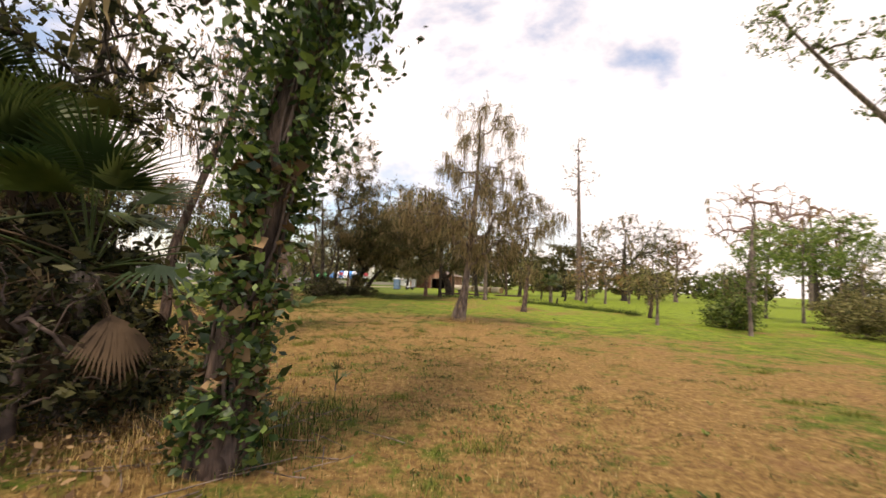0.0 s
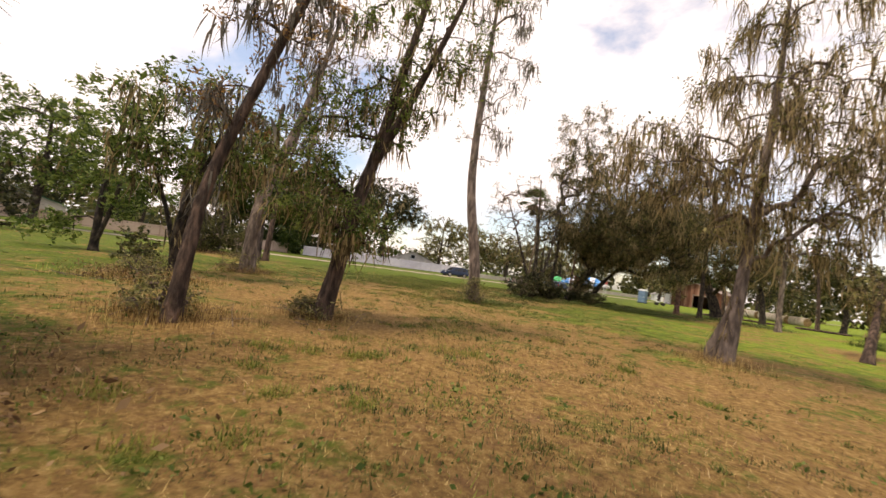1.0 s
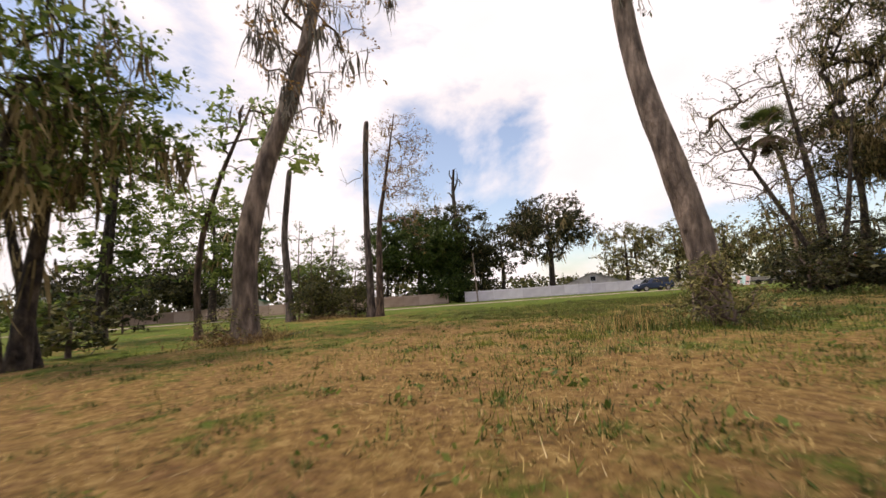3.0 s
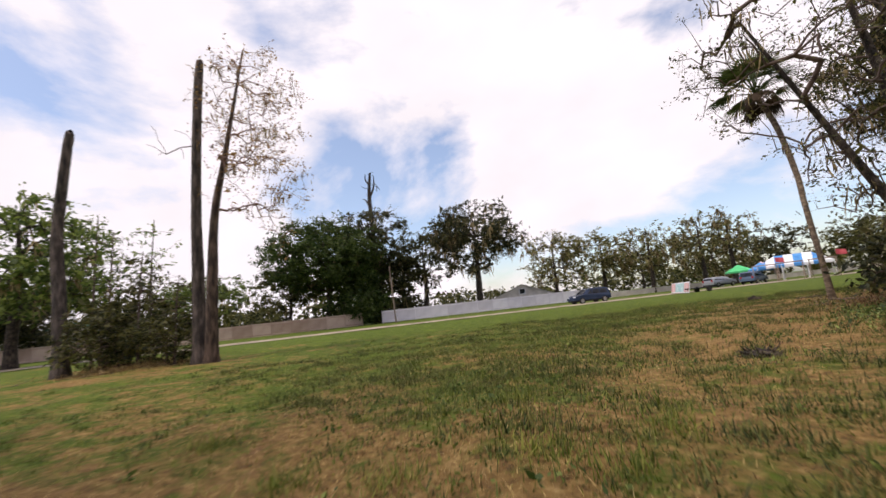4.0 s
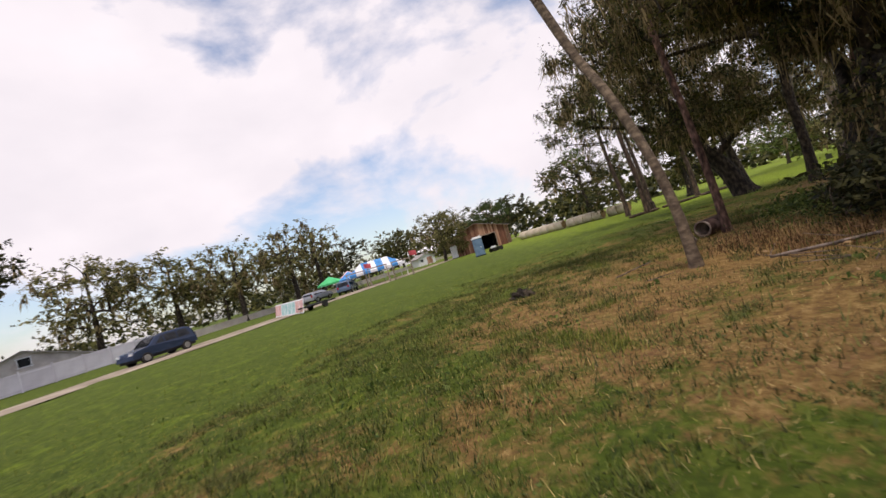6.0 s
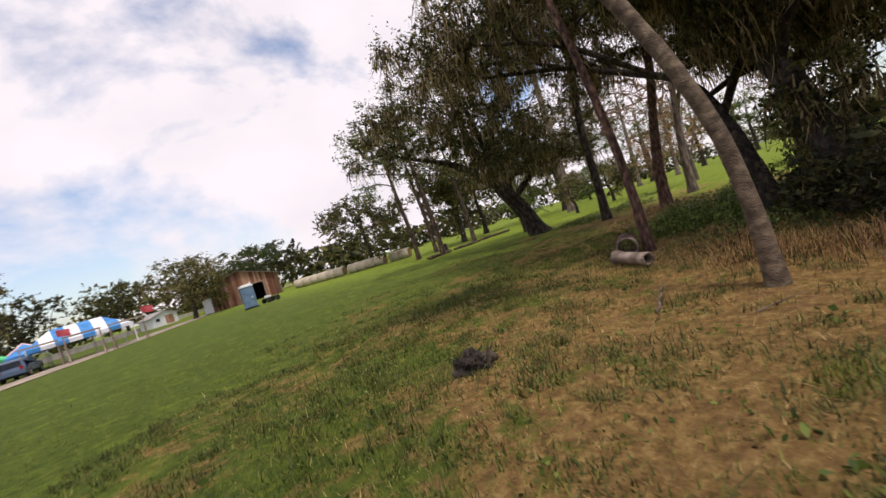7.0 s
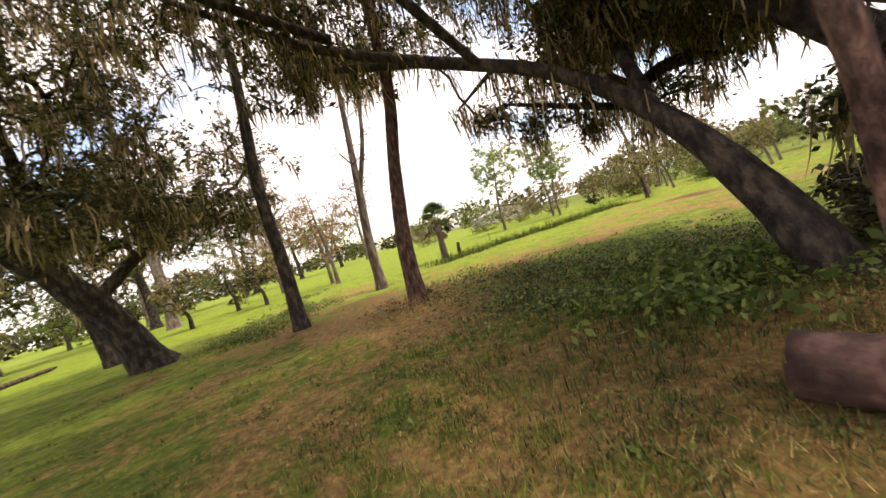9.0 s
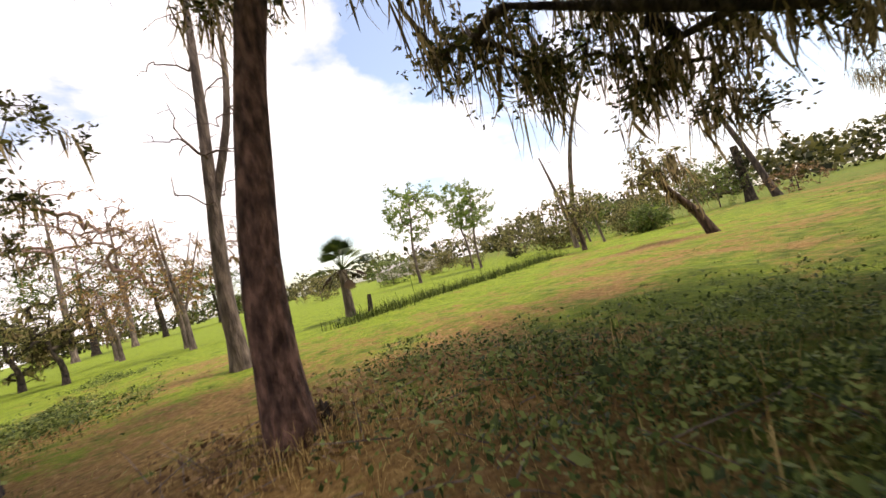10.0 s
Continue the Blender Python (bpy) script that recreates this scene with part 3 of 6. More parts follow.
# ---- trees near the start ----
def ivy_tree(x, y):
    rng = np.random.default_rng(11)
    root = thing("ivy_covered_tree", x, y, 0, 0, "tall tree trunk wrapped in broad green ivy leaves", "tree")
    sp = spine((0, 0, -0.15, 0.26), [(0.1, 0.02, 1.2, 0.21), (0.27, 0.05, 2.5, 0.2), (0.6, 0.12, 4.5, 0.19), (1.1, 0.3, 7.5, 0.17), (1.6, 0.5, 12, 0.1)], 34)
    v, f = tube([flare(sp, 0.4)], 14, 0.08, rng)
    link("trunk", quads_mesh("trunk", v, f), BARK, root)
    vines = []
    for k in range(9):
        a0 = rng.uniform(0, 6.28)
        z = np.linspace(0, rng.uniform(4, 9), 26)
        a = a0 + np.cumsum(rng.normal(0, 0.16, 26)) + z * rng.normal(0, 0.25)
        r = np.interp(z, sp[:, 2], sp[:, 3]) + 0.03
        cx, cy = np.interp(z, sp[:, 2], sp[:, 0]), np.interp(z, sp[:, 2], sp[:, 1])
        vines.append(np.column_stack([cx + np.cos(a) * r, cy + np.sin(a) * r, z, np.linspace(0.028, 0.008, 26)]))
    v, f = tube(vines, 5)
    link("vine", quads_mesh("vine", v, f), TWIG, root, "woody brown ivy vines on the bark")
    m = 15000
    z = rng.uniform(0.0, 1, m) ** 0.9 * 9.0
    lump = 0.10 + 0.15 * np.abs(np.sin(z * 2.1 + 1) * np.sin(z * 0.8)) + 0.24 * np.clip(z - 2.8, 0, 1)
    a = rng.uniform(0, 6.28, m)
    cover = np.sin(a * 2 + z * 1.9 + 0.6) + 0.8 * np.sin(a * 3 - z * 3.1 + 2.0) + 0.5 * np.sin(z * 5.3 + a)
    kept = cover + rng.normal(0, 0.35, m) > -0.55 - 0.35 * np.clip(z - 2.6, 0, 3)
    z, a, lump = z[kept], a[kept], lump[kept]
    r = np.interp(z, sp[:, 2], sp[:, 3]) + np.abs(rng.normal(0, 1, len(z))) * lump
    c = np.column_stack([np.interp(z, sp[:, 2], sp[:, 0]) + np.cos(a) * r, np.interp(z, sp[:, 2], sp[:, 1]) + np.sin(a) * r, z])
    link("ivy_foliage", polys("ivy_foliage", leaf_quads(c, 0.10, rng, 0.3, 0.62), 4), LEAF_IVY, root, "broad glossy green ivy leaves")
    m = 160
    z = rng.uniform(0.4, 3.2, m)
    a = rng.uniform(0, 6.28, m)
    c = np.column_stack([np.cos(a) * 0.3 + z * 0.11, np.sin(a) * 0.3, z])
    link("dry_foliage", polys("dry_foliage", leaf_quads(c, 0.16, rng, 0.3, 0.7), 4), LEAF_BROWN, root, "curled brown dead leaves")
    tg = blob_points([(0.6, 0.4, 12.5, 2.4, 2.4, 1.6, 80), (-0.9, -0.2, 5.6, 0.9, 0.9, 0.8, 16)], rng)
    paths, pos = grow([sp], tg, rng, 0.8, 0.1, 0.5)
    v, f = tube(paths, 5)
    tagged(link("branchwork", quads_mesh("branchwork", v, f), BARK, root), kind="stuff")
    c = np.repeat(tg, 55, axis=0) + rng.normal(0, 0.42, (len(tg) * 55, 3))
    link("crown", polys("crown", leaf_quads(c, 0.12, rng, 0.3), 4), LEAF_IVY, root)
    src = np.repeat(pos[rng.integers(0, len(pos), 14)], 6, axis=0)
    tagged(link("moss", polys("moss", strand_quads(src, 0.4, 0.05, rng), 4), MOSS, root), kind="stuff")
    return root


ivy_tree(-2.5, 6.75)


def frond(length, blades, spread, droop, rng, blade_len, width, fold=0.25):
    """A fan palm's leaf along +x: stalk path and blade quads."""
    s = np.linspace(0, 1, 7)
    stalk = np.column_stack([s * length, np.zeros(7), s * length * 0.45 - droop * (s * length) ** 2 * 0.35, np.linspace(0.022, 0.010, 7)])
    hub, d = stalk[-1, :3], stalk[-1, :3] - stalk[-2, :3]
    th0 = math.atan2(d[2], math.hypot(d[0], d[1]))
    qs = []
    for k in range(blades):
        a = (k / (blades - 1) - 0.5) * spread
        L = blade_len * (1 - 0.28 * abs(a) / (spread / 2)) * rng.uniform(0.9, 1.08)
        t = np.linspace(0, 1, 4)
        x = t * L * math.cos(a)
        y = t * L * math.sin(a)
        z = x * math.tan(th0) * 0.8 - droop * (t * L) ** 2 * 1.1 - fold * np.abs(y) * 0.4 + rng.normal(0, 0.015, 4) * t
        p = hub + np.column_stack([x, y, z])
        side = np.array([-math.sin(a), math.cos(a), 0.25])
        w = np.array([0.0, 1.0, 0.7, 0.06]) * width * 0.5
        for i in range(3):
            qs.append([p[i] - side * w[i], p[i] + side * w[i], p[i + 1] + side * w[i + 1], p[i + 1] - side * w[i + 1]])
    return stalk, np.array(qs)


def turn_pts(p, rz, ry, at):
    m = np.array((Matrix.Rotation(rz, 3, "Z") @ Matrix.Rotation(-ry, 3, "Y")))
    return p @ m.T + np.array(at)


def palm(name, label, x, y, trunk, fronds, length, seed, blade=0.85, dry=8, dry_len=0.7, sides=12, bark=None, blades=22, width=0.06, low=-0.9):
    rng = np.random.default_rng(seed)
    root = thing(name, x, y, 0, 0, label, "palm tree")
    sp = spine((0, 0, -0.15, trunk[0][3] * 1.1), trunk, 30)
    v, f = tube([flare(sp, 0.3, 0.4)], sides, 0.06, rng)
    link("trunk", quads_mesh("trunk", v, f), bark or BARK_PALE, root)
    top = sp[-1, :3]
    for nm, cnt, mt, lo, hi, le, dr in (("frond", fronds, PALM_LEAF, -0.25, 1.25, length, 0.35), ("dead_frond", dry, PALM_DRY, low, -0.45, length * dry_len, 0.5)):
        for k in range(cnt):
            st, qs = frond(le * rng.uniform(0.75, 1.1), blades, 2.6 if nm == "frond" else 1.5, dr, rng, blade * (1 if nm == "frond" else 0.8), width)
            rz, ry = k * 2.399 + rng.normal(0, 0.2), rng.uniform(lo, hi)
            q = turn_pts(qs.reshape(-1, 3), rz, ry, top)
            sv, sf = tube([np.column_stack([turn_pts(st[:, :3], rz, ry, top), st[:, 3]])], 4)
            bm = bmesh.new()
            bm.from_mesh(polys(nm, q, 4))
            bmesh.ops.remove_doubles(bm, verts=bm.verts, dist=0.0008)
            fr = part(nm, bm, mt, root)
            link("stalk", quads_mesh("stalk", sv, sf), mt, fr)
    return root


palm("palmetto", "dark low palmetto with green and dead brown fan leaves", -5.0, 7.8, [(0.02, 0, 0.5, 0.2), (0.05, 0.05, 1.9, 0.2)], 16, 1.25, 31, 1.0, 14, 0.9, low=-1.3)
palm("palmetto", "dark low palmetto with green and dead brown fan leaves", -6.9, 9.0, [(0.02, 0, 0.7, 0.2), (0.05, 0.1, 3.3, 0.2)], 16, 1.3, 32, 1.0, 16, 0.9, low=-1.3)
palm("palmetto", "young palmetto with drooping narrow leaves in dry grass", -2.1, 9.9, [(0, 0, 0.06, 0.012), (0.01, 0, 0.12, 0.01)], 4, 0.2, 33, 0.2, 0, blades=8, width=0.02)

for k, (dx, dy, h) in enumerate(((-5.9, 7.2, 2.4), (-7.7, 8.0, 3.6))):
    palm("palmetto", "dark palmetto in a shaded thicket with dead fans", dx, dy, [(0.02, 0, h * 0.4, 0.2), (0.05, 0.05, h, 0.2)], 14, 1.3, 40 + k, 1.0, 16, 0.95, low=-1.35)
# the thicket's deep shade is put into this tree's very dark leaf colour
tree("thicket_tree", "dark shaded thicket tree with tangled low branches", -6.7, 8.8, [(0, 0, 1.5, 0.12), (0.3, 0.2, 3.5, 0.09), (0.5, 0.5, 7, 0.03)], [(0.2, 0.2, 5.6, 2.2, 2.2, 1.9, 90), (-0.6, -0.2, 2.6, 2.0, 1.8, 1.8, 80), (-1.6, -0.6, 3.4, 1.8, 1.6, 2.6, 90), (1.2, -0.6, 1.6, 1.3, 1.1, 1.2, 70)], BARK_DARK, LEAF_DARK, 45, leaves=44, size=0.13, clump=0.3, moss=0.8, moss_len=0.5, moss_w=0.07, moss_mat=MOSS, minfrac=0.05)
# grove on the west side
tree("tall_mossy_tree", "tall leaning slender tree hung with grey-brown moss", -7.45, 13.2, [(-0.05, 0.15, 1.6, 0.165), (-0.15, 0.45, 3.5, 0.145), (0.4, 1.2, 6.7, 0.125), (0.9, 1.9, 9.5, 0.1), (1.2, 2.5, 12.5, 0.04)],
     [(-0.3, 0.5, 5.2, 1.5, 1.5, 0.8, 26), (0.5, 1.4, 7.8, 1.8, 1.8, 1.4, 60), (1.0, 2.2, 11, 1.9, 1.9, 1.6, 60)], BARK, LEAF_RUST, 101, leaves=36, size=0.08, clump=0.26, moss=3.0, moss_len=0.55, moss_w=0.055, moss_mat=MOSS_GREY, minfrac=0.35, tall=0.76)
tree("tall_mossy_tree", "tall pale-barked tree leaning, with hanging moss", -18.3, 21.2, [(0, 0.05, 2.5, 0.31), (0.0, 0.55, 4.9, 0.28), (0.2, 1.6, 8.2, 0.22), (0.6, 2.9, 14.5, 0.06)],
     [(0.2, 1.9, 9.0, 2.6, 2.6, 1.6, 50), (0.6, 2.6, 12.8, 3.0, 3.0, 2.4, 70), (0.8, 1.2, 6.6, 1.6, 1.6, 0.8, 14)], BARK_PALE, LEAF_RUST, 102, leaves=26, size=0.09, clump=0.3, moss=2.8, moss_len=0.6, moss_w=0.06, moss_mat=MOSS_GREY, minfrac=0.4)
tree("leafy_tree", "dark leafy tree with several thin trunks", -25.1, 17.3, [(0, 0, 2.5, 0.16), (0.1, 0.2, 5, 0.12), (0.2, 0.4, 8.5, 0.05)],
     [(0, 0, 6.5, 2.4, 2.4, 2.2, 60), (0.5, 0.5, 3.4, 2.0, 2.0, 1.6, 34), (-0.6, -1.5, 1.2, 1.3, 1.3, 0.8, 18)], BARK_DARK, LEAF_GREEN, 103, leaves=70, size=0.17, clump=0.4, minfrac=0.2, limbs=[[(0.1, 0, 0.3, 0.11), (0.9, 0.3, 3, 0.09), (1.6, 0.6, 7.5, 0.04)]])
tree("leafy_tree", "thin tree with bright green spreading leaves", -21.8, 20.2, [(0, 0, 2.5, 0.1), (0.3, 0.5, 5, 0.08), (1.2, 1.6, 8, 0.03)],
     [(1.4, 1.8, 6.6, 1.8, 2.2, 1.5, 40), (0.4, 0.2, 4.6, 1.2, 1.2, 0.8, 16)], BARK, LEAF_LIME, 104, leaves=36, size=0.17, clump=0.4)
tree("leafy_tree", "broad green understorey tree with several dark mossy stems", -16.6, 17.2, [(-0.1, 0.1, 1.5, 0.15), (0.1, 0.3, 3.2, 0.11), (0.3, 0.5, 6.6, 0.03)],
     [(0, 0, 5.4, 2.9, 2.9, 2.3, 150), (-1.2, -0.8, 4.0, 1.6, 1.6, 1.2, 50), (1.3, 0.8, 4.4, 1.6, 1.6, 1.3, 50)], BARK_DARK, LEAF_GREEN, 105, leaves=62, size=0.12, clump=0.36, moss=1.4, moss_len=0.7, moss_w=0.07, moss_mat=MOSS,
     limbs=[[(0.25, -0.2, 0.0, 0.12), (0.6, -0.3, 2.2, 0.1), (1.5, 0.2, 5.0, 0.04)], [(-0.3, 0.2, 0.0, 0.11), (-0.6, -0.2, 2.0, 0.09), (-1.5, -0.9, 4.6, 0.03)]])
tree("forked_tree", "leaning forked tree with moss and a leafy skirt", -7.15, 16.2, [(0.15, 0.2, 1.4, 0.235), (0.35, 0.6, 4.0, 0.19), (0.5, 0.8, 5.0, 0.175), (0.95, 1.2, 8.5, 0.12), (1.5, 1.9, 13.5, 0.04)],
     [(-0.5, 0.4, 3.3, 1.9, 1.9, 1.2, 90), (-1.5, -0.5, 4.8, 1.6, 1.6, 1.3, 60), (1.0, 0.4, 2.7, 0.9, 0.9, 0.7, 20), (1.1, 1.3, 8.6, 2.4, 2.4, 1.8, 70), (1.6, 1.9, 12, 2.6, 2.6, 2.2, 70), (0.2, 0.4, 6.4, 2.2, 2.2, 1.2, 60)],
     BARK, LEAF_GREEN, 106, limbs=[[(0.62, 0.72, 4.9, 0.15), (1.15, 1.15, 6.6, 0.12), (2.1, 1.7, 9.5, 0.08), (2.9, 2.4, 13, 0.03)]], leaves=90, size=0.085, clump=0.36, moss=2.6, moss_len=0.5, moss_w=0.05, moss_mat=MOSS, minfrac=0.12, tall=0.79)
tree("cypress", "straight tree with thin branches and hanging grey moss", -9.95, 28.4, [(-0.08, -0.08, 1.6, 0.28), (-0.3, -0.25, 3.2, 0.26), (-0.75, -0.4, 6.0, 0.22), (-0.75, -0.5, 10, 0.17), (-0.5, -0.5, 17, 0.05)],
     [(-0.3, -0.2, 8.5, 1.7, 1.7, 1.6, 26), (-0.4, -0.2, 12, 2.4, 2.4, 2.0, 54), (-0.4, -0.2, 15.6, 2.8, 2.8, 1.6, 60)], BARK_PALE, LEAF_OAK, 107, leaves=22, size=0.09, clump=0.28, moss=2.2, moss_len=0.6, moss_w=0.055, moss_mat=MOSS_GREY, minfrac=0.36)
tree("mossy_oak", "oak smothered in long hanging brown moss", 0.6, 23.25, [(0.15, 0, 1.2, 0.24), (0.3, 0, 3, 0.19), (0.5, 0, 6, 0.16), (0.7, 0, 9, 0.12), (0.8, 0.1, 13.5, 0.04)],
     [(0.9, 0, 7.4, 4.2, 3.8, 2.6, 190), (-3.0, -0.2, 7.1, 2.7, 2.4, 1.6, 80), (0.8, 0, 10.2, 3.4, 3.2, 1.9, 90), (4.2, 0.4, 6.8, 2.4, 2.2, 1.8, 80), (1.0, 0, 13.2, 3.0, 2.8, 1.4, 40), (1.4, 0.2, 4.9, 2.6, 2.4, 1.2, 60)],
     BARK_PALE, LEAF_OLIVE, 108, leaves=34, size=0.085, clump=0.36, moss=5.0, moss_len=0.8, moss_w=0.04, moss_mat=MOSS, minfrac=0.3, limbs=[[(-0.25, 0.1, 0.0, 0.3), (-0.3, 0.1, 0.5, 0.24), (0.0, 0.05, 1.6, 0.14), (0.25, 0, 3.0, 0.08)]], tall=0.78)

# stand of dead and bare trees
tree("dead_tree", "dead broken trunk standing without a crown", -35.65, 26.0, [(-0.3, -0.1, 3, 0.23), (-0.4, -0.2, 5.5, 0.2), (-0.05, 0.0, 8.4, 0.17), (0.05, 0.1, 9.5, 0.15), (0.12, 0.14, 9.62, 0.05)], [(-0.3, 0, 5.5, 0.9, 0.9, 2.2, 7)], BARK_DEAD, None, 111, minfrac=0.4, tall=1.1)
tree("dead_tree", "tall dead broken trunk standing beside a bare tree", -31.68, 30.23, [(-0.1, 0, 3, 0.22), (-0.15, 0, 6, 0.18), (-0.05, 0.1, 10, 0.17), (0.05, 0.2, 11.9, 0.15), (0.12, 0.24, 12.05, 0.05)], [(-0.6, -0.6, 8.5, 1.0, 1.0, 2.0, 8)], BARK_DEAD, None, 112, minfrac=0.5, tall=1.1)
tree("bare_tree", "nearly bare tree with fine pinkish twigs and moss wisps", -30.9, 30.47, [(0.1, 0.05, 2.5, 0.2), (0.1, 0.2, 5.5, 0.15), (0.3, 0.6, 8, 0.1), (0.7, 1.3, 12.5, 0.03)],
     [(1.0, 1.4, 9.8, 2.3, 2.3, 2.8, 230), (1.2, 1.5, 6.6, 2.2, 2.2, 1.7, 110), (1.6, 1.9, 4.2, 0.8, 0.8, 0.7, 6)], BARK, LEAF_RUST, 113, leaves=14, size=0.09, clump=0.3, moss=0.3, moss_len=0.3, moss_w=0.05, twig=TWIG_PINK, minfrac=0.3, step=0.5, rtip=0.0032, tall=1.08)
for k, (dx, dy, h, lf, lv) in enumerate(((-36.2, 27.5, 6.2, LEAF_GREEN, 16), (-35.8, 29.0, 6.8, LEAF_LIME, 14), (-34.4, 28.4, 5.0, LEAF_OAK, 16), (-32.8, 29.5, 3.7, LEAF_OAK, 10), (-37.8, 27.0, 7.4, LEAF_GREEN, 18))):
    tree("sapling", "thin crooked sapling with sparse leaves", dx, dy, [(0.1, 0.05, h * 0.3, 0.05), (-0.1, 0.1, h * 0.6, 0.04), (0.2, 0.2, h, 0.015)], [(0.1, 0.1, h * 0.75, 1.1, 1.1, h * 0.25, 26)], TWIG, lf, 120 + k, leaves=lv, size=0.14, clump=0.25, group="thicket saplings", sides=7, rings=14)


def shrub(label, x, y, r, h, leaf, seed, n=60, leaves=70, size=0.14, clump=0.3, group="", name="shrub", z0=0.0, moss=0.0):
    return tree(name, label, x, y, [(0, 0, h * 0.25, 0.05), (0.05, 0.05, h * 0.6, 0.03)], [(0, 0, h * 0.5 + z0, r, r, h * 0.5, n)], TWIG, leaf, seed, leaves=leaves, size=size, clump=clump,
                minfrac=0.05, group=group, sides=6, rings=8, category="shrub", moss=moss)


shrub("brown brushy shrub under the dead trees", -33.2, 29.3, 1.4, 2.2, LEAF_OAK, 134, 90, 80, 0.11)
shrub("brown brushy shrub under the dead trees", -35.0, 27.2, 1.6, 2.6, LEAF_OAK, 135, 100, 84, 0.11)
shrub("dense low bush under the dead trees", -36.0, 28.3, 2.0, 3.5, LEAF_OAK, 130, 100, 90)
shrub("dense round bush at the field's edge", -41.6, 16.3, 2.4, 3.6, LEAF_DARK, 131, 80, 80, 0.18)
shrub("brown-green brushy shrub at the foot of a tall tree", -9.6, 27.7, 0.75, 1.3, LEAF_OLIVE, 133, 60, 60, 0.055, 0.2)
# dark leaf colour here stands in for the shade among the palmettos
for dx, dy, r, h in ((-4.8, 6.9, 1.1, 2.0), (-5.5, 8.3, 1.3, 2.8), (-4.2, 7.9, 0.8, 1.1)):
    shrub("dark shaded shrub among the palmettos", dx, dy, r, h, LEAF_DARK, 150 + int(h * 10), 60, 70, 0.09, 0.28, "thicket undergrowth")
for dx, dy, r, h in ((-8.0, 13.2, 0.7, 0.7), (-18.5, 21.0, 1.0, 1.0), (-7.4, 16.1, 0.6, 0.45), (-13.9, 15.2, 0.9, 0.7)):
    shrub("dry olive brush clump round a tree's foot", dx, dy, r, h, LEAF_OLIVE, 160 + int(h * 10 - dx), 60, 50, 0.05, 0.2, "brush clumps", "brush_clump")
shrub("small bush at the foot of a tree", -20.1, 17.3, 0.9, 1.4, LEAF_OAK, 132, 26, 50)

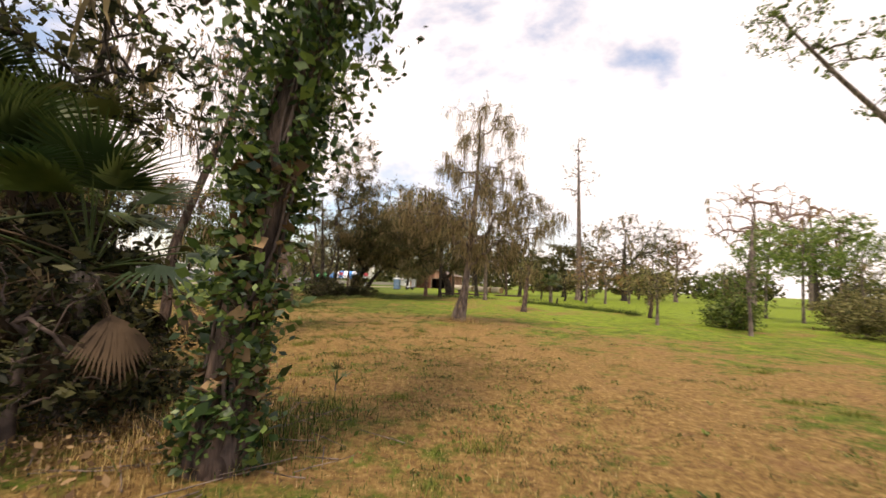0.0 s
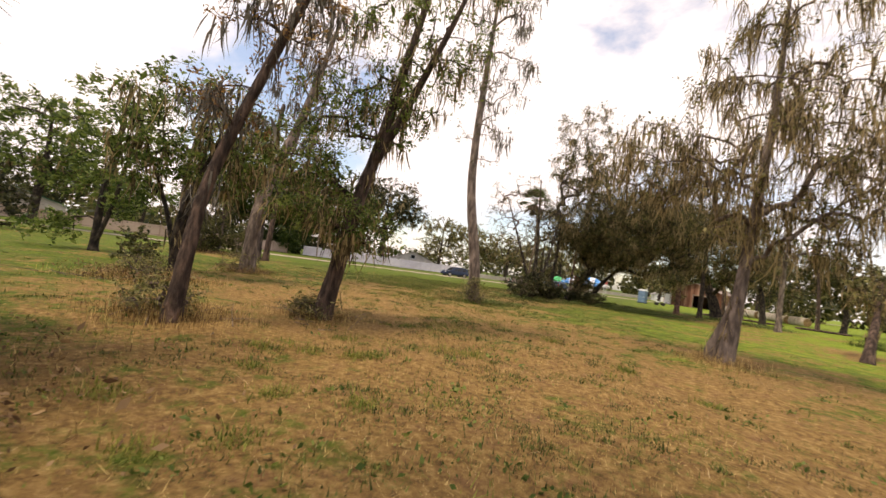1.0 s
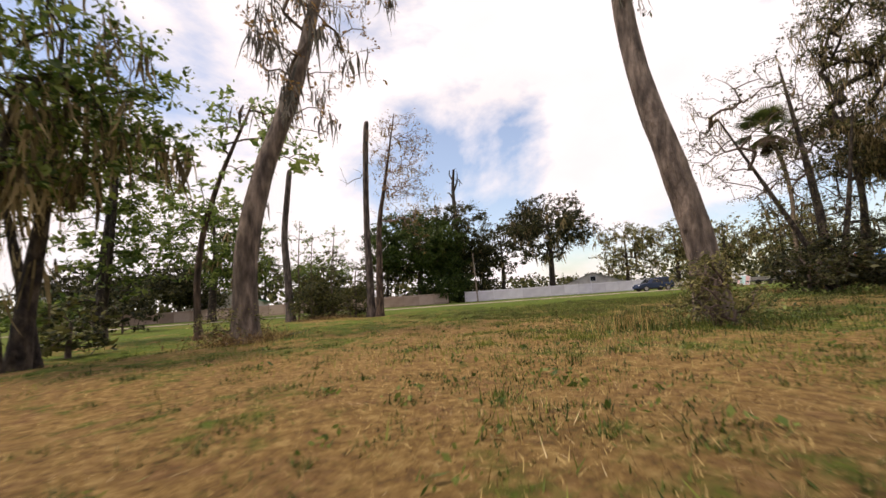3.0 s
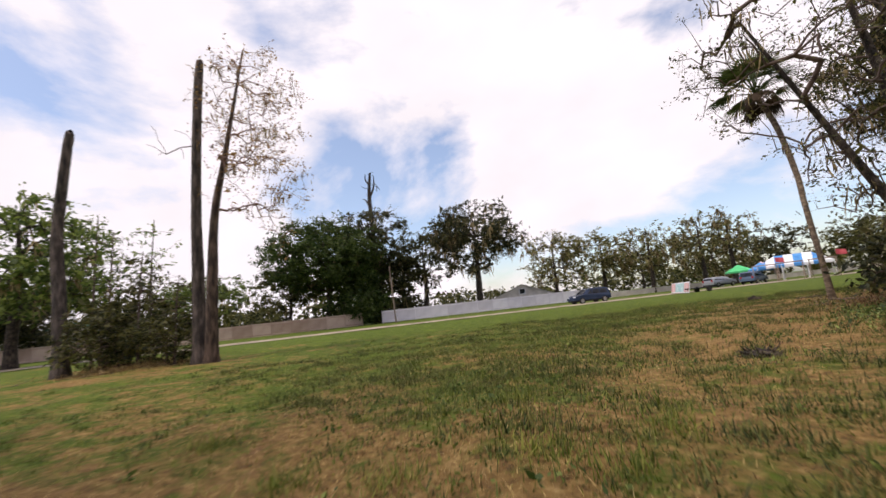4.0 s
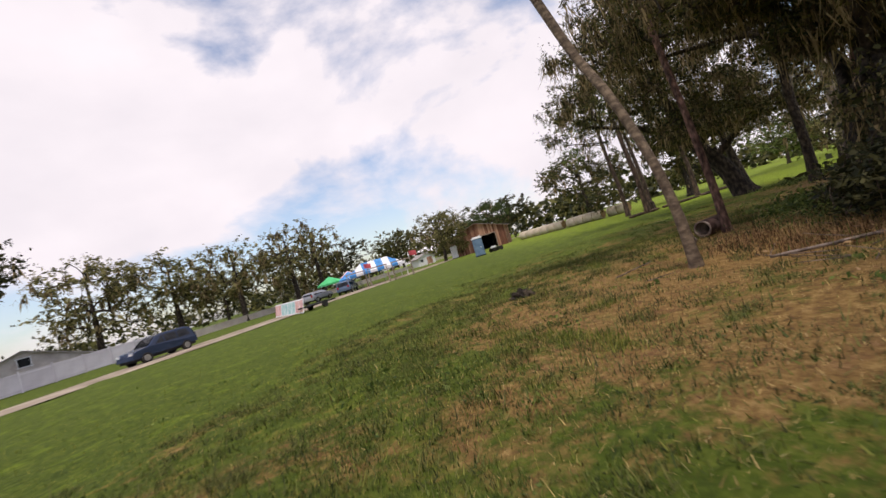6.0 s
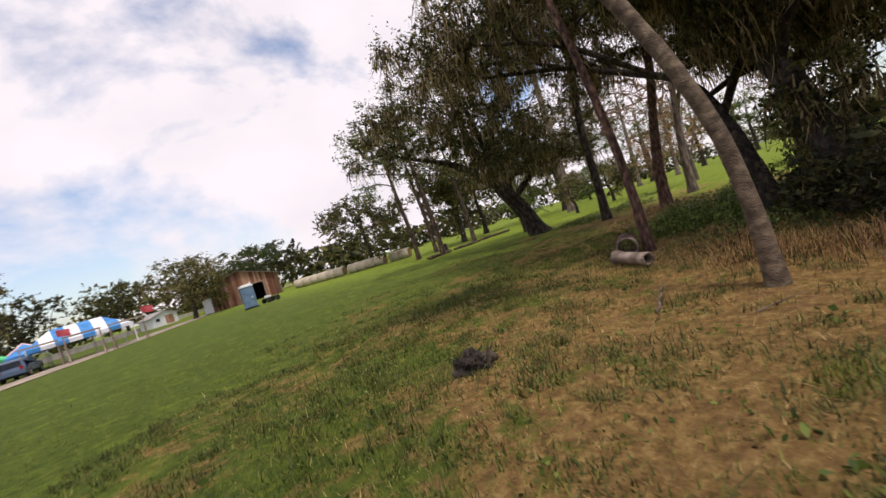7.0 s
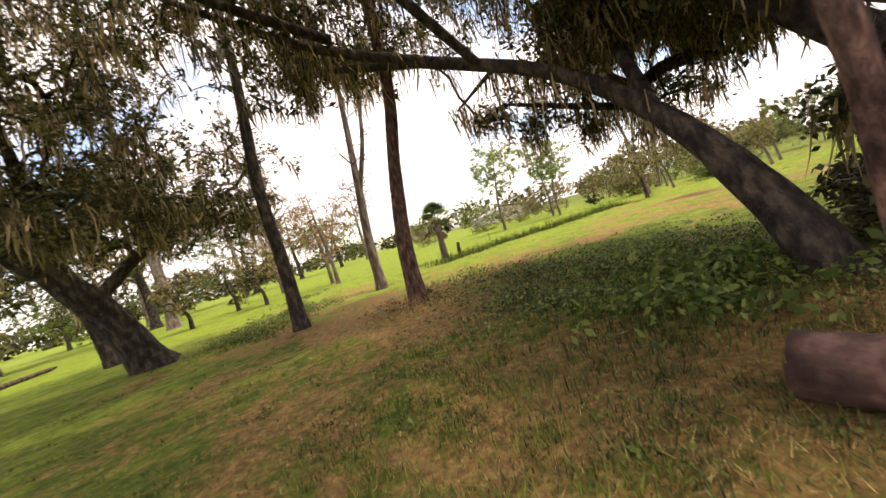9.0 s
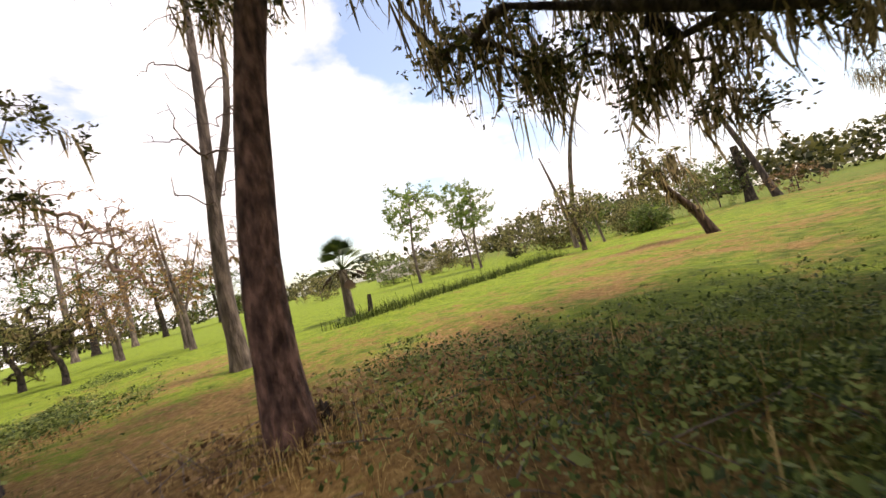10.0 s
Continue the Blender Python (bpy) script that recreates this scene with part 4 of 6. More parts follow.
# ---- great oak and its neighbours ----
tree("live_oak", "huge dark live oak with arching limbs and hanging moss", -9.0, 47.0,
     [(0.5, 0.3, 1.05, 0.235), (1.3, 0.8, 2.4, 0.15), (2.4, 1.7, 3.65, 0.115), (3.6, 3.4, 4.75, 0.11), (4.4, 5.4, 5.9, 0.09), (4.5, 7.4, 7.2, 0.07), (4.5, 9.3, 8.6, 0.04)],
     [(-0.3, -1.2, 1.9, 1.1, 1.0, 0.9, 40), (2.6, -0.4, 5.0, 2.0, 1.6, 0.9, 70), (1.2, 0.4, 5.8, 1.9, 1.7, 0.8, 120), (0.4, -1.5, 5.5, 1.7, 1.4, 0.8, 90), (1.8, -1.6, 4.2, 1.9, 1.5, 1.1, 120), (0.2, 0.0, 4.1, 1.2, 1.0, 0.8, 70), (3.8, -3.0, 4.6, 1.8, 1.6, 1.1, 80), (3.3, 0.4, 4.4, 1.4, 1.1, 0.8, 60), (-0.9, 0.6, 5.4, 1.3, 1.2, 0.7, 50), (2.5, 3.5, 8.6, 5.5, 5.0, 2.2, 300), (3.6, 7.5, 8.6, 4.4, 3.6, 1.8, 170), (3.5, -1.5, 7.0, 5.0, 4.4, 3.0, 280), (7.5, 4.0, 8.0, 3.5, 3.5, 2.2, 200), (0.0, 8.0, 7.6, 2.6, 2.4, 1.2, 70), (5.6, 6.0, 6.0, 2.0, 1.6, 0.8, 40), (-1.4, -2.4, 7.0, 3.4, 3.2, 2.0, 140), (-0.6, 3.4, 6.9, 2.6, 2.6, 1.1, 70), (6.5, -3.0, 7.4, 3.2, 3.0, 2.0, 90), (3.4, -3.4, 9.6, 5.0, 3.6, 2.4, 120), (7.4, 1.4, 4.3, 0.8, 0.7, 0.4, 12), (7.1, 0.6, 3.7, 0.45, 0.4, 0.4, 10), (6.6, -0.5, 3.8, 0.9, 0.8, 0.5, 13), (6.7, -1.1, 3.1, 0.5, 0.4, 0.35, 9), (6.1, -2.0, 3.5, 0.9, 0.8, 0.45, 13), (6.8, -2.9, 2.8, 0.6, 0.5, 0.4, 10), (5.0, -2.6, 3.4, 0.8, 0.8, 0.4, 9), (7.6, -0.9, 4.9, 1.8, 1.6, 0.7, 26), (2.5, -1.0, 6.0, 3.4, 2.6, 1.7, 200), (-0.8, -2.0, 5.0, 1.6, 1.5, 1.2, 60), (-0.8, -3.2, 13.6, 2.8, 2.8, 3.0, 70), (-1.6, 0.4, 6.0, 1.8, 1.8, 1.3, 60), (-1.0, -2.5, 11.0, 2.8, 2.6, 2.4, 110)],
     BARK_DARK, LEAF_OAK, 201,
     limbs=[[(-1.3, -1.5, -0.1, 0.32), (0.1, -0.7, 2.6, 0.23), (2.2, 0.9, 5.2, 0.16), (4.0, 2.8, 7.6, 0.13), (5.0, 4.3, 9.5, 0.05)],
            [(1.25, 0.77, 2.3, 0.10), (3.2, 0.2, 4.6, 0.11), (5.6, 0.0, 7.2, 0.05)],
            [(3.6, 3.4, 4.75, 0.12), (5.0, 4.6, 5.5, 0.09), (6.8, 5.6, 6.4, 0.04)], [(2.7, 2.0, 3.9, 0.08), (4.6, 1.8, 4.6, 0.06), (6.6, 2.4, 4.5, 0.025)],
            [(4.2, 4.9, 5.8, 0.11), (3.2, 6.6, 6.4, 0.085), (1.4, 8.2, 6.8, 0.04)],
            [(3.0, 2.5, 4.2, 0.085), (1.8, 4.6, 6.2, 0.08), (0.2, 6.6, 7.2, 0.04)],
            [(0.3, -0.55, 2.75, 0.12), (-1.2, -1.8, 5.2, 0.12), (-2.4, -2.8, 7.4, 0.05)],
            [(1.75, 1.15, 2.95, 0.07), (2.9, 0.3, 3.35, 0.09), (4.3, -1.2, 3.0, 0.09), (5.2, -0.4, 3.45, 0.085), (6.4, 1.2, 4.3, 0.04)], [(5.0, -0.6, 3.3, 0.06), (6.4, -1.2, 3.6, 0.04), (7.4, -2.4, 3.7, 0.015)]],
     leaves=82, size=0.095, clump=0.40, moss=5.2, moss_len=0.5, moss_w=0.042, moss_mat=MOSS, minfrac=0.3, sides=18, rings=44)
tree("broadleaf_tree", "twiggy dark tree branching from the ground, reddish twigs", -11.5, 40.4, [(0.0, 0.1, 1.4, 0.17), (-0.1, 0.3, 4.0, 0.13), (-0.6, 0.6, 9.5, 0.04)],
     [(-1.5, -0.8, 6.8, 2.9, 2.8, 3.0, 190), (-0.6, 0.2, 3.6, 1.8, 2.0, 1.6, 80), (0.0, 0.0, 1.3, 1.1, 1.4, 1.1, 60)], BARK_DARK, LEAF_OAK, 202, leaves=26, size=0.075, clump=0.36, minfrac=0.1, moss=0.3, moss_len=0.35, moss_w=0.045, twig=TWIG,
     limbs=[[(0.2, -0.2, 0.1, 0.13), (-1.0, -0.5, 3.5, 0.09), (-2.4, -1.2, 7.6, 0.03)], [(0.1, 0.3, 0.3, 0.12), (0.6, 0.9, 3.0, 0.09), (1.2, 1.2, 7.0, 0.03)]])
tree("broadleaf_tree", "dense dark evergreen tree in a thicket", -11.0, 43.2, [(0, 0.1, 2, 0.15), (0.1, 0.3, 4, 0.11), (0.0, 0.2, 7.5, 0.04)],
     [(-0.6, 0.0, 5.8, 2.0, 1.9, 2.2, 110), (-0.3, 0.0, 2.4, 1.2, 1.4, 1.5, 60)], BARK_DARK, LEAF_DARK, 203, leaves=34, size=0.085, clump=0.36, minfrac=0.1, moss=0.3, moss_len=0.5, moss_w=0.06)
for k, (dx, dy, r, h, n_) in enumerate(((-11.6, 38.6, 1.4, 1.7, 60), (-11.9, 41.6, 1.2, 1.6, 60), (-11.6, 43.7, 1.0, 1.3, 45), (-11.3, 40.2, 1.3, 2.2, 60), (-11.1, 45.0, 0.9, 1.2, 40), (-9.4, 45.6, 1.0, 1.0, 50), (-8.2, 44.9, 1.2, 1.1, 60), (-10.9, 42.4, 1.1, 1.5, 60), (-9.9, 46.0, 0.8, 1.2, 40))):
    shrub("dark tangled evergreen shrub in a thicket", dx, dy, r, h, LEAF_DARK, 270 + k, n_, 80, 0.10, 0.3, "thicket shrubs")
palm("cabbage_palm", "tall leaning cabbage palm with a small round crown", -14.08, 45.95, [(-0.04, 0.06, 1.0, 0.094), (-0.11, 0.24, 2.1, 0.09), (-0.23, 0.78, 3.6, 0.094), (-0.32, 1.42, 4.8, 0.10), (-0.65, 2.05, 7.0, 0.105), (-1.14, 2.3, 8.8, 0.11)], 34, 1.0, 34, 1.05, 12, 0.75, low=-1.2, bark=BARK_PALM)
tree("pine", "leaning pine trunk rising beside concrete pipes", -11.0, 48.7, [(0.0, 0.03, 1.0, 0.092), (0.0, 0.15, 2.4, 0.088), (0.1, 0.55, 4.8, 0.085), (0.5, 1.6, 9, 0.08), (0.6, 2.2, 13, 0.04)],
     [(0.6, 2.1, 12, 2.2, 2.2, 1.6, 50)], BARK_PINE, LEAF_OAK, 204, leaves=30, size=0.14, clump=0.3, minfrac=0.7, moss=0.6, moss_mat=MOSS_GREY, moss_w=0.1)
tree("live_oak", "broad spreading live oak draped with grey moss", 0.6, 60.3, [(-0.5, 0.5, 1.8, 0.46), (-1.3, 1.3, 3.8, 0.36), (-1.7, 2.0, 6.5, 0.22), (-1.5, 2.2, 9.5, 0.08)],
     [(-1.5, 1.5, 9.4, 5.4, 5.4, 3.0, 230), (-4.8, 4.2, 7.8, 4.2, 4.0, 2.4, 190), (1.6, -2.2, 5.8, 3.4, 3.4, 2.1, 110), (-3.2, -0.6, 6.4, 3.6, 3.2, 1.9, 130), (2.6, 2.6, 5.8, 3.4, 3.4, 1.9, 90), (-4.0, -2.6, 8.4, 3.2, 3.0, 1.6, 60), (-3.0, -1.6, 4.3, 2.4, 2.2, 1.0, 70), (0.6, -2.6, 4.0, 2.2, 2.0, 0.9, 50)],
     BARK_DARK, LEAF_OAK, 205, limbs=[[(-1.1, 1.1, 3.2, 0.28), (-2.8, 2.4, 5.2, 0.2), (-5.2, 4.2, 6.6, 0.08)], [(-0.7, 0.7, 2.4, 0.22), (0.9, -0.9, 4.2, 0.15), (2.6, -3.0, 5.4, 0.05)], [(-1.3, 1.3, 3.8, 0.24), (-3.0, -0.2, 5.6, 0.15), (-5.0, -1.6, 7.0, 0.05)]],
     leaves=84, size=0.115, clump=0.42, moss=2.8, moss_len=0.6, moss_w=0.055, moss_mat=MOSS, minfrac=0.35, sides=16)
tree("oak", "dark oak trunk behind the spreading oak", 4.6, 64.4, [(-0.2, 0.2, 2, 0.26), (-0.5, 0.4, 4.5, 0.2), (-0.6, 0.6, 8, 0.06)], [(-0.5, 0.4, 6.6, 2.6, 2.6, 2.0, 80)], BARK_DARK, LEAF_OAK, 206, leaves=44, size=0.15, clump=0.36, moss=0.9, moss_w=0.11)
tree("pine", "slim dark pine trunk with short upper limbs", -0.8, 55.2, [(0, 0, 2, 0.19), (0.0, 0.05, 4.5, 0.17), (0.1, -0.2, 8, 0.13), (0.1, -0.3, 12.5, 0.04)], [(0.1, -0.2, 8.5, 1.8, 1.8, 1.8, 36), (0.1, -0.3, 11.5, 1.8, 1.8, 1.4, 36)], BARK_DARK, LEAF_OAK, 207, leaves=26, size=0.13, clump=0.3, minfrac=0.5, moss=0.9, moss_w=0.1, moss_mat=MOSS_GREY)
tree("pine", "straight brown pine trunk on a straw mound", -2.45, 51.7, [(0, -0.05, 1.5, 0.20), (0.0, -0.36, 3.6, 0.165), (-0.05, -0.74, 5.6, 0.15), (-0.1, -0.8, 9, 0.12), (-0.1, -1.0, 13, 0.04)], [(-0.1, -0.6, 7.8, 2.0, 2.0, 1.4, 22), (-0.1, -0.9, 11.5, 2.2, 2.2, 1.6, 40)], BARK_PINE, LEAF_OAK, 208, leaves=26, size=0.13, clump=0.3, minfrac=0.45, moss=0.9, moss_w=0.1, moss_mat=MOSS_GREY)
tree("bare_cypress", "twin-stemmed bare cypress with short side twigs", 4.7, 53.2, [(0, 0.0, 2, 0.2), (0, -0.2, 4.5, 0.16), (0.05, -0.5, 8.5, 0.1), (0.1, -0.7, 12.8, 0.02)], [(0, -0.4, 6.4, 1.5, 1.5, 2.8, 80), (0.1, -0.6, 10.6, 1.1, 1.1, 2.2, 50)], BARK_PALE, None, 209, limbs=[[(0.0, -0.15, 4.0, 0.12), (0.0, -0.95, 6.5, 0.09), (0.05, -1.25, 9, 0.06), (0.1, -1.3, 12.4, 0.015)]], twig=TWIG, minfrac=0.35, step=0.4)
for k, (dx, dy, h, sp_) in enumerate(((18.4, 57.6, 7.2, 2.5), (21.3, 58.6, 7.8, 2.8), (26.8, 63.9, 5.2, 1.8), (30.5, 65.6, 7.0, 2.4))):
    tree("bare_tree", "small tree with sparse orange-brown leaves", dx, dy, [(0.1, 0.1, h * 0.3, 0.13), (-0.2, 0.3, h * 0.6, 0.09), (-0.2, 0.5, h, 0.02)], [(-0.2, 0.3, h * 0.62, sp_, sp_, h * 0.36, 90)], BARK_PALE, LEAF_RUST, 220 + k, leaves=30, size=0.11, clump=0.3, twig=TWIG_PINK, moss=0.3, moss_w=0.08, moss_len=0.4, minfrac=0.3, step=0.5, group="bare orange trees", limbs=[[(0.1, 0.1, h * 0.25, 0.08), (0.8, -0.6, h * 0.6, 0.05), (1.3, -1.2, h * 0.9, 0.02)]])
palm("cabbage_palm", "short cabbage palm standing alone in the field", 11.8, 49.8, [(0, 0, 0.6, 0.2), (-0.02, -0.05, 2.1, 0.18)], 24, 0.85, 35, 0.75, 8, 0.8, low=-1.0)
bm = bmesh.new()
cyl(bm, (0, 0, -0.05), (0.1, -0.1, 0.75), 0.13, 0.09, 9)
stump = thing("tree_stump", 12.2, 48.9, 0, 0, "short dark broken stump beside a palm", "stump")
part("stump_wood", bm, BARK_DARK, stump)
tree("sapling", "young light-green tree with open foliage", 29.9, 41.8, [(0, 0, 2, 0.08), (0.0, -0.3, 4, 0.05), (-0.1, -0.6, 6.2, 0.02)], [(-0.1, -0.4, 4.6, 1.9, 1.9, 2.0, 110)], BARK_PALE, LEAF_LIME, 230, leaves=60, size=0.13, clump=0.3, minfrac=0.25, tall=1.45)
tree("sapling", "young light-green tree with open foliage", 28.6, 36.2, [(0, 0, 2.5, 0.1), (-0.2, -0.3, 5, 0.07), (-0.3, -0.6, 8.2, 0.02)], [(-0.2, -0.3, 5.6, 2.4, 2.4, 2.6, 90)], BARK_PALE, LEAF_LIME, 231, leaves=64, size=0.17, clump=0.36, minfrac=0.25)
tree("sapling", "young light-green tree with open foliage", 31.4, 35.9, [(0, 0, 2.5, 0.1), (0.2, 0.3, 5, 0.07), (0.1, 0.2, 9, 0.02)], [(0.1, 0.1, 6.4, 2.4, 2.4, 2.8, 90)], BARK_PALE, LEAF_LIME, 232, leaves=64, size=0.17, clump=0.36, minfrac=0.25)
shrub("round dark bush in the bright field", 30.5, 31.6, 0.8, 1.2, LEAF_DARK, 233, 24, 50)
tree("dead_tree", "leaning bare dead trunk", 20.8, 31.2, [(0.1, 0.2, 2.5, 0.16), (0.4, 0.5, 5, 0.12), (0.8, 0.9, 7.6, 0.05)], [(0.6, 0.7, 6.4, 0.9, 0.9, 1.2, 9)], BARK_PALE, None, 234)
tree("willow_thicket", "mossy olive thicket tree with drooping twigs", 6.0, 35.2, [(0.2, 0.5, 1.0, 0.17), (0.5, 1.4, 2.2, 0.13), (0.7, 2.0, 3.6, 0.05)], [(0.5, 1.7, 3.3, 1.3, 1.6, 1.0, 40), (0.4, 2.6, 2.6, 0.8, 1.0, 0.6, 14)], BARK, LEAF_OLIVE, 235, leaves=30, size=0.13, clump=0.34, moss=1.4, moss_len=0.6, moss_w=0.09, minfrac=0.2)
tree("willow_thicket", "olive thicket tree with drooping twigs", 15.5, 34.5, [(0.1, 0, 1.2, 0.12), (0.3, 0.3, 2.6, 0.08), (0.4, 0.4, 4.4, 0.03)], [(0.2, 0.2, 2.9, 2.4, 2.2, 1.6, 70)], BARK, LEAF_OLIVE, 236, leaves=36, size=0.15, clump=0.34, moss=0.8, moss_len=0.6, moss_w=0.09, minfrac=0.2)
tree("dead_tree", "short ivy-grown broken trunk", 21.6, 10.2, [(0.1, 0, 1.5, 0.24), (0.2, 0.1, 3.5, 0.2)], [(0.1, 0, 2.0, 0.45, 0.45, 1.7, 40)], BARK_DARK, LEAF_DARK, 237, leaves=26, size=0.14, clump=0.2, tall=1.6)
tree("dead_tree", "leaning grey dead trunk", 20.0, 9.0, [(0.4, 0.5, 2, 0.17), (0.9, 1.0, 4.2, 0.14), (1.4, 1.5, 6.2, 0.1)], [], BARK_DEAD, None, 238, tall=1.7)
shrub("dark heap of brush and roots", 18.6, 8.4, 2.8, 2.6, LEAF_BROWN, 239, 50, 40, 0.14)

# pines by the log edging
for k, (dx, dy, h, blobs) in enumerate(((3.3, 77.0, 15, [(-0.6, 0.6, 11, 4.4, 4.4, 2.4, 130), (-2.6, 1.2, 7.2, 1.6, 1.6, 0.8, 20)]), (1.2, 70.6, 12.5, [(0, 0, 11, 2.6, 2.6, 1.8, 60)]), (10.8, 76.9, 12, [(0, 0, 9.5, 2.4, 2.4, 2.4, 60)]), (7.5, 79.5, 12, [(0, 0, 9.5, 2.4, 2.4, 2.4, 60)]))):
    tree("pine", "slim tall pine with a tufted green top", dx, dy, [(-0.1, 0, 3, 0.2), (-0.4, 0.2, 7, 0.16), (-0.7, 0.4, h, 0.04)], blobs, BARK, LEAF_GREEN, 250 + k, leaves=40, size=0.18, clump=0.42, minfrac=0.5, moss=0.5, moss_w=0.12, group="pines by the log edging")

# ---- trees behind the fence and round the far field ----
def far_tree(label, x, y, h, r, leaf, seed, n=110, leaves=60, size=0.34, moss=0.6, name="oak", low=0.25, group="", bark=None, rx=1.0):
    rng = np.random.default_rng(seed + 5000)
    bl = [(0, 0, h * 0.66, r * rx, r, h * 0.32, n)]
    for k in range(3):
        a = rng.uniform(0, 6.28)
        bl.append((math.cos(a) * r * 0.55, math.sin(a) * r * 0.55, h * rng.uniform(low + 0.12, 0.8), r * 0.5, r * 0.5, h * 0.16, n // 4))
    return tree(name, label, x, y, [(0.2, 0.1, h * 0.2, h * 0.028), (0.1, 0.4, h * 0.45, h * 0.02), (0.3, 0.2, h * 0.85, h * 0.005)], bl, bark or BARK_DARK, leaf, seed,
                leaves=leaves, size=size, clump=r * 0.12, moss=moss, moss_len=h * 0.07, moss_w=0.2, minfrac=0.15, step=1.6, rtip=0.014, sides=9, rings=14, group=group)


for x, y, h, r, leaf, moss, lab, n, lv in (
        (-72.5, 56.0, 16, 9.0, LEAF_ROUND, 0.0, "large round leafy green tree behind the fence", 330, 140), (-69.6, 62.9, 18, 7.0, LEAF_DARK, 0.3, "tall dark tree behind the fence", 150, 80),
        (-61.5, 78.2, 18.5, 8.0, LEAF_DARK, 1.3, "tall dark mossy oak behind the white fence", 190, 70), (-66.5, 70.5, 13, 6.0, LEAF_DARK, 0.5, "dark mossy oak behind the white fence", 100, 60),
        (-57.8, 95.7, 13, 6.5, LEAF_OLIVE, 1.0, "mossy oak behind the white fence", 110, 40), (-52.9, 105.3, 13, 6.5, LEAF_OLIVE, 1.0, "mossy oak behind the white fence", 110, 40),
        (-43.0, 103.5, 12.5, 5.2, LEAF_OLIVE, 1.2, "open mossy oak beyond the road", 90, 26), (-36.5, 109.5, 13, 5.4, LEAF_OLIVE, 1.3, "open mossy oak beyond the road", 90, 26), (-33.0, 113.5, 13.5, 5.0, LEAF_OLIVE, 1.3, "open mossy oak beyond the road", 90, 26),
        (-78, 52, 10, 6.0, LEAF_OAK, 0.3, "leafy tree behind the tan fence", 90, 60), (-92, 44, 11, 7.0, LEAF_GREEN, 0.3, "leafy tree behind the tan fence", 90, 60), (-100, 34, 12, 7.0, LEAF_OAK, 0.3, "leafy tree behind the tan fence", 90, 60)):
    far_tree(lab, x, y, h * 1.06, r * 1.06, leaf, 300 + int(-x), n=int(n * 1.15), leaves=lv, moss=moss, low=0.12 if moss > 0.9 else -0.05)
tree("dead_tree", "bare dead snag standing above the dark trees", -75.5, 67.0, [(0, 0, 8, 0.5), (0.1, 0.1, 16, 0.42), (-0.3, 0.2, 23, 0.34), (0.5, 0.2, 27.2, 0.2)], [(0.2, 0.2, 24.0, 2.6, 2.6, 1.6, 10), (0.4, 0.2, 27, 0.9, 0.9, 0.5, 8)], BARK_DARK, None, 340, minfrac=0.7, rtip=0.03, limbs=[[(0.0, 0.15, 20.5, 0.22), (-1.6, 0.3, 22.6, 0.14), (-2.8, 0.4, 23.2, 0.05)], [(-0.3, 0.2, 22.6, 0.24), (1.2, 0.3, 24.4, 0.16), (1.7, 0.2, 26.4, 0.06)], [(0.1, 0.2, 25.0, 0.2), (-1.2, 0.2, 26.6, 0.12), (-1.0, 0.2, 27.6, 0.06)]])
far_tree("spreading leafy oak by the house", -62, 22.6, 15, 8, LEAF_GREEN, 341, n=150, leaves=60, moss=0.4)
far_tree("dark mass of overgrown trees", -89, 19, 10, 8, LEAF_DARK, 342, n=190, leaves=90, moss=0, low=-0.1)
far_tree("dark mass of overgrown trees", -90, 7, 10, 8, LEAF_DARK, 343, n=170, leaves=90, moss=0, low=-0.1)

# far field, seen at the start and the end
tree("cypress", "tall thin bare cypress across the field", 21.9, 71.8, [(0, 0, 7, 0.4), (-0.2, 0, 15, 0.3), (-0.5, 0, 27, 0.05)], [(-0.3, 0, 20, 3.2, 3.2, 5, 70), (-0.4, 0, 26, 1.8, 1.8, 1.6, 20)], BARK_PALE, LEAF_OAK, 350, leaves=6, size=0.25, clump=0.4, minfrac=0.5, twig=TWIG, rtip=0.012)
for k, (dx, dy, h, r, leaf, moss, ms, lab) in enumerate((
        (33, 80, 14, 9, LEAF_OAK, 1.0, 1.0, "broad spreading oak across the field"), (14, 82, 9, 4.5, LEAF_OAK, 1.6, 1.0, "mossy oak across the field"), (24, 88, 10, 5.5, LEAF_OAK, 1.2, 1.0, "mossy oak across the field"),
        (9, 96, 9, 6, LEAF_OAK, 1.2, 1.0, "mossy oak across the field"), (72, 84, 15, 8, LEAF_GREEN, 0.2, 1.0, "leafy green tree across the field"), (84, 78, 14, 8, LEAF_GREEN, 0.2, 1.0, "leafy green tree across the field"),
        (60, 92, 6, 6, LEAF_GREEN, 0.0, 1.0, "low green tree across the field"), (92, 70, 12, 7, LEAF_GREEN, 0.4, 1.0, "leafy green tree across the field"), (44, 98, 7, 6, LEAF_GREEN, 0.1, 1.0, "low green tree across the field"))):
    far_tree(lab, dx, dy, h * 1.15, r * 1.15, leaf, 360 + k, n=110, leaves=70, size=0.26, moss=moss, low=0.1, group="oaks across the field")
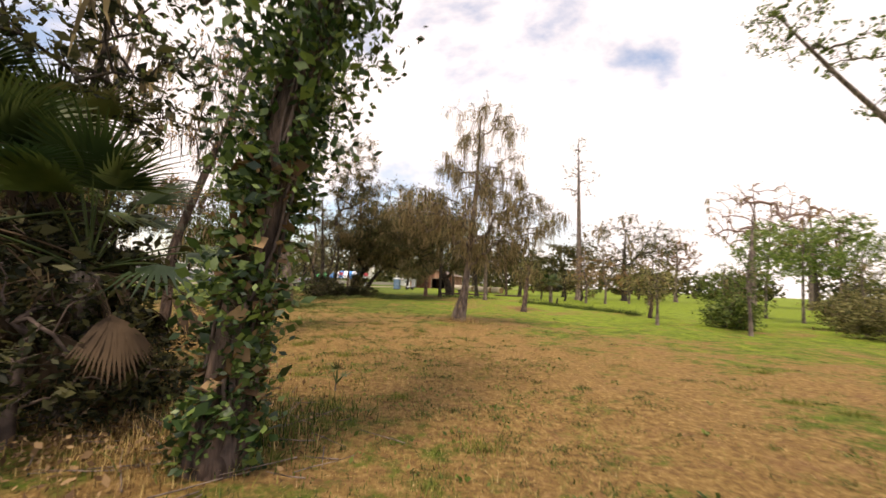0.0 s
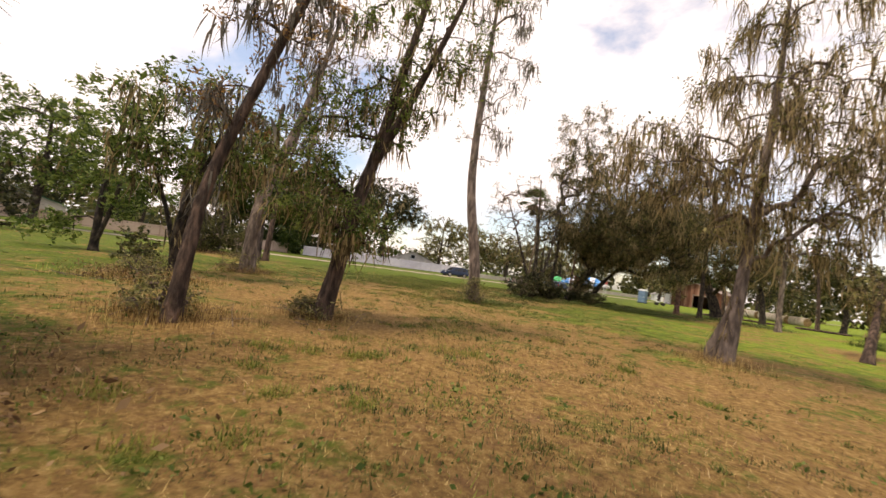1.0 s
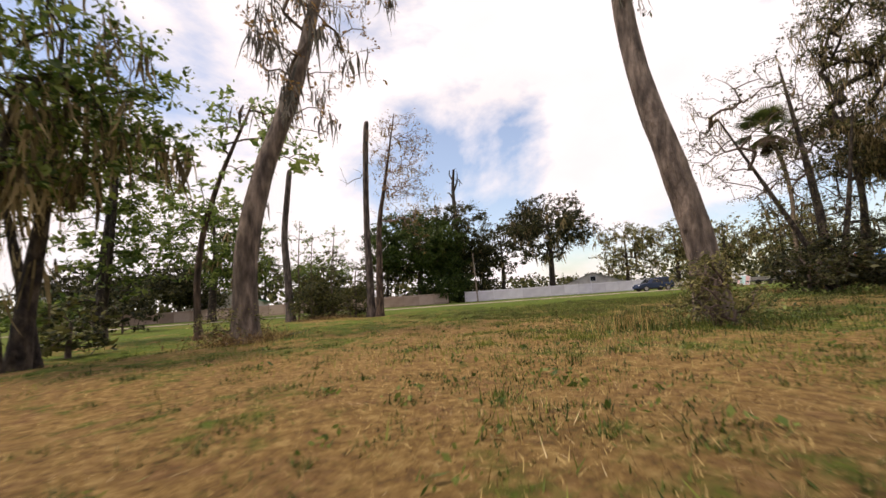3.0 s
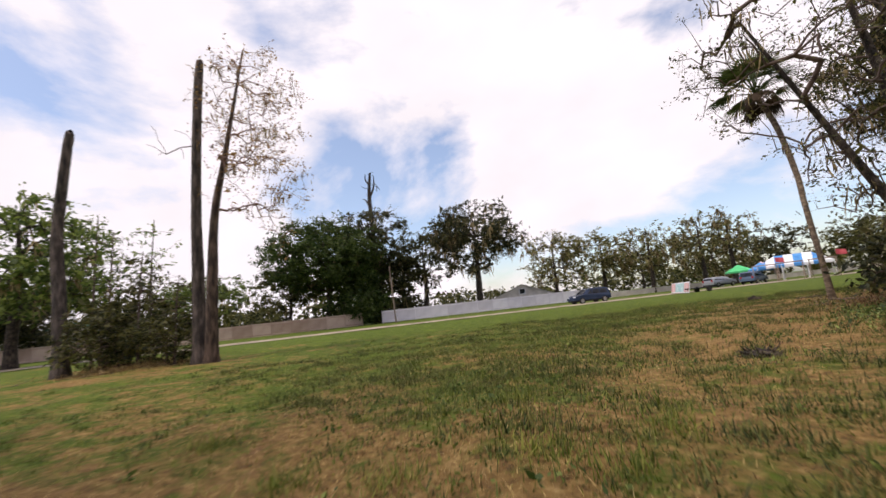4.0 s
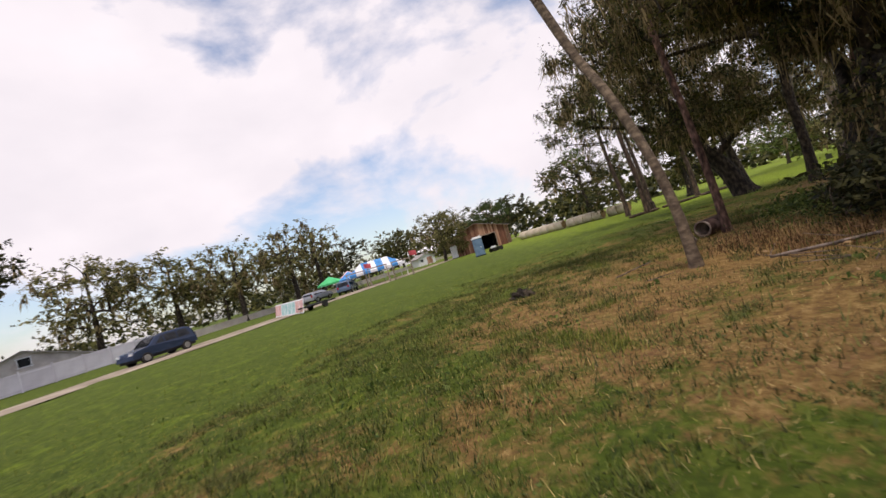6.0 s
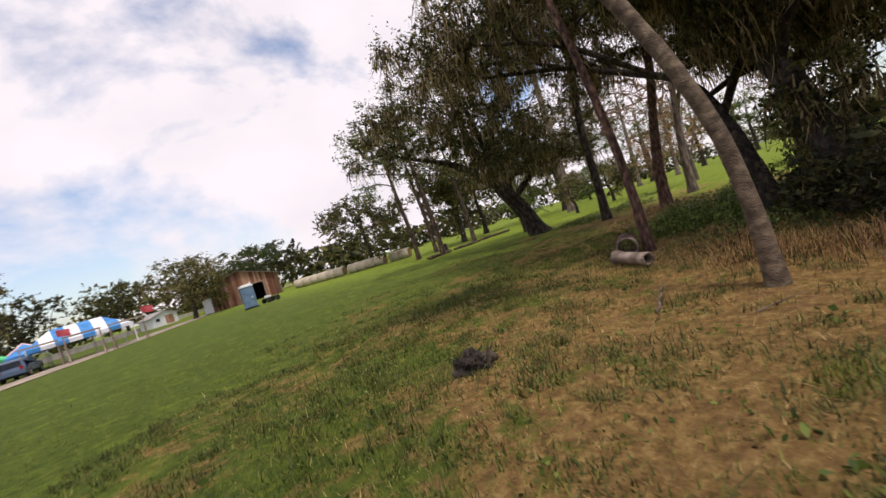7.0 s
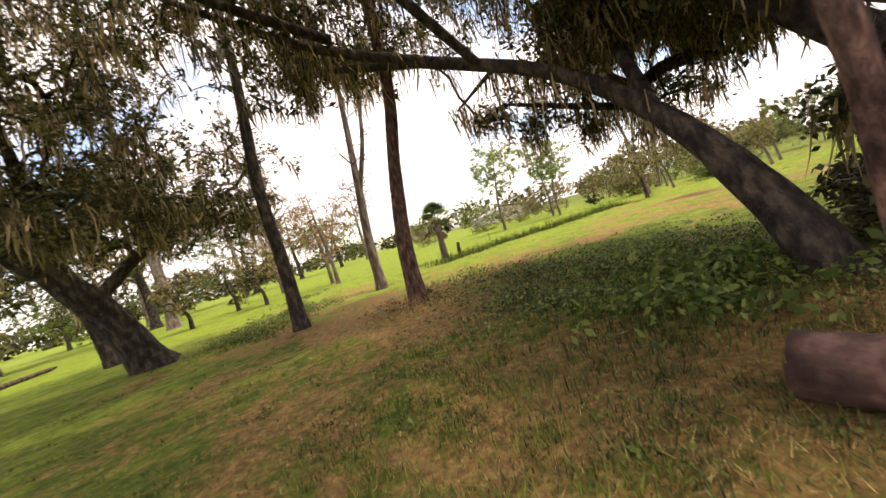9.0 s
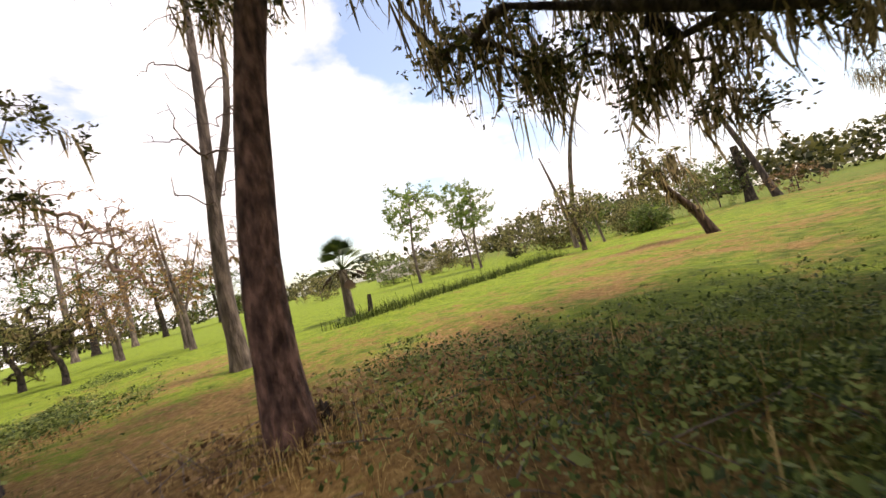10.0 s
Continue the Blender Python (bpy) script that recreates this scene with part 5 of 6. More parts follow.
for k, (dx, dy, h, r) in enumerate(((57, 80, 24, 9), (64, 76, 21, 8), (97, 64, 22, 8), (48, 90, 14, 5))):
    tree("bare_tree", "tall bare tree with reddish twigs across the field", dx, dy, [(0, 0, h * 0.3, 0.35), (0.4, 0.2, h * 0.55, 0.22), (0.2, 0.2, h * 0.9, 0.05)], [(0, 0, h * 0.7, r, r, h * 0.28, 130)], BARK_PALE, LEAF_RUST, 380 + k, leaves=12, size=0.3, clump=0.6, twig=TWIG_PINK, moss=0.4, moss_len=0.8, moss_w=0.2, minfrac=0.2, step=1.2, rtip=0.028, group="tall bare trees")
tree("pine", "leaning pine with tufted open crown", 29, 25, [(-0.6, 0, 4, 0.24), (-3.0, 0.2, 10, 0.18), (-7.5, 0.5, 15, 0.12), (-10.5, 0.8, 18.5, 0.04)], [(-10, 0.6, 17.6, 2.6, 2.6, 1.6, 46), (-6.5, 0.4, 16.4, 2.2, 2.2, 1.2, 26), (-3.2, 0.2, 13.5, 2.4, 2.4, 1.2, 26), (-1.5, 0, 16, 3, 3, 1.5, 26)], BARK_PALE, LEAF_GREEN, 390, leaves=26, size=0.2, clump=0.4, minfrac=0.45)

for k, (dx, dy, h, r, leaf) in enumerate(((-46, 150, 13, 9, LEAF_OAK), (-34, 158, 14, 9, LEAF_DARK), (-18, 160, 12, 9, LEAF_OAK), (-4, 150, 13, 9, LEAF_OAK), (9, 142, 12, 8, LEAF_DARK), (-60, 140, 12, 8, LEAF_OAK))):
    far_tree("round dark oak far across the road", dx, dy, h, r, leaf, 420 + k, n=70, leaves=50, size=0.5, moss=0.3, low=0.0, group="far round oaks")

for k, (dx, dy, h) in enumerate(((18.5, 30.4, 4.2), (24.5, 27.0, 5.0), (15.5, 24.0, 4.4), (12.5, 27.5, 3.4))):
    tree("sapling", "thin scrubby tree with loose olive-green leaves and moss", dx, dy, [(0.1, 0.2, h * 0.3, 0.08), (0.2, 0.5, h * 0.6, 0.05), (0.3, 0.5, h, 0.02)], [(0.2, 0.4, h * 0.68, h * 0.24, h * 0.26, h * 0.3, 44)],
         BARK_PALE, (LEAF_GREEN, LEAF_OLIVE)[k % 2], 480 + k, leaves=34, size=0.11, clump=0.3, moss=0.5, moss_len=0.4, moss_w=0.06, minfrac=0.2, step=0.5, group="scrub saplings", sides=7, rings=14)
# olive scrub belt beyond the ditch in the east field
for k, (dx, dy, h, r) in enumerate(((47, 41, 4.0, 3.6), (43, 32, 5, 4.2), (40, 25, 4.4, 4), (35, 19, 5, 4.4), (30, 14, 4.4, 4), (54, 50, 3.6, 3.8), (25, 10, 5, 4.4), (45, 36, 3.0, 3.4), (22.5, 24.0, 2.4, 2.0), (17.0, 27.5, 1.8, 1.5), (26.0, 29.5, 2.6, 2.2))):
    shrub("shaggy olive scrub at the field's far edge", dx, dy, r, h, (LEAF_GREEN, LEAF_OLIVE, LEAF_OLIVE)[k % 3], 440 + k, 90, 90, 0.14, 0.6, "scrub belt", "scrub", moss=0.3)
far_tree("round olive oak beside the barn", -10.5, 117, 10, 5.6, LEAF_OLIVE, 470, n=120, leaves=80, size=0.22, moss=0.4, low=0.0)
far_tree("dark green oak behind the barn", 1.0, 124, 10, 5.5, LEAF_ROUND, 471, n=110, leaves=80, size=0.24, moss=0.2, low=0.0)
for k, (dx, dy, h, r) in enumerate(((17, 62.5, 4.2, 1.9), (20.5, 66, 4.8, 2.2), (14.5, 66.5, 4.0, 1.8))):
    far_tree("small olive tree with several dark stems", dx, dy, h, r, LEAF_OLIVE, 460 + k, n=60, leaves=60, size=0.10, moss=0.5, low=0.1, name="scrub_tree", group="small olive trees")

# ---- buildings ----
def gable_roof(bm, w, d, z0, rise, over=0.35, th=0.12):
    hw = w / 2 + over
    for sgn in (1, -1):
        a = [(0, -d / 2 - over, z0 + rise), (sgn * hw, -d / 2 - over, z0 - over * rise / (w / 2)), (sgn * hw, d / 2 + over, z0 - over * rise / (w / 2)), (0, d / 2 + over, z0 + rise)]
        vs = [bm.verts.new(p) for p in a] + [bm.verts.new((p[0], p[1], p[2] + th)) for p in a]
        for q in ((0, 1, 2, 3), (7, 6, 5, 4), (0, 4, 5, 1), (1, 5, 6, 2), (2, 6, 7, 3), (3, 7, 4, 0)):
            bm.faces.new([vs[i] for i in q])
    bmesh.ops.recalc_face_normals(bm, faces=bm.faces)


def house(label, x, y, rz, w, d, h, rise, wall, roof, openings):
    root = thing("house", x, y, 0, rz, label, "house")
    bm = bmesh.new()
    box(bm, 0, 0, h / 2, w, d, h)
    vs = [bm.verts.new(p) for p in ((-w / 2, -d / 2, h), (w / 2, -d / 2, h), (0, -d / 2, h + rise), (-w / 2, d / 2, h), (w / 2, d / 2, h), (0, d / 2, h + rise))]
    bm.faces.new((vs[0], vs[1], vs[2]))
    bm.faces.new((vs[5], vs[4], vs[3]))
    part("wall", bm, wall, root)
    bm = bmesh.new()
    gable_roof(bm, w, d, h, rise)
    part("roof", bm, roof, root)
    for nm, side, u, z, ww, hh, mt in openings:
        px, py, r = (u, -d / 2 - 0.02, 0) if side == "front" else (w / 2 + 0.02, u, 90)
        bm = bmesh.new()
        box(bm, px, py, z, ww, 0.06, hh, r)
        win = part(nm, bm, mt, root)
        bm = bmesh.new()
        for k in (-1, 1):
            if side == "front":
                box(bm, px + k * ww / 2, py - 0.02, z, 0.1, 0.08, hh + 0.2)
                box(bm, px, py - 0.02, z + k * hh / 2, ww + 0.2, 0.08, 0.1)
            else:
                box(bm, px + 0.02, py + k * ww / 2, z, 0.08, 0.1, hh + 0.2)
                box(bm, px + 0.02, py, z + k * hh / 2, 0.08, ww + 0.2, 0.1)
        part("frame", bm, PAINT_WHITE, win)
    return root


house("pale stucco house with a low gable roof behind the fence", -60.5, 88.5, 40, 10, 9, 1.9, 1.9, STUCCO, ROOF_GREY, [("vent", "front", 0.0, 2.7, 1.0, 0.9, DARK), ("window", "front", -3.0, 1.2, 1.4, 1.0, GLASS_DARK), ("window", "side", 0.0, 1.2, 1.6, 1.0, GLASS_DARK)])
house("pale house with a green metal roof behind the fence", -97, 27.5, 75, 13, 9, 2.8, 2.0, STUCCO, ROOF_GREEN, [("window", "side", -2.0, 1.5, 1.6, 1.1, GLASS_DARK), ("door", "side", 2.0, 1.1, 1.0, 2.1, DARK), ("window", "front", 0.0, 1.5, 1.6, 1.1, GLASS_DARK)])
house("small white shed with a brown door", -13.0, 149.0, 14, 4.6, 7.5, 2.0, 0.9, PAINT_WHITE, ROOF_GREY, [("door", "front", 0.8, 1.0, 1.6, 1.9, BARN_WOOD), ("window", "front", -1.3, 1.3, 0.8, 0.7, GLASS_DARK)])
house("pale low house across the field", 112, 24, -75, 16, 9, 2.4, 1.4, STUCCO, ROOF_GREY, [("window", "front", -3, 1.4, 1.6, 1.1, GLASS_DARK), ("window", "front", 3, 1.4, 1.6, 1.1, GLASS_DARK)])


def barn(x, y, rz):
    root = thing("barn", x, y, 0, rz, "weathered reddish board barn with a dark open doorway", "barn")
    w, d, h, rise = 10.5, 9.0, 3.7, 1.7
    rng = np.random.default_rng(3)
    k = 0
    for side in ("front", "right", "left", "back"):
        ln = w if side in ("front", "back") else d
        m = int(ln / 0.3)
        for i in range(m):
            u = -ln / 2 + (i + 0.5) * ln / m
            top = h + (rise * (1 - abs(u) / (w / 2)) if side in ("front", "back") else 0)
            bot = 0.0
            if side == "front" and -0.4 < u < 3.4:
                bot = 2.7
            bm = bmesh.new()
            jit = rng.normal(0, 0.015)
            if side == "front":
                box(bm, u, -d / 2 + jit, (top + bot) / 2, ln / m * 0.96, 0.04, top - bot)
            elif side == "back":
                box(bm, u, d / 2 + jit, (top + bot) / 2, ln / m * 0.96, 0.04, top - bot)
            else:
                box(bm, (w / 2 if side == "right" else -w / 2) + jit, u, top / 2, 0.04, ln / m * 0.96, top)
            part("board", bm, BARN_WOOD, root)
    bm = bmesh.new()
    gable_roof(bm, w, d, h, rise, 0.5, 0.06)
    part("roof", bm, METAL_ROOF, root, "rusty brown metal roof")
    # added near-black sheet behind the doorway, painting the darkness inside
    bm = bmesh.new()
    box(bm, 1.5, d / 2 - 0.2, 1.4, 5.0, 0.1, 2.8)
    part("dark_backing", bm, DARK, root)
    bm = bmesh.new()
    for u in (-0.45, 3.45):
        box(bm, u, -d / 2 - 0.05, 1.4, 0.16, 0.12, 2.8)
    box(bm, 1.5, -d / 2 - 0.05, 2.8, 4.1, 0.12, 0.16)
    part("door_frame", bm, WOOD_GREY, root)
    return root


barn(-1.8, 121.5, -21)


def toilet(label, x, y, rz, body, roof):
    root = thing("portable_toilet", x, y, 0, rz, label, "portable toilet")
    bm = bmesh.new()
    box(bm, 0, 0, 1.08, 1.15, 1.15, 1.96, bevel=0.05)
    part("cabin", bm, body, root)
    bm = bmesh.new()
    box(bm, 0, -0.6, 1.05, 0.75, 0.05, 1.75, bevel=0.02)
    dr = part("door", bm, body, root)
    bm = bmesh.new()
    box(bm, 0.28, -0.65, 1.05, 0.08, 0.05, 0.16, bevel=0.01)
    part("handle", bm, PAINT_WHITE, dr)
    bm = bmesh.new()
    box(bm, 0, 0, 2.12, 1.25, 1.25, 0.16, bevel=0.05)
    box(bm, 0, 0, 2.24, 0.95, 1.05, 0.14, bevel=0.05)
    part("roof", bm, roof, root)
    bm = bmesh.new()
    box(bm, 0, 0, 0.06, 1.25, 1.25, 0.12)
    part("skid", bm, DARK, root)
    bm = bmesh.new()
    cyl(bm, (0.4, 0.4, 2.1), (0.4, 0.4, 2.5), 0.05, 0.05, 8)
    part("vent_pipe", bm, PAINT_WHITE, root)
    return root


toilet("blue portable toilet with a white roof on the grass", -9.8, 86.6, -12, PLASTIC_BLUE, PAINT_WHITE)
toilet("white portable toilet near the barn", -8.6, 116.5, -12, PAINT_WHITE, PAINT_WHITE)


def cart(x, y, rz):
    root = thing("utility_cart", x, y, 0, rz, "low dark utility cart on small wheels beside a toilet", "cart")
    bm = bmesh.new()
    box(bm, 0, 0, 0.42, 1.5, 0.8, 0.14, bevel=0.03)
    part("bed", bm, DARK, root)
    for sx in (-0.5, 0.5):
        for sy in (-0.42, 0.42):
            bm = bmesh.new()
            cyl(bm, (sx, sy - 0.06, 0.25), (sx, sy + 0.06, 0.25), 0.25, 0.25, 16)
            part("wheel", bm, RUBBER, root)
    bm = bmesh.new()
    cyl(bm, (0.75, 0, 0.45), (1.35, 0, 0.9), 0.025, 0.02, 6)
    part("handle", bm, DARK, root)
    bm = bmesh.new()
    box(bm, -0.3, 0, 0.6, 0.5, 0.5, 0.25, bevel=0.05)
    part("seat", bm, PAINT_WHITE, root)


cart(-7.4, 88.6, 20)


# ---- hay bales in a row ----
def bale(x, y, rz):
    root = thing("hay_bale", x, y, 0, rz, "round hay bale in pale wrap lying in a row", "hay bale", "row of hay bales")
    rng = np.random.default_rng(int(abs(x * 100)))
    n = 22
    a = np.arange(n) / n * 2 * np.pi
    vs, fs = [], []
    for k, (u, r) in enumerate(((-0.74, 0.58), (-0.70, 0.66), (-0.3, 0.68), (0.3, 0.68), (0.70, 0.66), (0.74, 0.58))):
        rr = r + rng.normal(0, 0.008, n)
        for j in range(n):
            vs.append((u, rr[j] * math.cos(a[j]), 0.66 + max(-0.64, rr[j] * math.sin(a[j]))))
        if k:
            for j in range(n):
                fs.append(((k - 1) * n + j, (k - 1) * n + (j + 1) % n, k * n + (j + 1) % n, k * n + j))
    me = mesh_from("wrap", vs, fs, True)
    link("wrap", me, HAY_WRAP, root)
    for u in (-0.735, 0.735):
        bm = bmesh.new()
        cyl(bm, (u - 0.01, 0, 0.66), (u + 0.01, 0, 0.66), 0.6, 0.6, 22)
        part("end_face", bm, HAY_END, root, "brown straw end")


p0, p1 = np.array([2.6, 107.7]), np.array([11.6, 91.0])
dvec = (p1 - p0) / np.linalg.norm(p1 - p0)
s_ = 0.0
for k in range(12):
    gap = 0.9 if k in (5, 9) else 0.06
    q = p0 + dvec * s_
    bale(float(q[0]), float(q[1]), math.degrees(math.atan2(dvec[1], dvec[0])))
    s_ += 1.48 + gap


# ---- tents and gate frames ----
def stripe_tent(x, y, rz, w, d, h, rise):
    root = thing("marquee", x, y, 0, rz, "open marquee with a blue and white striped roof", "tent")
    n = 8
    for k in range(n):
        u0, u1 = -w / 2 + k * w / n, -w / 2 + (k + 1) * w / n
        bm = bmesh.new()
        def zz(u, v):
            return h + rise * min(1.0, 2.0 * min(w / 2 - abs(u), d / 2 - abs(v)) / min(w, d) * 1.6 + 0.0)
        rows = []
        for v in np.linspace(-d / 2, d / 2, 9):
            rows.append((bm.verts.new((u0, v, zz(u0, v))), bm.verts.new((u1, v, zz(u1, v)))))
        for a, b in zip(rows[:-1], rows[1:]):
            bm.faces.new((a[0], a[1], b[1], b[0]))
        for v in (-d / 2, d / 2):
            q = [bm.verts.new(p) for p in ((u0, v, h), (u1, v, h), (u1, v, h - 0.35), (u0, v, h - 0.35))]
            bm.faces.new(q)
        part("roof_stripe", bm, TENT_BLUE if k % 2 == 0 else TENT_WHITE, root)
    for u in (-w / 2, -w / 6, w / 6, w / 2):
        for v in (-d / 2, d / 2):
            bm = bmesh.new()
            cyl(bm, (u, v, 0), (u, v, h), 0.05, 0.05, 8)
            part("pole", bm, PAINT_WHITE, root)
    return root


stripe_tent(-22.6, 99.5, 8, 7.8, 6.0, 2.1, 1.3)


def canopy(label, x, y, rz, w, h, material):
    root = thing("canopy_tent", x, y, 0, rz, label, "tent")
    bm = bmesh.new()
    top = bm.verts.new((0, 0, h + 1.0))
    cs = [bm.verts.new((sx * w / 2, sy * w / 2, h)) for sx, sy in ((-1, -1), (1, -1), (1, 1), (-1, 1))]
    lo = [bm.verts.new((v.co.x, v.co.y, h - 0.25)) for v in cs]
    for k in range(4):
        bm.faces.new((cs[k], cs[(k + 1) % 4], top))
        bm.faces.new((lo[k], lo[(k + 1) % 4], cs[(k + 1) % 4], cs[k]))
    part("roof", bm, material, root)
    for sx, sy in ((-1, -1), (1, -1), (1, 1), (-1, 1)):
        bm = bmesh.new()
        cyl(bm, (sx * w / 2, sy * w / 2, 0), (sx * w / 2, sy * w / 2, h), 0.03, 0.03, 6)
        part("leg", bm, PLASTER, root)


canopy("green pop-up canopy by the road", -30.0, 104.0, 20, 3.4, 2.0, TENT_GREEN)
canopy("pink pop-up canopy by the road", -27.2, 105.0, 10, 3.0, 2.1, CLOTH_PINK)
canopy("blue pop-up canopy beside the marquee", -26.8, 102.0, 10, 3.0, 1.9, TENT_BLUE)


def gate_frame(x, y, rz, w=2.4, h=2.3, flag=None):
    root = thing("gate_frame", x, y, 0, rz, "wooden gate frame on splayed posts standing on the grass", "gate", "course gates")
    for sx in (-1, 1):
        for lean in (-0.3, 0.3):
            bm = bmesh.new()
            cyl(bm, (sx * w / 2 + lean * 0.3, lean, 0), (sx * w / 2, 0, h), 0.05, 0.04, 7)
            part("post", bm, WOOD_GREY, root)
    bm = bmesh.new()
    box(bm, 0, 0, h - 0.05, w + 0.2, 0.09, 0.14, bevel=0.015)
    part("crossbar", bm, WOOD_GREY, root)
    if flag:
        bm = bmesh.new()
        vs = [[bm.verts.new((w / 2 + 0.1 + u * 0.9, 0.12 * math.sin(u * 5), h + 0.2 + v * 0.6 - u * 0.15)) for v in (0, 1)] for u in np.linspace(0, 1, 7)]
        for a, b in zip(vs[:-1], vs[1:]):
            bm.faces.new((a[0], b[0], b[1], a[1]))
        part("flag", bm, flag, root, "red cloth flag")
    return root


gate_frame(-25.0, 94.5, 10, flag=CLOTH_RED)
gate_frame(-22.0, 92.5, 5)
gate_frame(-18.9, 92.0, 0, flag=CLOTH_RED)

# ---- boards and trailer at the road's edge ----
for k, mt in enumerate((CLOTH_PINK, CLOTH_AQUA, CLOTH_AQUA, CLOTH_PINK)):
    t_ = k / 3.0
    bx, by = -31.6 + 3.6 * t_, 80.6 - 6.6 * t_
    root = thing("painted_board", bx, by, 0, -55, "faded white board with pale painted panels leaning at the road", "board", "boards along the road")
    bm = bmesh.new()
    box(bm, 0, 0, 0.62, 1.7, 0.05, 1.15, bevel=0.01, m=Matrix.Rotation(radians(-12), 4, "X"))
    part("board_face", bm, TENT_WHITE, root)
    bm = bmesh.new()
    for u in (-0.42, 0.42):
        box(bm, u, -0.035, 0.62, 0.72, 0.012, 0.95, m=Matrix.Rotation(radians(-12), 4, "X"))
    part("painted_panel", bm, mt, root)
    for u in (-0.6, 0.6):
        bm = bmesh.new()
        cyl(bm, (u, 0.55, 0), (u, 0.22, 1.1), 0.025, 0.025, 6)
        part("prop", bm, WOOD_GREY, root)
root = thing("flat_trailer", -26.6, 74.6, 0, 60, "low flat trailer with a dark bed on the grass", "trailer")
bm = bmesh.new()
box(bm, 0, 0, 0.42, 3.0, 1.5, 0.12, bevel=0.02)
part("bed", bm, DARK, root)
for sy in (-0.8, 0.8):
    bm = bmesh.new()
    cyl(bm, (0, sy - 0.08, 0.28), (0, sy + 0.08, 0.28), 0.28, 0.28, 18)
    part("wheel", bm, RUBBER, root)
bm = bmesh.new()
cyl(bm, (1.5, 0, 0.4), (2.6, 0, 0.35), 0.04, 0.04, 6)
part("drawbar", bm, PLASTER, root)


# ---- cars ----
def car(label, x, y, rz, paint, suv=True):
    root = thing("car", x, y, 0, rz, label, "car")
    L, W_, H_ = 4.6, 1.8, 1.68 if suv else 1.45
    prof = [(-2.3, 0.42), (-2.28, 0.78), (-2.2, 1.0), (-2.05, H_ - 0.12), (-1.6, H_), (0.1, H_ - 0.02), (0.55, H_ - 0.12), (1.15, 1.06), (2.0, 0.93), (2.24, 0.75), (2.3, 0.42)]
    bm = bmesh.new()
    rows = []
    for yy, inset in ((-W_ / 2, 0.0), (W_ / 2, 0.0)):
        row = []
        for px, pz in prof:
            tuck = 0.2 * max(0.0, (pz - 0.95)) / (H_ - 0.95)
            row.append(bm.verts.new((px * (1 - 0.02 * (pz > 1)), yy * (1 - tuck), pz)))
        rows.append(row)
    k = len(prof)
    for i in range(k):
        j = (i + 1) % k
        bm.faces.new((rows[0][i], rows[0][j], rows[1][j], rows[1][i]))
    bm.faces.new(rows[0][::-1])
    bm.faces.new(rows[1])
    bmesh.ops.recalc_face_normals(bm, faces=bm.faces)
    bmesh.ops.bevel(bm, geom=bm.edges[:], offset=0.05, segments=2, profile=0.6, affect="EDGES")
    body = part("body", bm, paint, root)
    for sy in (-1, 1):
        for x0, x1 in ((-1.85, -0.95), (-0.88, 0.0), (0.07, 0.78)):
            bm = bmesh.new()
            yb, yt = sy * (W_ / 2 * 0.972), sy * (W_ / 2 * 0.845)
            sl = 0.42 if x0 > 0 else 0.05
            q = [bm.verts.new(p) for p in ((x0, yb, 1.03), (x1, yb, 1.03), (x1 - sl, yt, H_ - 0.17), (x0 + (0.12 if x0 < -1.5 else 0.0), yt, H_ - 0.17))]
            bm.faces.new(q)
            bmesh.ops.solidify(bm, geom=bm.faces[:], thickness=0.03)
            part("window", bm, GLASS_DARK, root)
    bm = bmesh.new()
    q = [bm.verts.new(p) for p in ((1.17, -0.72, 1.08), (1.17, 0.72, 1.08), (0.58, 0.66, H_ - 0.13), (0.58, -0.66, H_ - 0.13))]
    bm.faces.new(q)
    bmesh.ops.solidify(bm, geom=bm.faces[:], thickness=-0.04)
    part("windscreen", bm, GLASS_DARK, root)
    bm = bmesh.new()
    q = [bm.verts.new(p) for p in ((-2.22, -0.7, 1.05), (-2.22, 0.7, 1.05), (-2.08, 0.64, H_ - 0.18), (-2.08, -0.64, H_ - 0.18))]
    bm.faces.new(q)
    bmesh.ops.solidify(bm, geom=bm.faces[:], thickness=0.04)
    part("rear_window", bm, GLASS_DARK, root)
    for sx in (-1.4, 1.42):
        for sy in (-1, 1):
            bm = bmesh.new()
            cyl(bm, (sx, sy * 0.72, 0.34), (sx, sy * 0.93, 0.34), 0.34, 0.34, 22)
            wh = part("wheel", bm, RUBBER, root)
            bm = bmesh.new()
            cyl(bm, (sx, sy * 0.925, 0.34), (sx, sy * 0.94, 0.34), 0.21, 0.2, 16)
            part("rim", bm, CHROME, wh)
    for sy in (-0.68, 0.68):
        bm = bmesh.new()
        box(bm, 2.22, sy, 0.8, 0.1, 0.34, 0.14, bevel=0.02)
        part("headlight", bm, LAMP_CLEAR, root)
        bm = bmesh.new()
        box(bm, -2.26, sy, 0.92, 0.08, 0.22, 0.3, bevel=0.02)
        part("tail_light", bm, LAMP_RED, root)
    bm = bmesh.new()
    box(bm, 0, 0, 0.36, 4.3, 1.6, 0.2)
    part("underbody", bm, DARK, root)
    return root


x, y = along(22, 4.0)
car("dark blue compact SUV on the sandy road", x, y, ROAD_DEG + 180, CAR_BLUE)
x, y = along(49, 6.5)
car("steel blue SUV parked beside the road", x, y, ROAD_DEG + 20, CAR_STEEL)
x, y = along(47, 10.0)
car("grey car parked beyond the road", x, y, ROAD_DEG + 5, CAR_GREY, False)

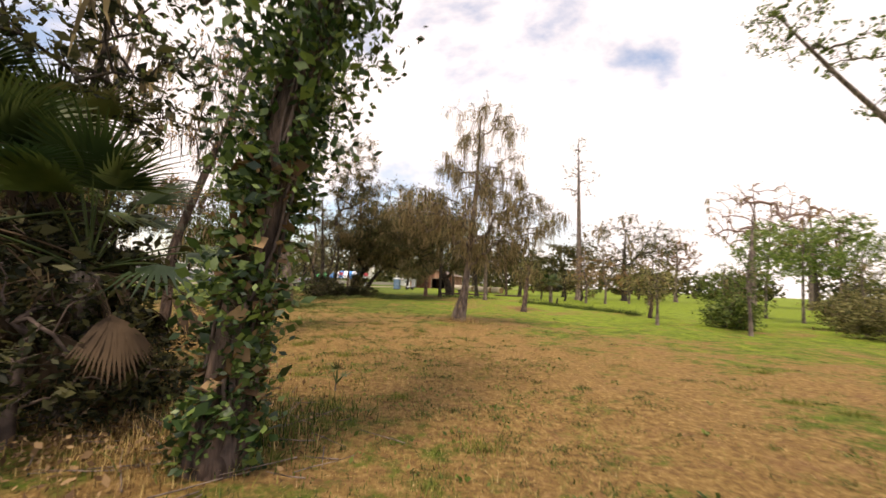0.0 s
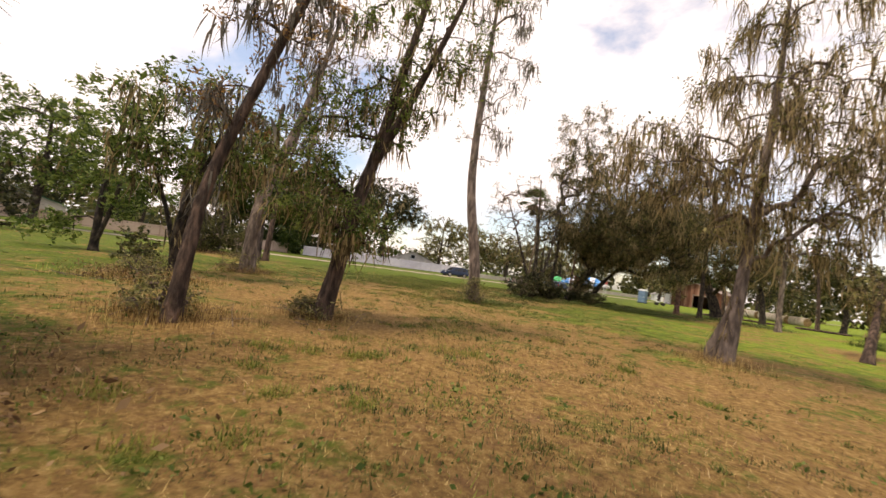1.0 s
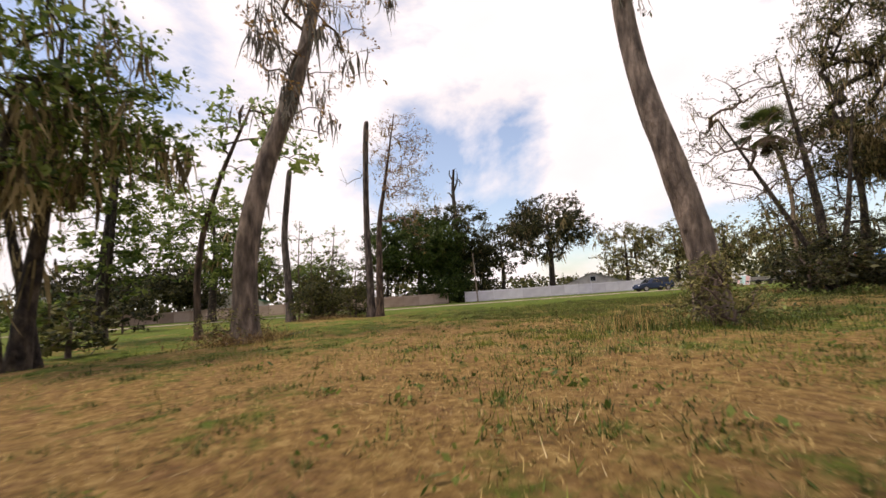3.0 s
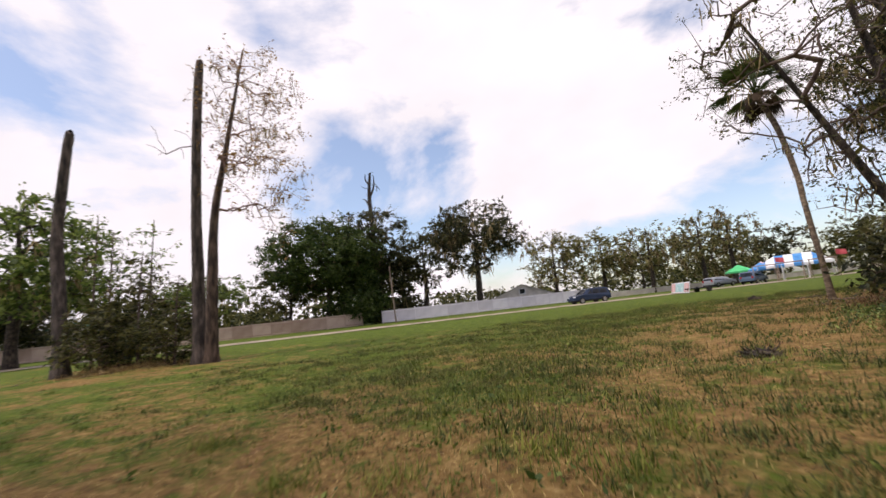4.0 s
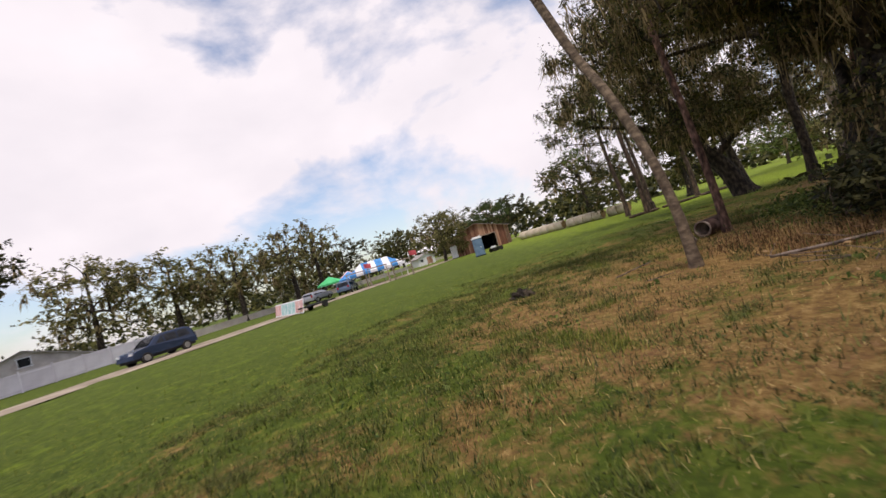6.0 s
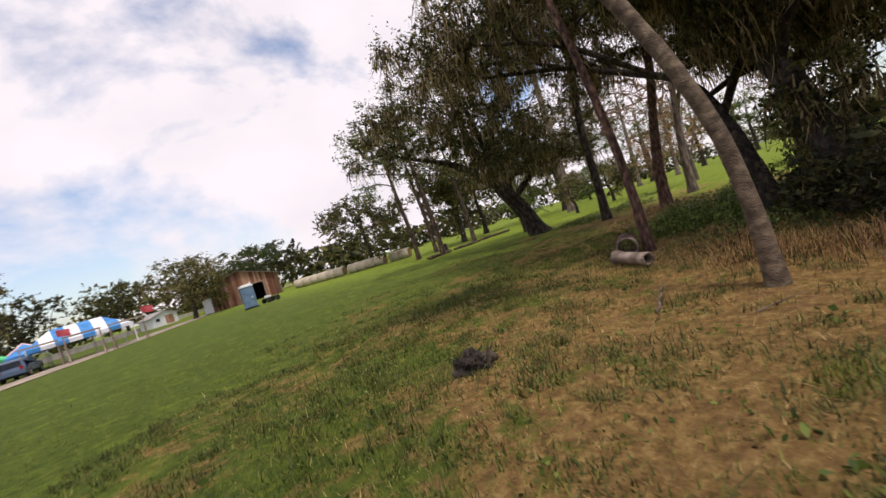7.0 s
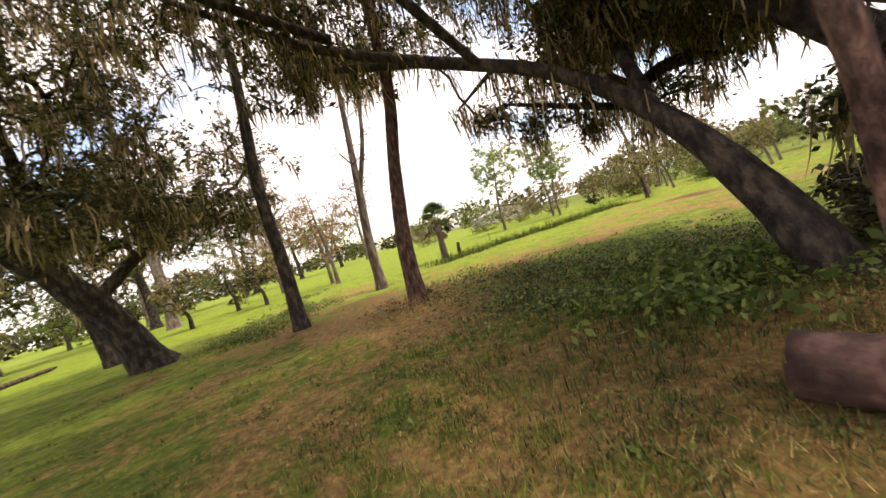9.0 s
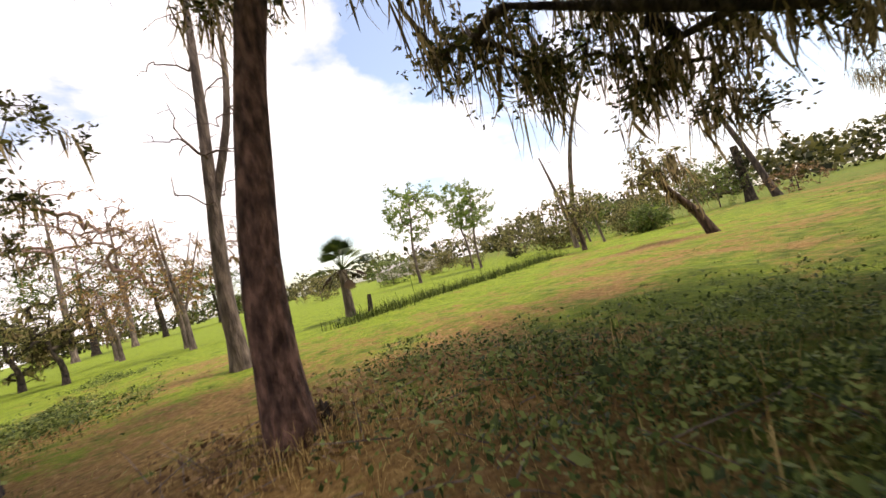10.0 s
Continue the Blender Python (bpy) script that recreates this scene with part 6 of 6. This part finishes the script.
# ---- white marker post at the field's edge ----
root = thing("marker_post", -62.0, 9.3, 0, 0, "short white painted marker post at the field's edge", "post")
bm = bmesh.new()
box(bm, 0, 0, 0.55, 0.12, 0.12, 1.1, bevel=0.02)
box(bm, 0, 0, 1.12, 0.16, 0.16, 0.06, bevel=0.015)
part("post_shaft", bm, PAINT_WHITE, root)

# ---- pole by the road ----
x, y = along(1.7, 17.2)
root = thing("utility_pole", x, y, 0, 0, "thin weathered wooden pole standing by the road", "pole")
bm = bmesh.new()
cyl(bm, (0, 0, 0), (-0.6, 0.1, 7.6), 0.11, 0.08, 10)
part("pole_shaft", bm, WOOD_GREY, root)
bm = bmesh.new()
cyl(bm, (-0.42, 0.05, 5.4), (0.5, -0.3, 5.9), 0.035, 0.03, 6)
part("lamp_arm", bm, PLASTER, root)


# ---- concrete pipes and tyre ----
def pipe(label, a, b, ro, th, bell, material, seed, inside=None):
    rng = np.random.default_rng(seed)
    a, b = np.array(a, float), np.array(b, float)
    ax = (b - a) / np.linalg.norm(b - a)
    L = np.linalg.norm(b - a)
    u = np.cross(ax, (0, 0, 1.0))
    u /= np.linalg.norm(u)
    v = np.cross(u, ax)
    n = 40
    ang = np.arange(n) / n * 2 * np.pi
    root = thing("concrete_pipe", float(a[0]), float(a[1]), 0, 0, label, "pipe")
    st = [(0.0, ro + bell), (0.10, ro + bell), (0.16, ro)] if bell else [(0.0, ro), (0.1, ro)]
    st += [(f * L, ro) for f in (0.3, 0.5, 0.7, 0.9)] + [(L, ro)]
    inn = [(L, ro - th), (L * 0.5, ro - th), (0.12, ro - th + bell * 0.5), (0.0, ro - th + bell * 0.5)]
    rings = st + inn
    vs, fs = [], []
    for k, (s, r) in enumerate(rings):
        chip = rng.normal(0, 0.012, n) if s in (0.0, L) else rng.normal(0, 0.003, n)
        for j in range(n):
            p = a + ax * (s + (abs(chip[j]) * 1.5 if s == 0.0 else (-abs(chip[j]) * 2 if s == L else 0))) + (u * math.cos(ang[j]) + v * math.sin(ang[j])) * (r + chip[j] * 0.3)
            vs.append(tuple(p - np.array([a[0], a[1], 0])))
    m = len(rings)
    for k in range(m):
        for j in range(n):
            k2 = (k + 1) % m
            fs.append((k * n + j, k * n + (j + 1) % n, k2 * n + (j + 1) % n, k2 * n + j))
    link("barrel", mesh_from("barrel", vs, fs, True), material, root)
    if inside:
        pts = []
        for k in range(25):
            c = a + ax * (L - 0.012)
            w = k / 24 * 2 * np.pi
            pts.append(np.append(c - np.array([a[0], a[1], 0]) + (u * math.cos(w) + v * math.sin(w)) * (ro - th * 0.5), th * 0.5 + rng.normal(0, 0.004)))
        v_, f_ = tube([np.array(pts)], 8)
        link("rim", quads_mesh("rim", v_, f_), inside, root, "pale broken concrete rim")
        sl = [(a + ax * (L * q)) - np.array([a[0], a[1], 0]) for q in (0.97, 0.1)]
        ring = [[tuple(c + (u * math.cos(w) + v * math.sin(w)) * (ro - th - 0.006)) for w in ang] for c in sl]
        link("lining", mesh_from("lining", ring[0] + ring[1], [(j, (j + 1) % n, n + (j + 1) % n, n + j) for j in range(n)], True), inside, root, "pale worn concrete inside of the pipe")
    return root


pipe("large stained concrete culvert pipe lying in dry grass", (-10.7, 49.3, 0.205), (-11.5, 48.89, 0.205), 0.215, 0.045, 0.0, CONCRETE_DARK, 1, CONCRETE)
pipe("small pale concrete pipe with a bell end in dry grass", (-11.96, 48.92, 0.125), (-12.52, 48.02, 0.125), 0.112, 0.03, 0.03, CONCRETE, 2)


def root_clump(label, x, y, r, h, material, seed):
    """A rotted clod with short torn roots."""
    rng = np.random.default_rng(seed)
    root = thing("root_clump", x, y, 0, 0, label, "clump")
    bm = bmesh.new()
    bmesh.ops.create_icosphere(bm, subdivisions=4, radius=1.0)
    for v in bm.verts:
        a = v.co.copy()
        k = 1 + 0.16 * math.sin(a.x * 5 + seed) * math.sin(a.y * 6 + 1) + 0.12 * math.sin(a.z * 9 + a.x * 7) + rng.normal(0, 0.05)
        v.co = (a.x * r * k, a.y * r * k * 0.8, max(-0.05, a.z * h * k))
    part("clod", bm, material, root)
    paths = []
    for k in range(46):
        a, e = rng.uniform(0, 6.28), rng.uniform(-0.1, 0.9)
        d = np.array([math.cos(a) * math.cos(e), math.sin(a) * math.cos(e) * 0.8, math.sin(e)])
        p0 = d * np.array([r, r, h]) * 0.8
        L = rng.uniform(0.05, 0.17)
        s_ = np.linspace(0, 1, 4)[:, None]
        paths.append(np.column_stack([p0 + d * L * s_ + rng.normal(0, 0.012, (4, 3)), np.array([0.014, 0.011, 0.008, 0.003])]))
    v, f = tube(paths, 5)
    tagged(link("rootwork", quads_mesh("rootwork", v, f), BARK_DARK, root), kind="stuff")


root_clump("charred dark root clod lying on the rough grass", -16.77, 48.12, 0.25, 0.2, BARK_DARK, 1)
root_clump("small dark burl at a pine trunk's foot", -2.3, 51.36, 0.11, 0.26, BARK_DARK, 3)
root_clump("low dark mound of rotted roots in grass", -13.6, 33.2, 0.2, 0.08, BARK_DARK, 2)


# ---- logs and edging ----
def log(name, label, p, q, r, material, seed, category="log"):
    rng = np.random.default_rng(seed)
    p, q = np.array(p, float), np.array(q, float)
    root = thing(name, float(p[0]), float(p[1]), 0, 0, label, category)
    s = np.linspace(0, 1, 10)
    c = (p + (q - p) * s[:, None]) - np.array([p[0], p[1], 0])
    c[:, :2] += rng.normal(0, 0.012, (10, 2))
    rr = r * np.linspace(1, 0.75, 10) * (1 + rng.normal(0, 0.05, 10))
    rr[0] *= 0.6
    rr[-1] *= 0.5
    v, f = tube([np.column_stack([c, rr])], 9, 0.08, rng)
    link("log_wood", quads_mesh("log_wood", v, f), material, root)


log("fallen_log", "dark fallen log among the dead trees", (-35.8, 27.2, 0.12), (-34.0, 28.8, 0.16), 0.14, BARK_DARK, 1)
for k, (a, b) in enumerate((((-0.8, 70.0, 0.12), (2.8, 71.4, 0.12)), ((3.2, 71.5, 0.12), (7.2, 72.2, 0.12)), ((8.3, 73.4, 0.12), (13.3, 74.0, 0.12)))):
    log("edging_log", "long log laid as edging on the grass", a, b, 0.14, BARK, 10 + k)
log("fallen_log", "bleached branch lying on the straw", (-13.9, 44.6, 0.05), (-11.9, 43.6, 0.07), 0.028, BARK_PALE, 21)
log("fallen_log", "bleached branch lying on the straw", (-14.2, 42.2, 0.05), (-12.4, 42.7, 0.06), 0.026, BARK_PALE, 22)
log("fallen_log", "bleached branch lying on the straw", (-15.2, 46.8, 0.05), (-14.2, 47.1, 0.1), 0.016, BARK_PALE, 23)
root = thing("tree_stump", 2.4, 71.9, 0, 0, "dark cut stump by the log edging", "stump")
bm = bmesh.new()
cyl(bm, (0, 0, -0.05), (0, 0, 0.8), 0.42, 0.36, 14)
part("stump_wood", bm, BARK_DARK, root)

# ---- grass, straw and weeds ----
PATH_XY = np.array([row[1][:2] for row in PATH])
seg_p, seg_q = PATH_XY[:-1], PATH_XY[1:]


def near_route(count, spread, rng, lo=-10.0, hi=90.0):
    """Places scattered about the route, thinning out to the sides."""
    ln = np.linalg.norm(seg_q - seg_p, axis=1)
    k = rng.choice(len(ln), count, p=ln / ln.sum())
    p = seg_p[k] + (seg_q - seg_p)[k] * rng.random((count, 1))
    d = rng.normal(size=(count, 2))
    d /= np.linalg.norm(d, axis=1)[:, None]
    return p + d * (np.abs(rng.normal(0, spread, (count, 1))) + 0.2)


def blades(xy, height, width, rng, lean=0.5):
    """Blades of grass: a lower quad and a narrowing upper one, bent over to a side."""
    n = len(xy)
    h = (height * np.exp(rng.normal(0, 0.4, n)))[:, None]
    ph = rng.uniform(0, 2 * np.pi, n)
    d = np.stack([np.cos(ph), np.sin(ph), np.zeros(n)], 1)
    side = np.stack([-np.sin(ph), np.cos(ph), np.zeros(n)], 1) * (width * np.exp(rng.normal(0, 0.3, n)))[:, None] * 0.5
    ln_ = np.abs(rng.normal(0, lean, n))[:, None]
    up = np.array([[0, 0, 1.0]]) / np.sqrt(1 + ln_ ** 2)
    out = d * ln_ / np.sqrt(1 + ln_ ** 2)
    base = np.column_stack([xy, ground_z(xy[:, 0], xy[:, 1]) - 0.01])
    mid = base + (out * 0.45 + up * 0.62) * h
    tip = base + (out * 1.15 + up * 0.95) * h
    return np.stack([np.stack([base - side, base + side, mid + side * 0.8, mid - side * 0.8], 1), np.stack([mid - side * 0.8, mid + side * 0.8, tip + side * 0.08, tip - side * 0.08], 1)], 1).reshape(-1, 4, 3)


def grass_object(name, label, xy, height, width, material, rng, lean=0.5):
    q = blades(xy, height, width, rng, lean)
    if height < 0.1:
        q = q.reshape(-1, 2, 4, 3)
        q = np.stack([q[:, 0, 0], q[:, 0, 1], q[:, 1, 2]], 1)
        me = polys(name, q, 3)
    else:
        me = polys(name, q, 4)
    tagged(link(name, me, material), label, "grass", kind="stuff")


def clumped(centres, per, radius, rng):
    n = len(centres) * per
    c = np.repeat(centres, per, axis=0)
    return c + rng.normal(0, 1, (n, 2)) * np.repeat(radius, per)[:, None]


g = np.random.default_rng(77)
xy = near_route(280000, 7.0, g)
keep = g.random(len(xy)) > dryness(xy[:, 0], xy[:, 1]) * 1.05
grass_object("grass", "short green field grass", xy[keep], 0.055, 0.012, GRASS, g, 0.8)
xy = near_route(300000, 6.5, g)
keep = g.random(len(xy)) < dryness(xy[:, 0], xy[:, 1]) * 1.1
grass_object("straw", "flattened dry straw on the ground", xy[keep], 0.05, 0.007, STRAW, g, 2.6)
cen = near_route(5200, 6.5, g)
cen = cen[lawn(cen[:, 0], cen[:, 1]) < 0.3]
wgt = 0.45 + 0.55 * (dryness(cen[:, 0], cen[:, 1]) < 0.75)
cen = cen[g.random(len(cen)) < wgt]
xy = clumped(cen, 64, np.abs(g.normal(0.085, 0.03, len(cen))) + 0.03, g)
grass_object("grass_tufts", "dark green grass tufts across the field", xy, 0.055, 0.013, GRASS_DEEP, g, 1.5)
cen = near_route(260, 6.0, g)
cen = cen[lawn(cen[:, 0], cen[:, 1]) < 0.3]
xy = clumped(cen, 70, np.abs(g.normal(0.22, 0.08, len(cen))) + 0.05, g)
grass_object("grass_tufts", "larger leafy green grass clumps across the field", xy, 0.09, 0.012, GRASS, g, 1.4)
cen = np.column_stack([g.uniform(-25, -9, 1500), g.uniform(28.5, 53, 1500)])
cen = cen[lawn(cen[:, 0], cen[:, 1]) < 0.4]
xy = clumped(cen, 90, np.abs(g.normal(0.10, 0.03, len(cen))) + 0.03, g)
grass_object("grass_tufts", "dark olive tufts of rank grass on the rough ground", xy, 0.08, 0.012, GRASS_OLIVE, g, 1.2)

xy = near_route(20000, 4.5, g)
xy = xy[g.random(len(xy)) < dryness(xy[:, 0], xy[:, 1]) * 1.2 + 0.1]
grass_object("straw_litter", "scattered pale dead grass stalks on the ground", xy, 0.07, 0.005, STRAW_PALE, g, 5.0)
xy = near_route(700, 4.5, g)
xy = clumped(xy, 14, np.full(len(xy), 0.09), g)
c = np.column_stack([xy, ground_z(xy[:, 0], xy[:, 1]) + 0.01 + 0.05 * g.random(len(xy))])
tagged(link("low_weeds", polys("low_weeds", leaf_quads(c, 0.05, g, 0.0, 0.55), 4), LEAF_GREEN), "small bright green weeds in the grass", "weeds", kind="stuff")


def brush(label, spots, height, width, material, seed, per=420, lean=0.45):
    rng = np.random.default_rng(seed)
    allxy = []
    for x, y, r, dens in spots:
        n = int(per * dens)
        allxy.append(np.array([x, y]) + rng.normal(0, r * 0.5, (n, 2)))
    grass_object("tall_grass", label, np.concatenate(allxy), height, width, material, rng, lean)


brush("tall dry grass round the tree feet", ((-10.6, 26.8, 0.9, 0.8), (-10.9, 28.6, 1.2, 2), (-14.2, 14.9, 1.4, 3), (-13.5, 15.6, 1.3, 2), (-18.3, 21.3, 1.2, 2.5), (-7.3, 16.4, 0.9, 1.6),
      (-7.9, 13.4, 1.0, 3), (-8.3, 13.8, 0.9, 1.5), (-4.8, 8.8, 1.8, 4), (-3.3, 7.4, 1.2, 3), (-2.5, 51.6, 1.0, 2), (-34.0, 28.4, 2.2, 4), (0.5, 23.0, 1.0, 1.6), (-5.0, 48.6, 2.0, 0.8)), 0.18, 0.007, STRAW, 5, 700)
brush("ragged brown straw along the thicket's edge", ((-12.4, 37.5, 1.5, 2), (-12.4, 40.5, 1.6, 3), (-12.2, 43.8, 1.5, 4), (-12.4, 46.2, 1.2, 1.5), (-11.7, 45.2, 1.4, 3), (-10.4, 47.4, 1.2, 2), (-10.9, 50.0, 0.5, 0.5), (-11.5, 48.9, 0.8, 0.8), (-12.0, 48.5, 0.5, 0.4), (-5.2, 50.4, 1.6, 1.2), (-3.2, 50.2, 1.6, 1.4), (-2.0, 48.6, 1.8, 1)), 0.09, 0.007, STRAW, 15, 700, 1.3)
brush("dry orange-brown brush grass at the thicket's foot", ((-12.6, 45.2, 0.8, 2), (-12.2, 44.2, 0.9, 2.5), (-12.9, 46.4, 0.5, 0.8), (-12.6, 42.6, 0.9, 2), (-12.6, 40.4, 0.9, 2), (-12.0, 46.8, 0.8, 1)), 0.17, 0.009, STRAW_RUST, 17, 620, 1.7)
brush("tall green weeds in the shade", ((-10.3, 27.0, 1.3, 2), (-9.8, 29.5, 1.8, 3), (-11.6, 39.0, 2.0, 3), (-10.6, 44.0, 2.4, 4), (-6.3, 49.2, 1.6, 1.2), (-4.0, 48.4, 1.8, 1.6), (-2.6, 7.6, 1.0, 2), (-6.0, 46.4, 2.0, 2), (0.5, 57.2, 1.6, 3), (-13.7, 15.3, 1.2, 1.2), (-8.8, 49.2, 1.2, 2), (-2.1, 8.6, 1.0, 1)), 0.15, 0.012, GRASS_DEEP, 6, 560, 0.9)


CLUMPS = ((-1.9, 9.1), (-0.9, 9.6), (0.3, 7.7), (8.1, 13.4), (6.5, 10.5), (6.9, 9.7), (-2.8, 11.7), (0.4, 17.9), (-4.4, 11.3), (-3.1, 11.1), (-3.6, 12.6), (-2.7, 13.0), (-4.7, 13.0), (-1.1, 18.9), (-5.5, 13.7), (-4.4, 14.6), (-4.2, 14.8), (-5.0, 14.2), (-5.5, 15.4), (-5.8, 17.7), (-3.2, 20.5), (-3.4, 16.7), (-11.0, 24.9), (-10.3, 25.2), (-10.6, 25.2), (-12.5, 25.7), (-11.4, 26.0), (-13.1, 25.2), (-11.3, 23.9), (-16.8, 27.3), (-15.2, 27.4), (-14.5, 27.8), (-13.9, 28.7), (-13.4, 28.8), (-15.0, 29.7), (-13.4, 29.6), (-17.3, 37.6), (-16.8, 37.5), (-19.8, 39.4), (-23.7, 40.6), (-18.4, 38.0), (-16.4, 45.1), (-17.6, 44.3), (-17.4, 44.0), (-17.2, 43.2), (-18.0, 45.3), (-17.2, 43.6), (-18.0, 44.7), (-18.3, 44.2), (-14.2, 49.8), (-14.3, 49.3), (-13.7, 50.4), (-14.2, 51.5), (-14.5, 51.9), (-10.9, 51.4), (-10.2, 50.9), (-9.6, 51.6), (-11.0, 50.6), (-9.2, 50.9), (-10.0, 52.2), (-8.8, 52.0), (-11.4, 52.2), (-8.2, 51.0), (-7.2, 51.8), (-12.2, 51.0))
brush("leafy green grass clumps standing out on the rough ground", tuple((x, y, 0.26, 0.6) for x, y in CLUMPS), 0.085, 0.012, GRASS, 18, 420, 1.2)
brush("dark green rank grass along a shallow ditch", tuple((8.9 + 2.1 * math.sin(k * 1.7) * 0.25 + k * 0.27, 50.2 - k * 0.53, 0.8, 0.5) for k in range(26)), 0.3, 0.02, GRASS_DEEP, 16, 300)


def weeds(label, spots, size, seed, material=None, height=0.27, per=900):
    rng = np.random.default_rng(seed)
    cs = []
    for x, y, r, dens in spots:
        n = int(per * dens)
        xy_ = np.array([x, y]) + rng.normal(0, r * 0.5, (n, 2))
        lump = np.abs(np.sin(xy_[:, 0] * 2.1 + xy_[:, 1] * 0.6) * np.cos(xy_[:, 1] * 1.7 - xy_[:, 0] * 0.5)) + 0.35 * np.abs(np.sin(xy_[:, 0] * 6.1) * np.sin(xy_[:, 1] * 5.3))
        held = lump + rng.normal(0, 0.12, n) > 0.24
        xy_, lump, n = xy_[held], lump[held], int(held.sum())
        hh = height * (0.25 + 0.95 * lump)
        cs.append(np.column_stack([xy_, rng.random(n) ** 0.6 * hh]))
    c = np.concatenate(cs)
    tagged(link("undergrowth", polys("undergrowth", leaf_quads(c, size, rng, 0.3, 0.5), 4), material or WEED), label, "undergrowth", kind="stuff")


weeds("dark leafy weeds in the shade of the oak", ((-6.3, 49.6, 1.6, 3), (-4.2, 48.8, 1.8, 4), (-2.2, 49.2, 1.6, 3), (-6.6, 47.8, 1.8, 4), (-4.4, 46.6, 2.2, 4), (-7.4, 45.6, 1.8, 3), (-10.0, 46.6, 1.6, 2), (-9.5, 43.5, 2.0, 3), (-10.6, 40.2, 2.0, 2), (-0.6, 50.2, 1.0, 1), (-12.1, 36.8, 1.4, 1.6), (-12.0, 39.4, 1.3, 1.8), (-11.6, 42.2, 1.2, 1.4), (0.2, 57.0, 1.5, 2), (3.4, 56.4, 1.5, 4), (5.2, 57.2, 1.6, 3), (2.6, 57.6, 1.8, 2), (11.5, 58.6, 1.5, 2), (-10.0, 28.8, 1.4, 1.5), (-3.8, 50.6, 1.6, 1)), 0.055, 7, per=1100)
weeds("pale green long-leaved plants under the oak", ((-8.6, 48.2, 1.2, 1.4), (-7.8, 48.0, 1.0, 1.2)), 0.1, 8, LEAF_GREEN, 0.4, 1300)
weeds("low broken brush and dead twigs", ((-4.8, 9.0, 2.2, 1.4), (-3.7, 7.6, 1.4, 1.0), (-14.1, 15.0, 1.5, 0.8), (-18.5, 21.0, 1.2, 0.7), (-34.2, 28.4, 2.0, 1.0), (-2.5, 51.8, 1.1, 0.6), (-11.5, 41.5, 2.4, 1.2)), 0.06, 9, LEAF_BROWN, 0.3, 2200)

# dead sticks lying in the brush
g = np.random.default_rng(31)
stick = []
for x, y, r, cnt in ((-3.9, 8.0, 1.5, 60), (-2.5, 7.2, 1.2, 40), (-14.1, 15.0, 1.3, 30), (-18.3, 21.0, 1.2, 30), (-34.2, 28.2, 2.0, 50), (-7.4, 16.2, 0.9, 24), (-12.6, 43.0, 2.2, 50), (-8.0, 13.4, 1.0, 30), (-5.0, 50.4, 2.0, 40), (-2.4, 51.7, 1.0, 30)):
    for k in range(cnt):
        p0 = np.array([x, y]) + g.normal(0, r * 0.6, 2)
        a, L = g.uniform(0, 6.28), g.uniform(0.25, 0.9)
        t_ = np.linspace(0, 1, 4)
        rise = g.uniform(0.0, 0.35) * L
        z = ground_z(p0[0], p0[1]) + 0.02 + t_ * rise
        stick.append(np.column_stack([p0[0] + math.cos(a) * L * t_ + g.normal(0, 0.012, 4), p0[1] + math.sin(a) * L * t_ + g.normal(0, 0.012, 4), z, np.linspace(0.009, 0.003, 4)]))
v, f = tube(stick, 4)
tagged(link("dead_sticks", quads_mesh("dead_sticks", v, f), BARK_PALE), "grey dead sticks lying in brush and straw", "sticks", kind="stuff")

# far woods round the fields
rng = np.random.default_rng(99)
cs = []
for k in range(150):
    a = k / 150 * 2 * np.pi + rng.normal(0, 0.02)
    d = 190 + 45 * math.sin(a * 3 + 1) + rng.normal(0, 12)
    h, r = rng.uniform(6, 12), rng.uniform(6, 11)
    c = np.array([-8 + math.cos(a) * d, 40 + math.sin(a) * d, h * 0.55])
    q = rng.normal(size=(320, 3))
    q /= np.linalg.norm(q, axis=1)[:, None]
    q *= rng.uniform(0.3, 1, (320, 1)) ** 0.4
    pts = c + q * np.array([r, r, h * 0.55]) * (1 + 0.25 * np.sin(q[:, :1] * 7 + k))
    cs.append(pts[pts[:, 2] > 0])
tagged(link("far_woods", polys("far_woods", leaf_quads(np.concatenate(cs), 1.5, rng, 0.2, 0.7), 4), LEAF_OAK), "distant belt of trees round the fields", "woods", kind="stuff")
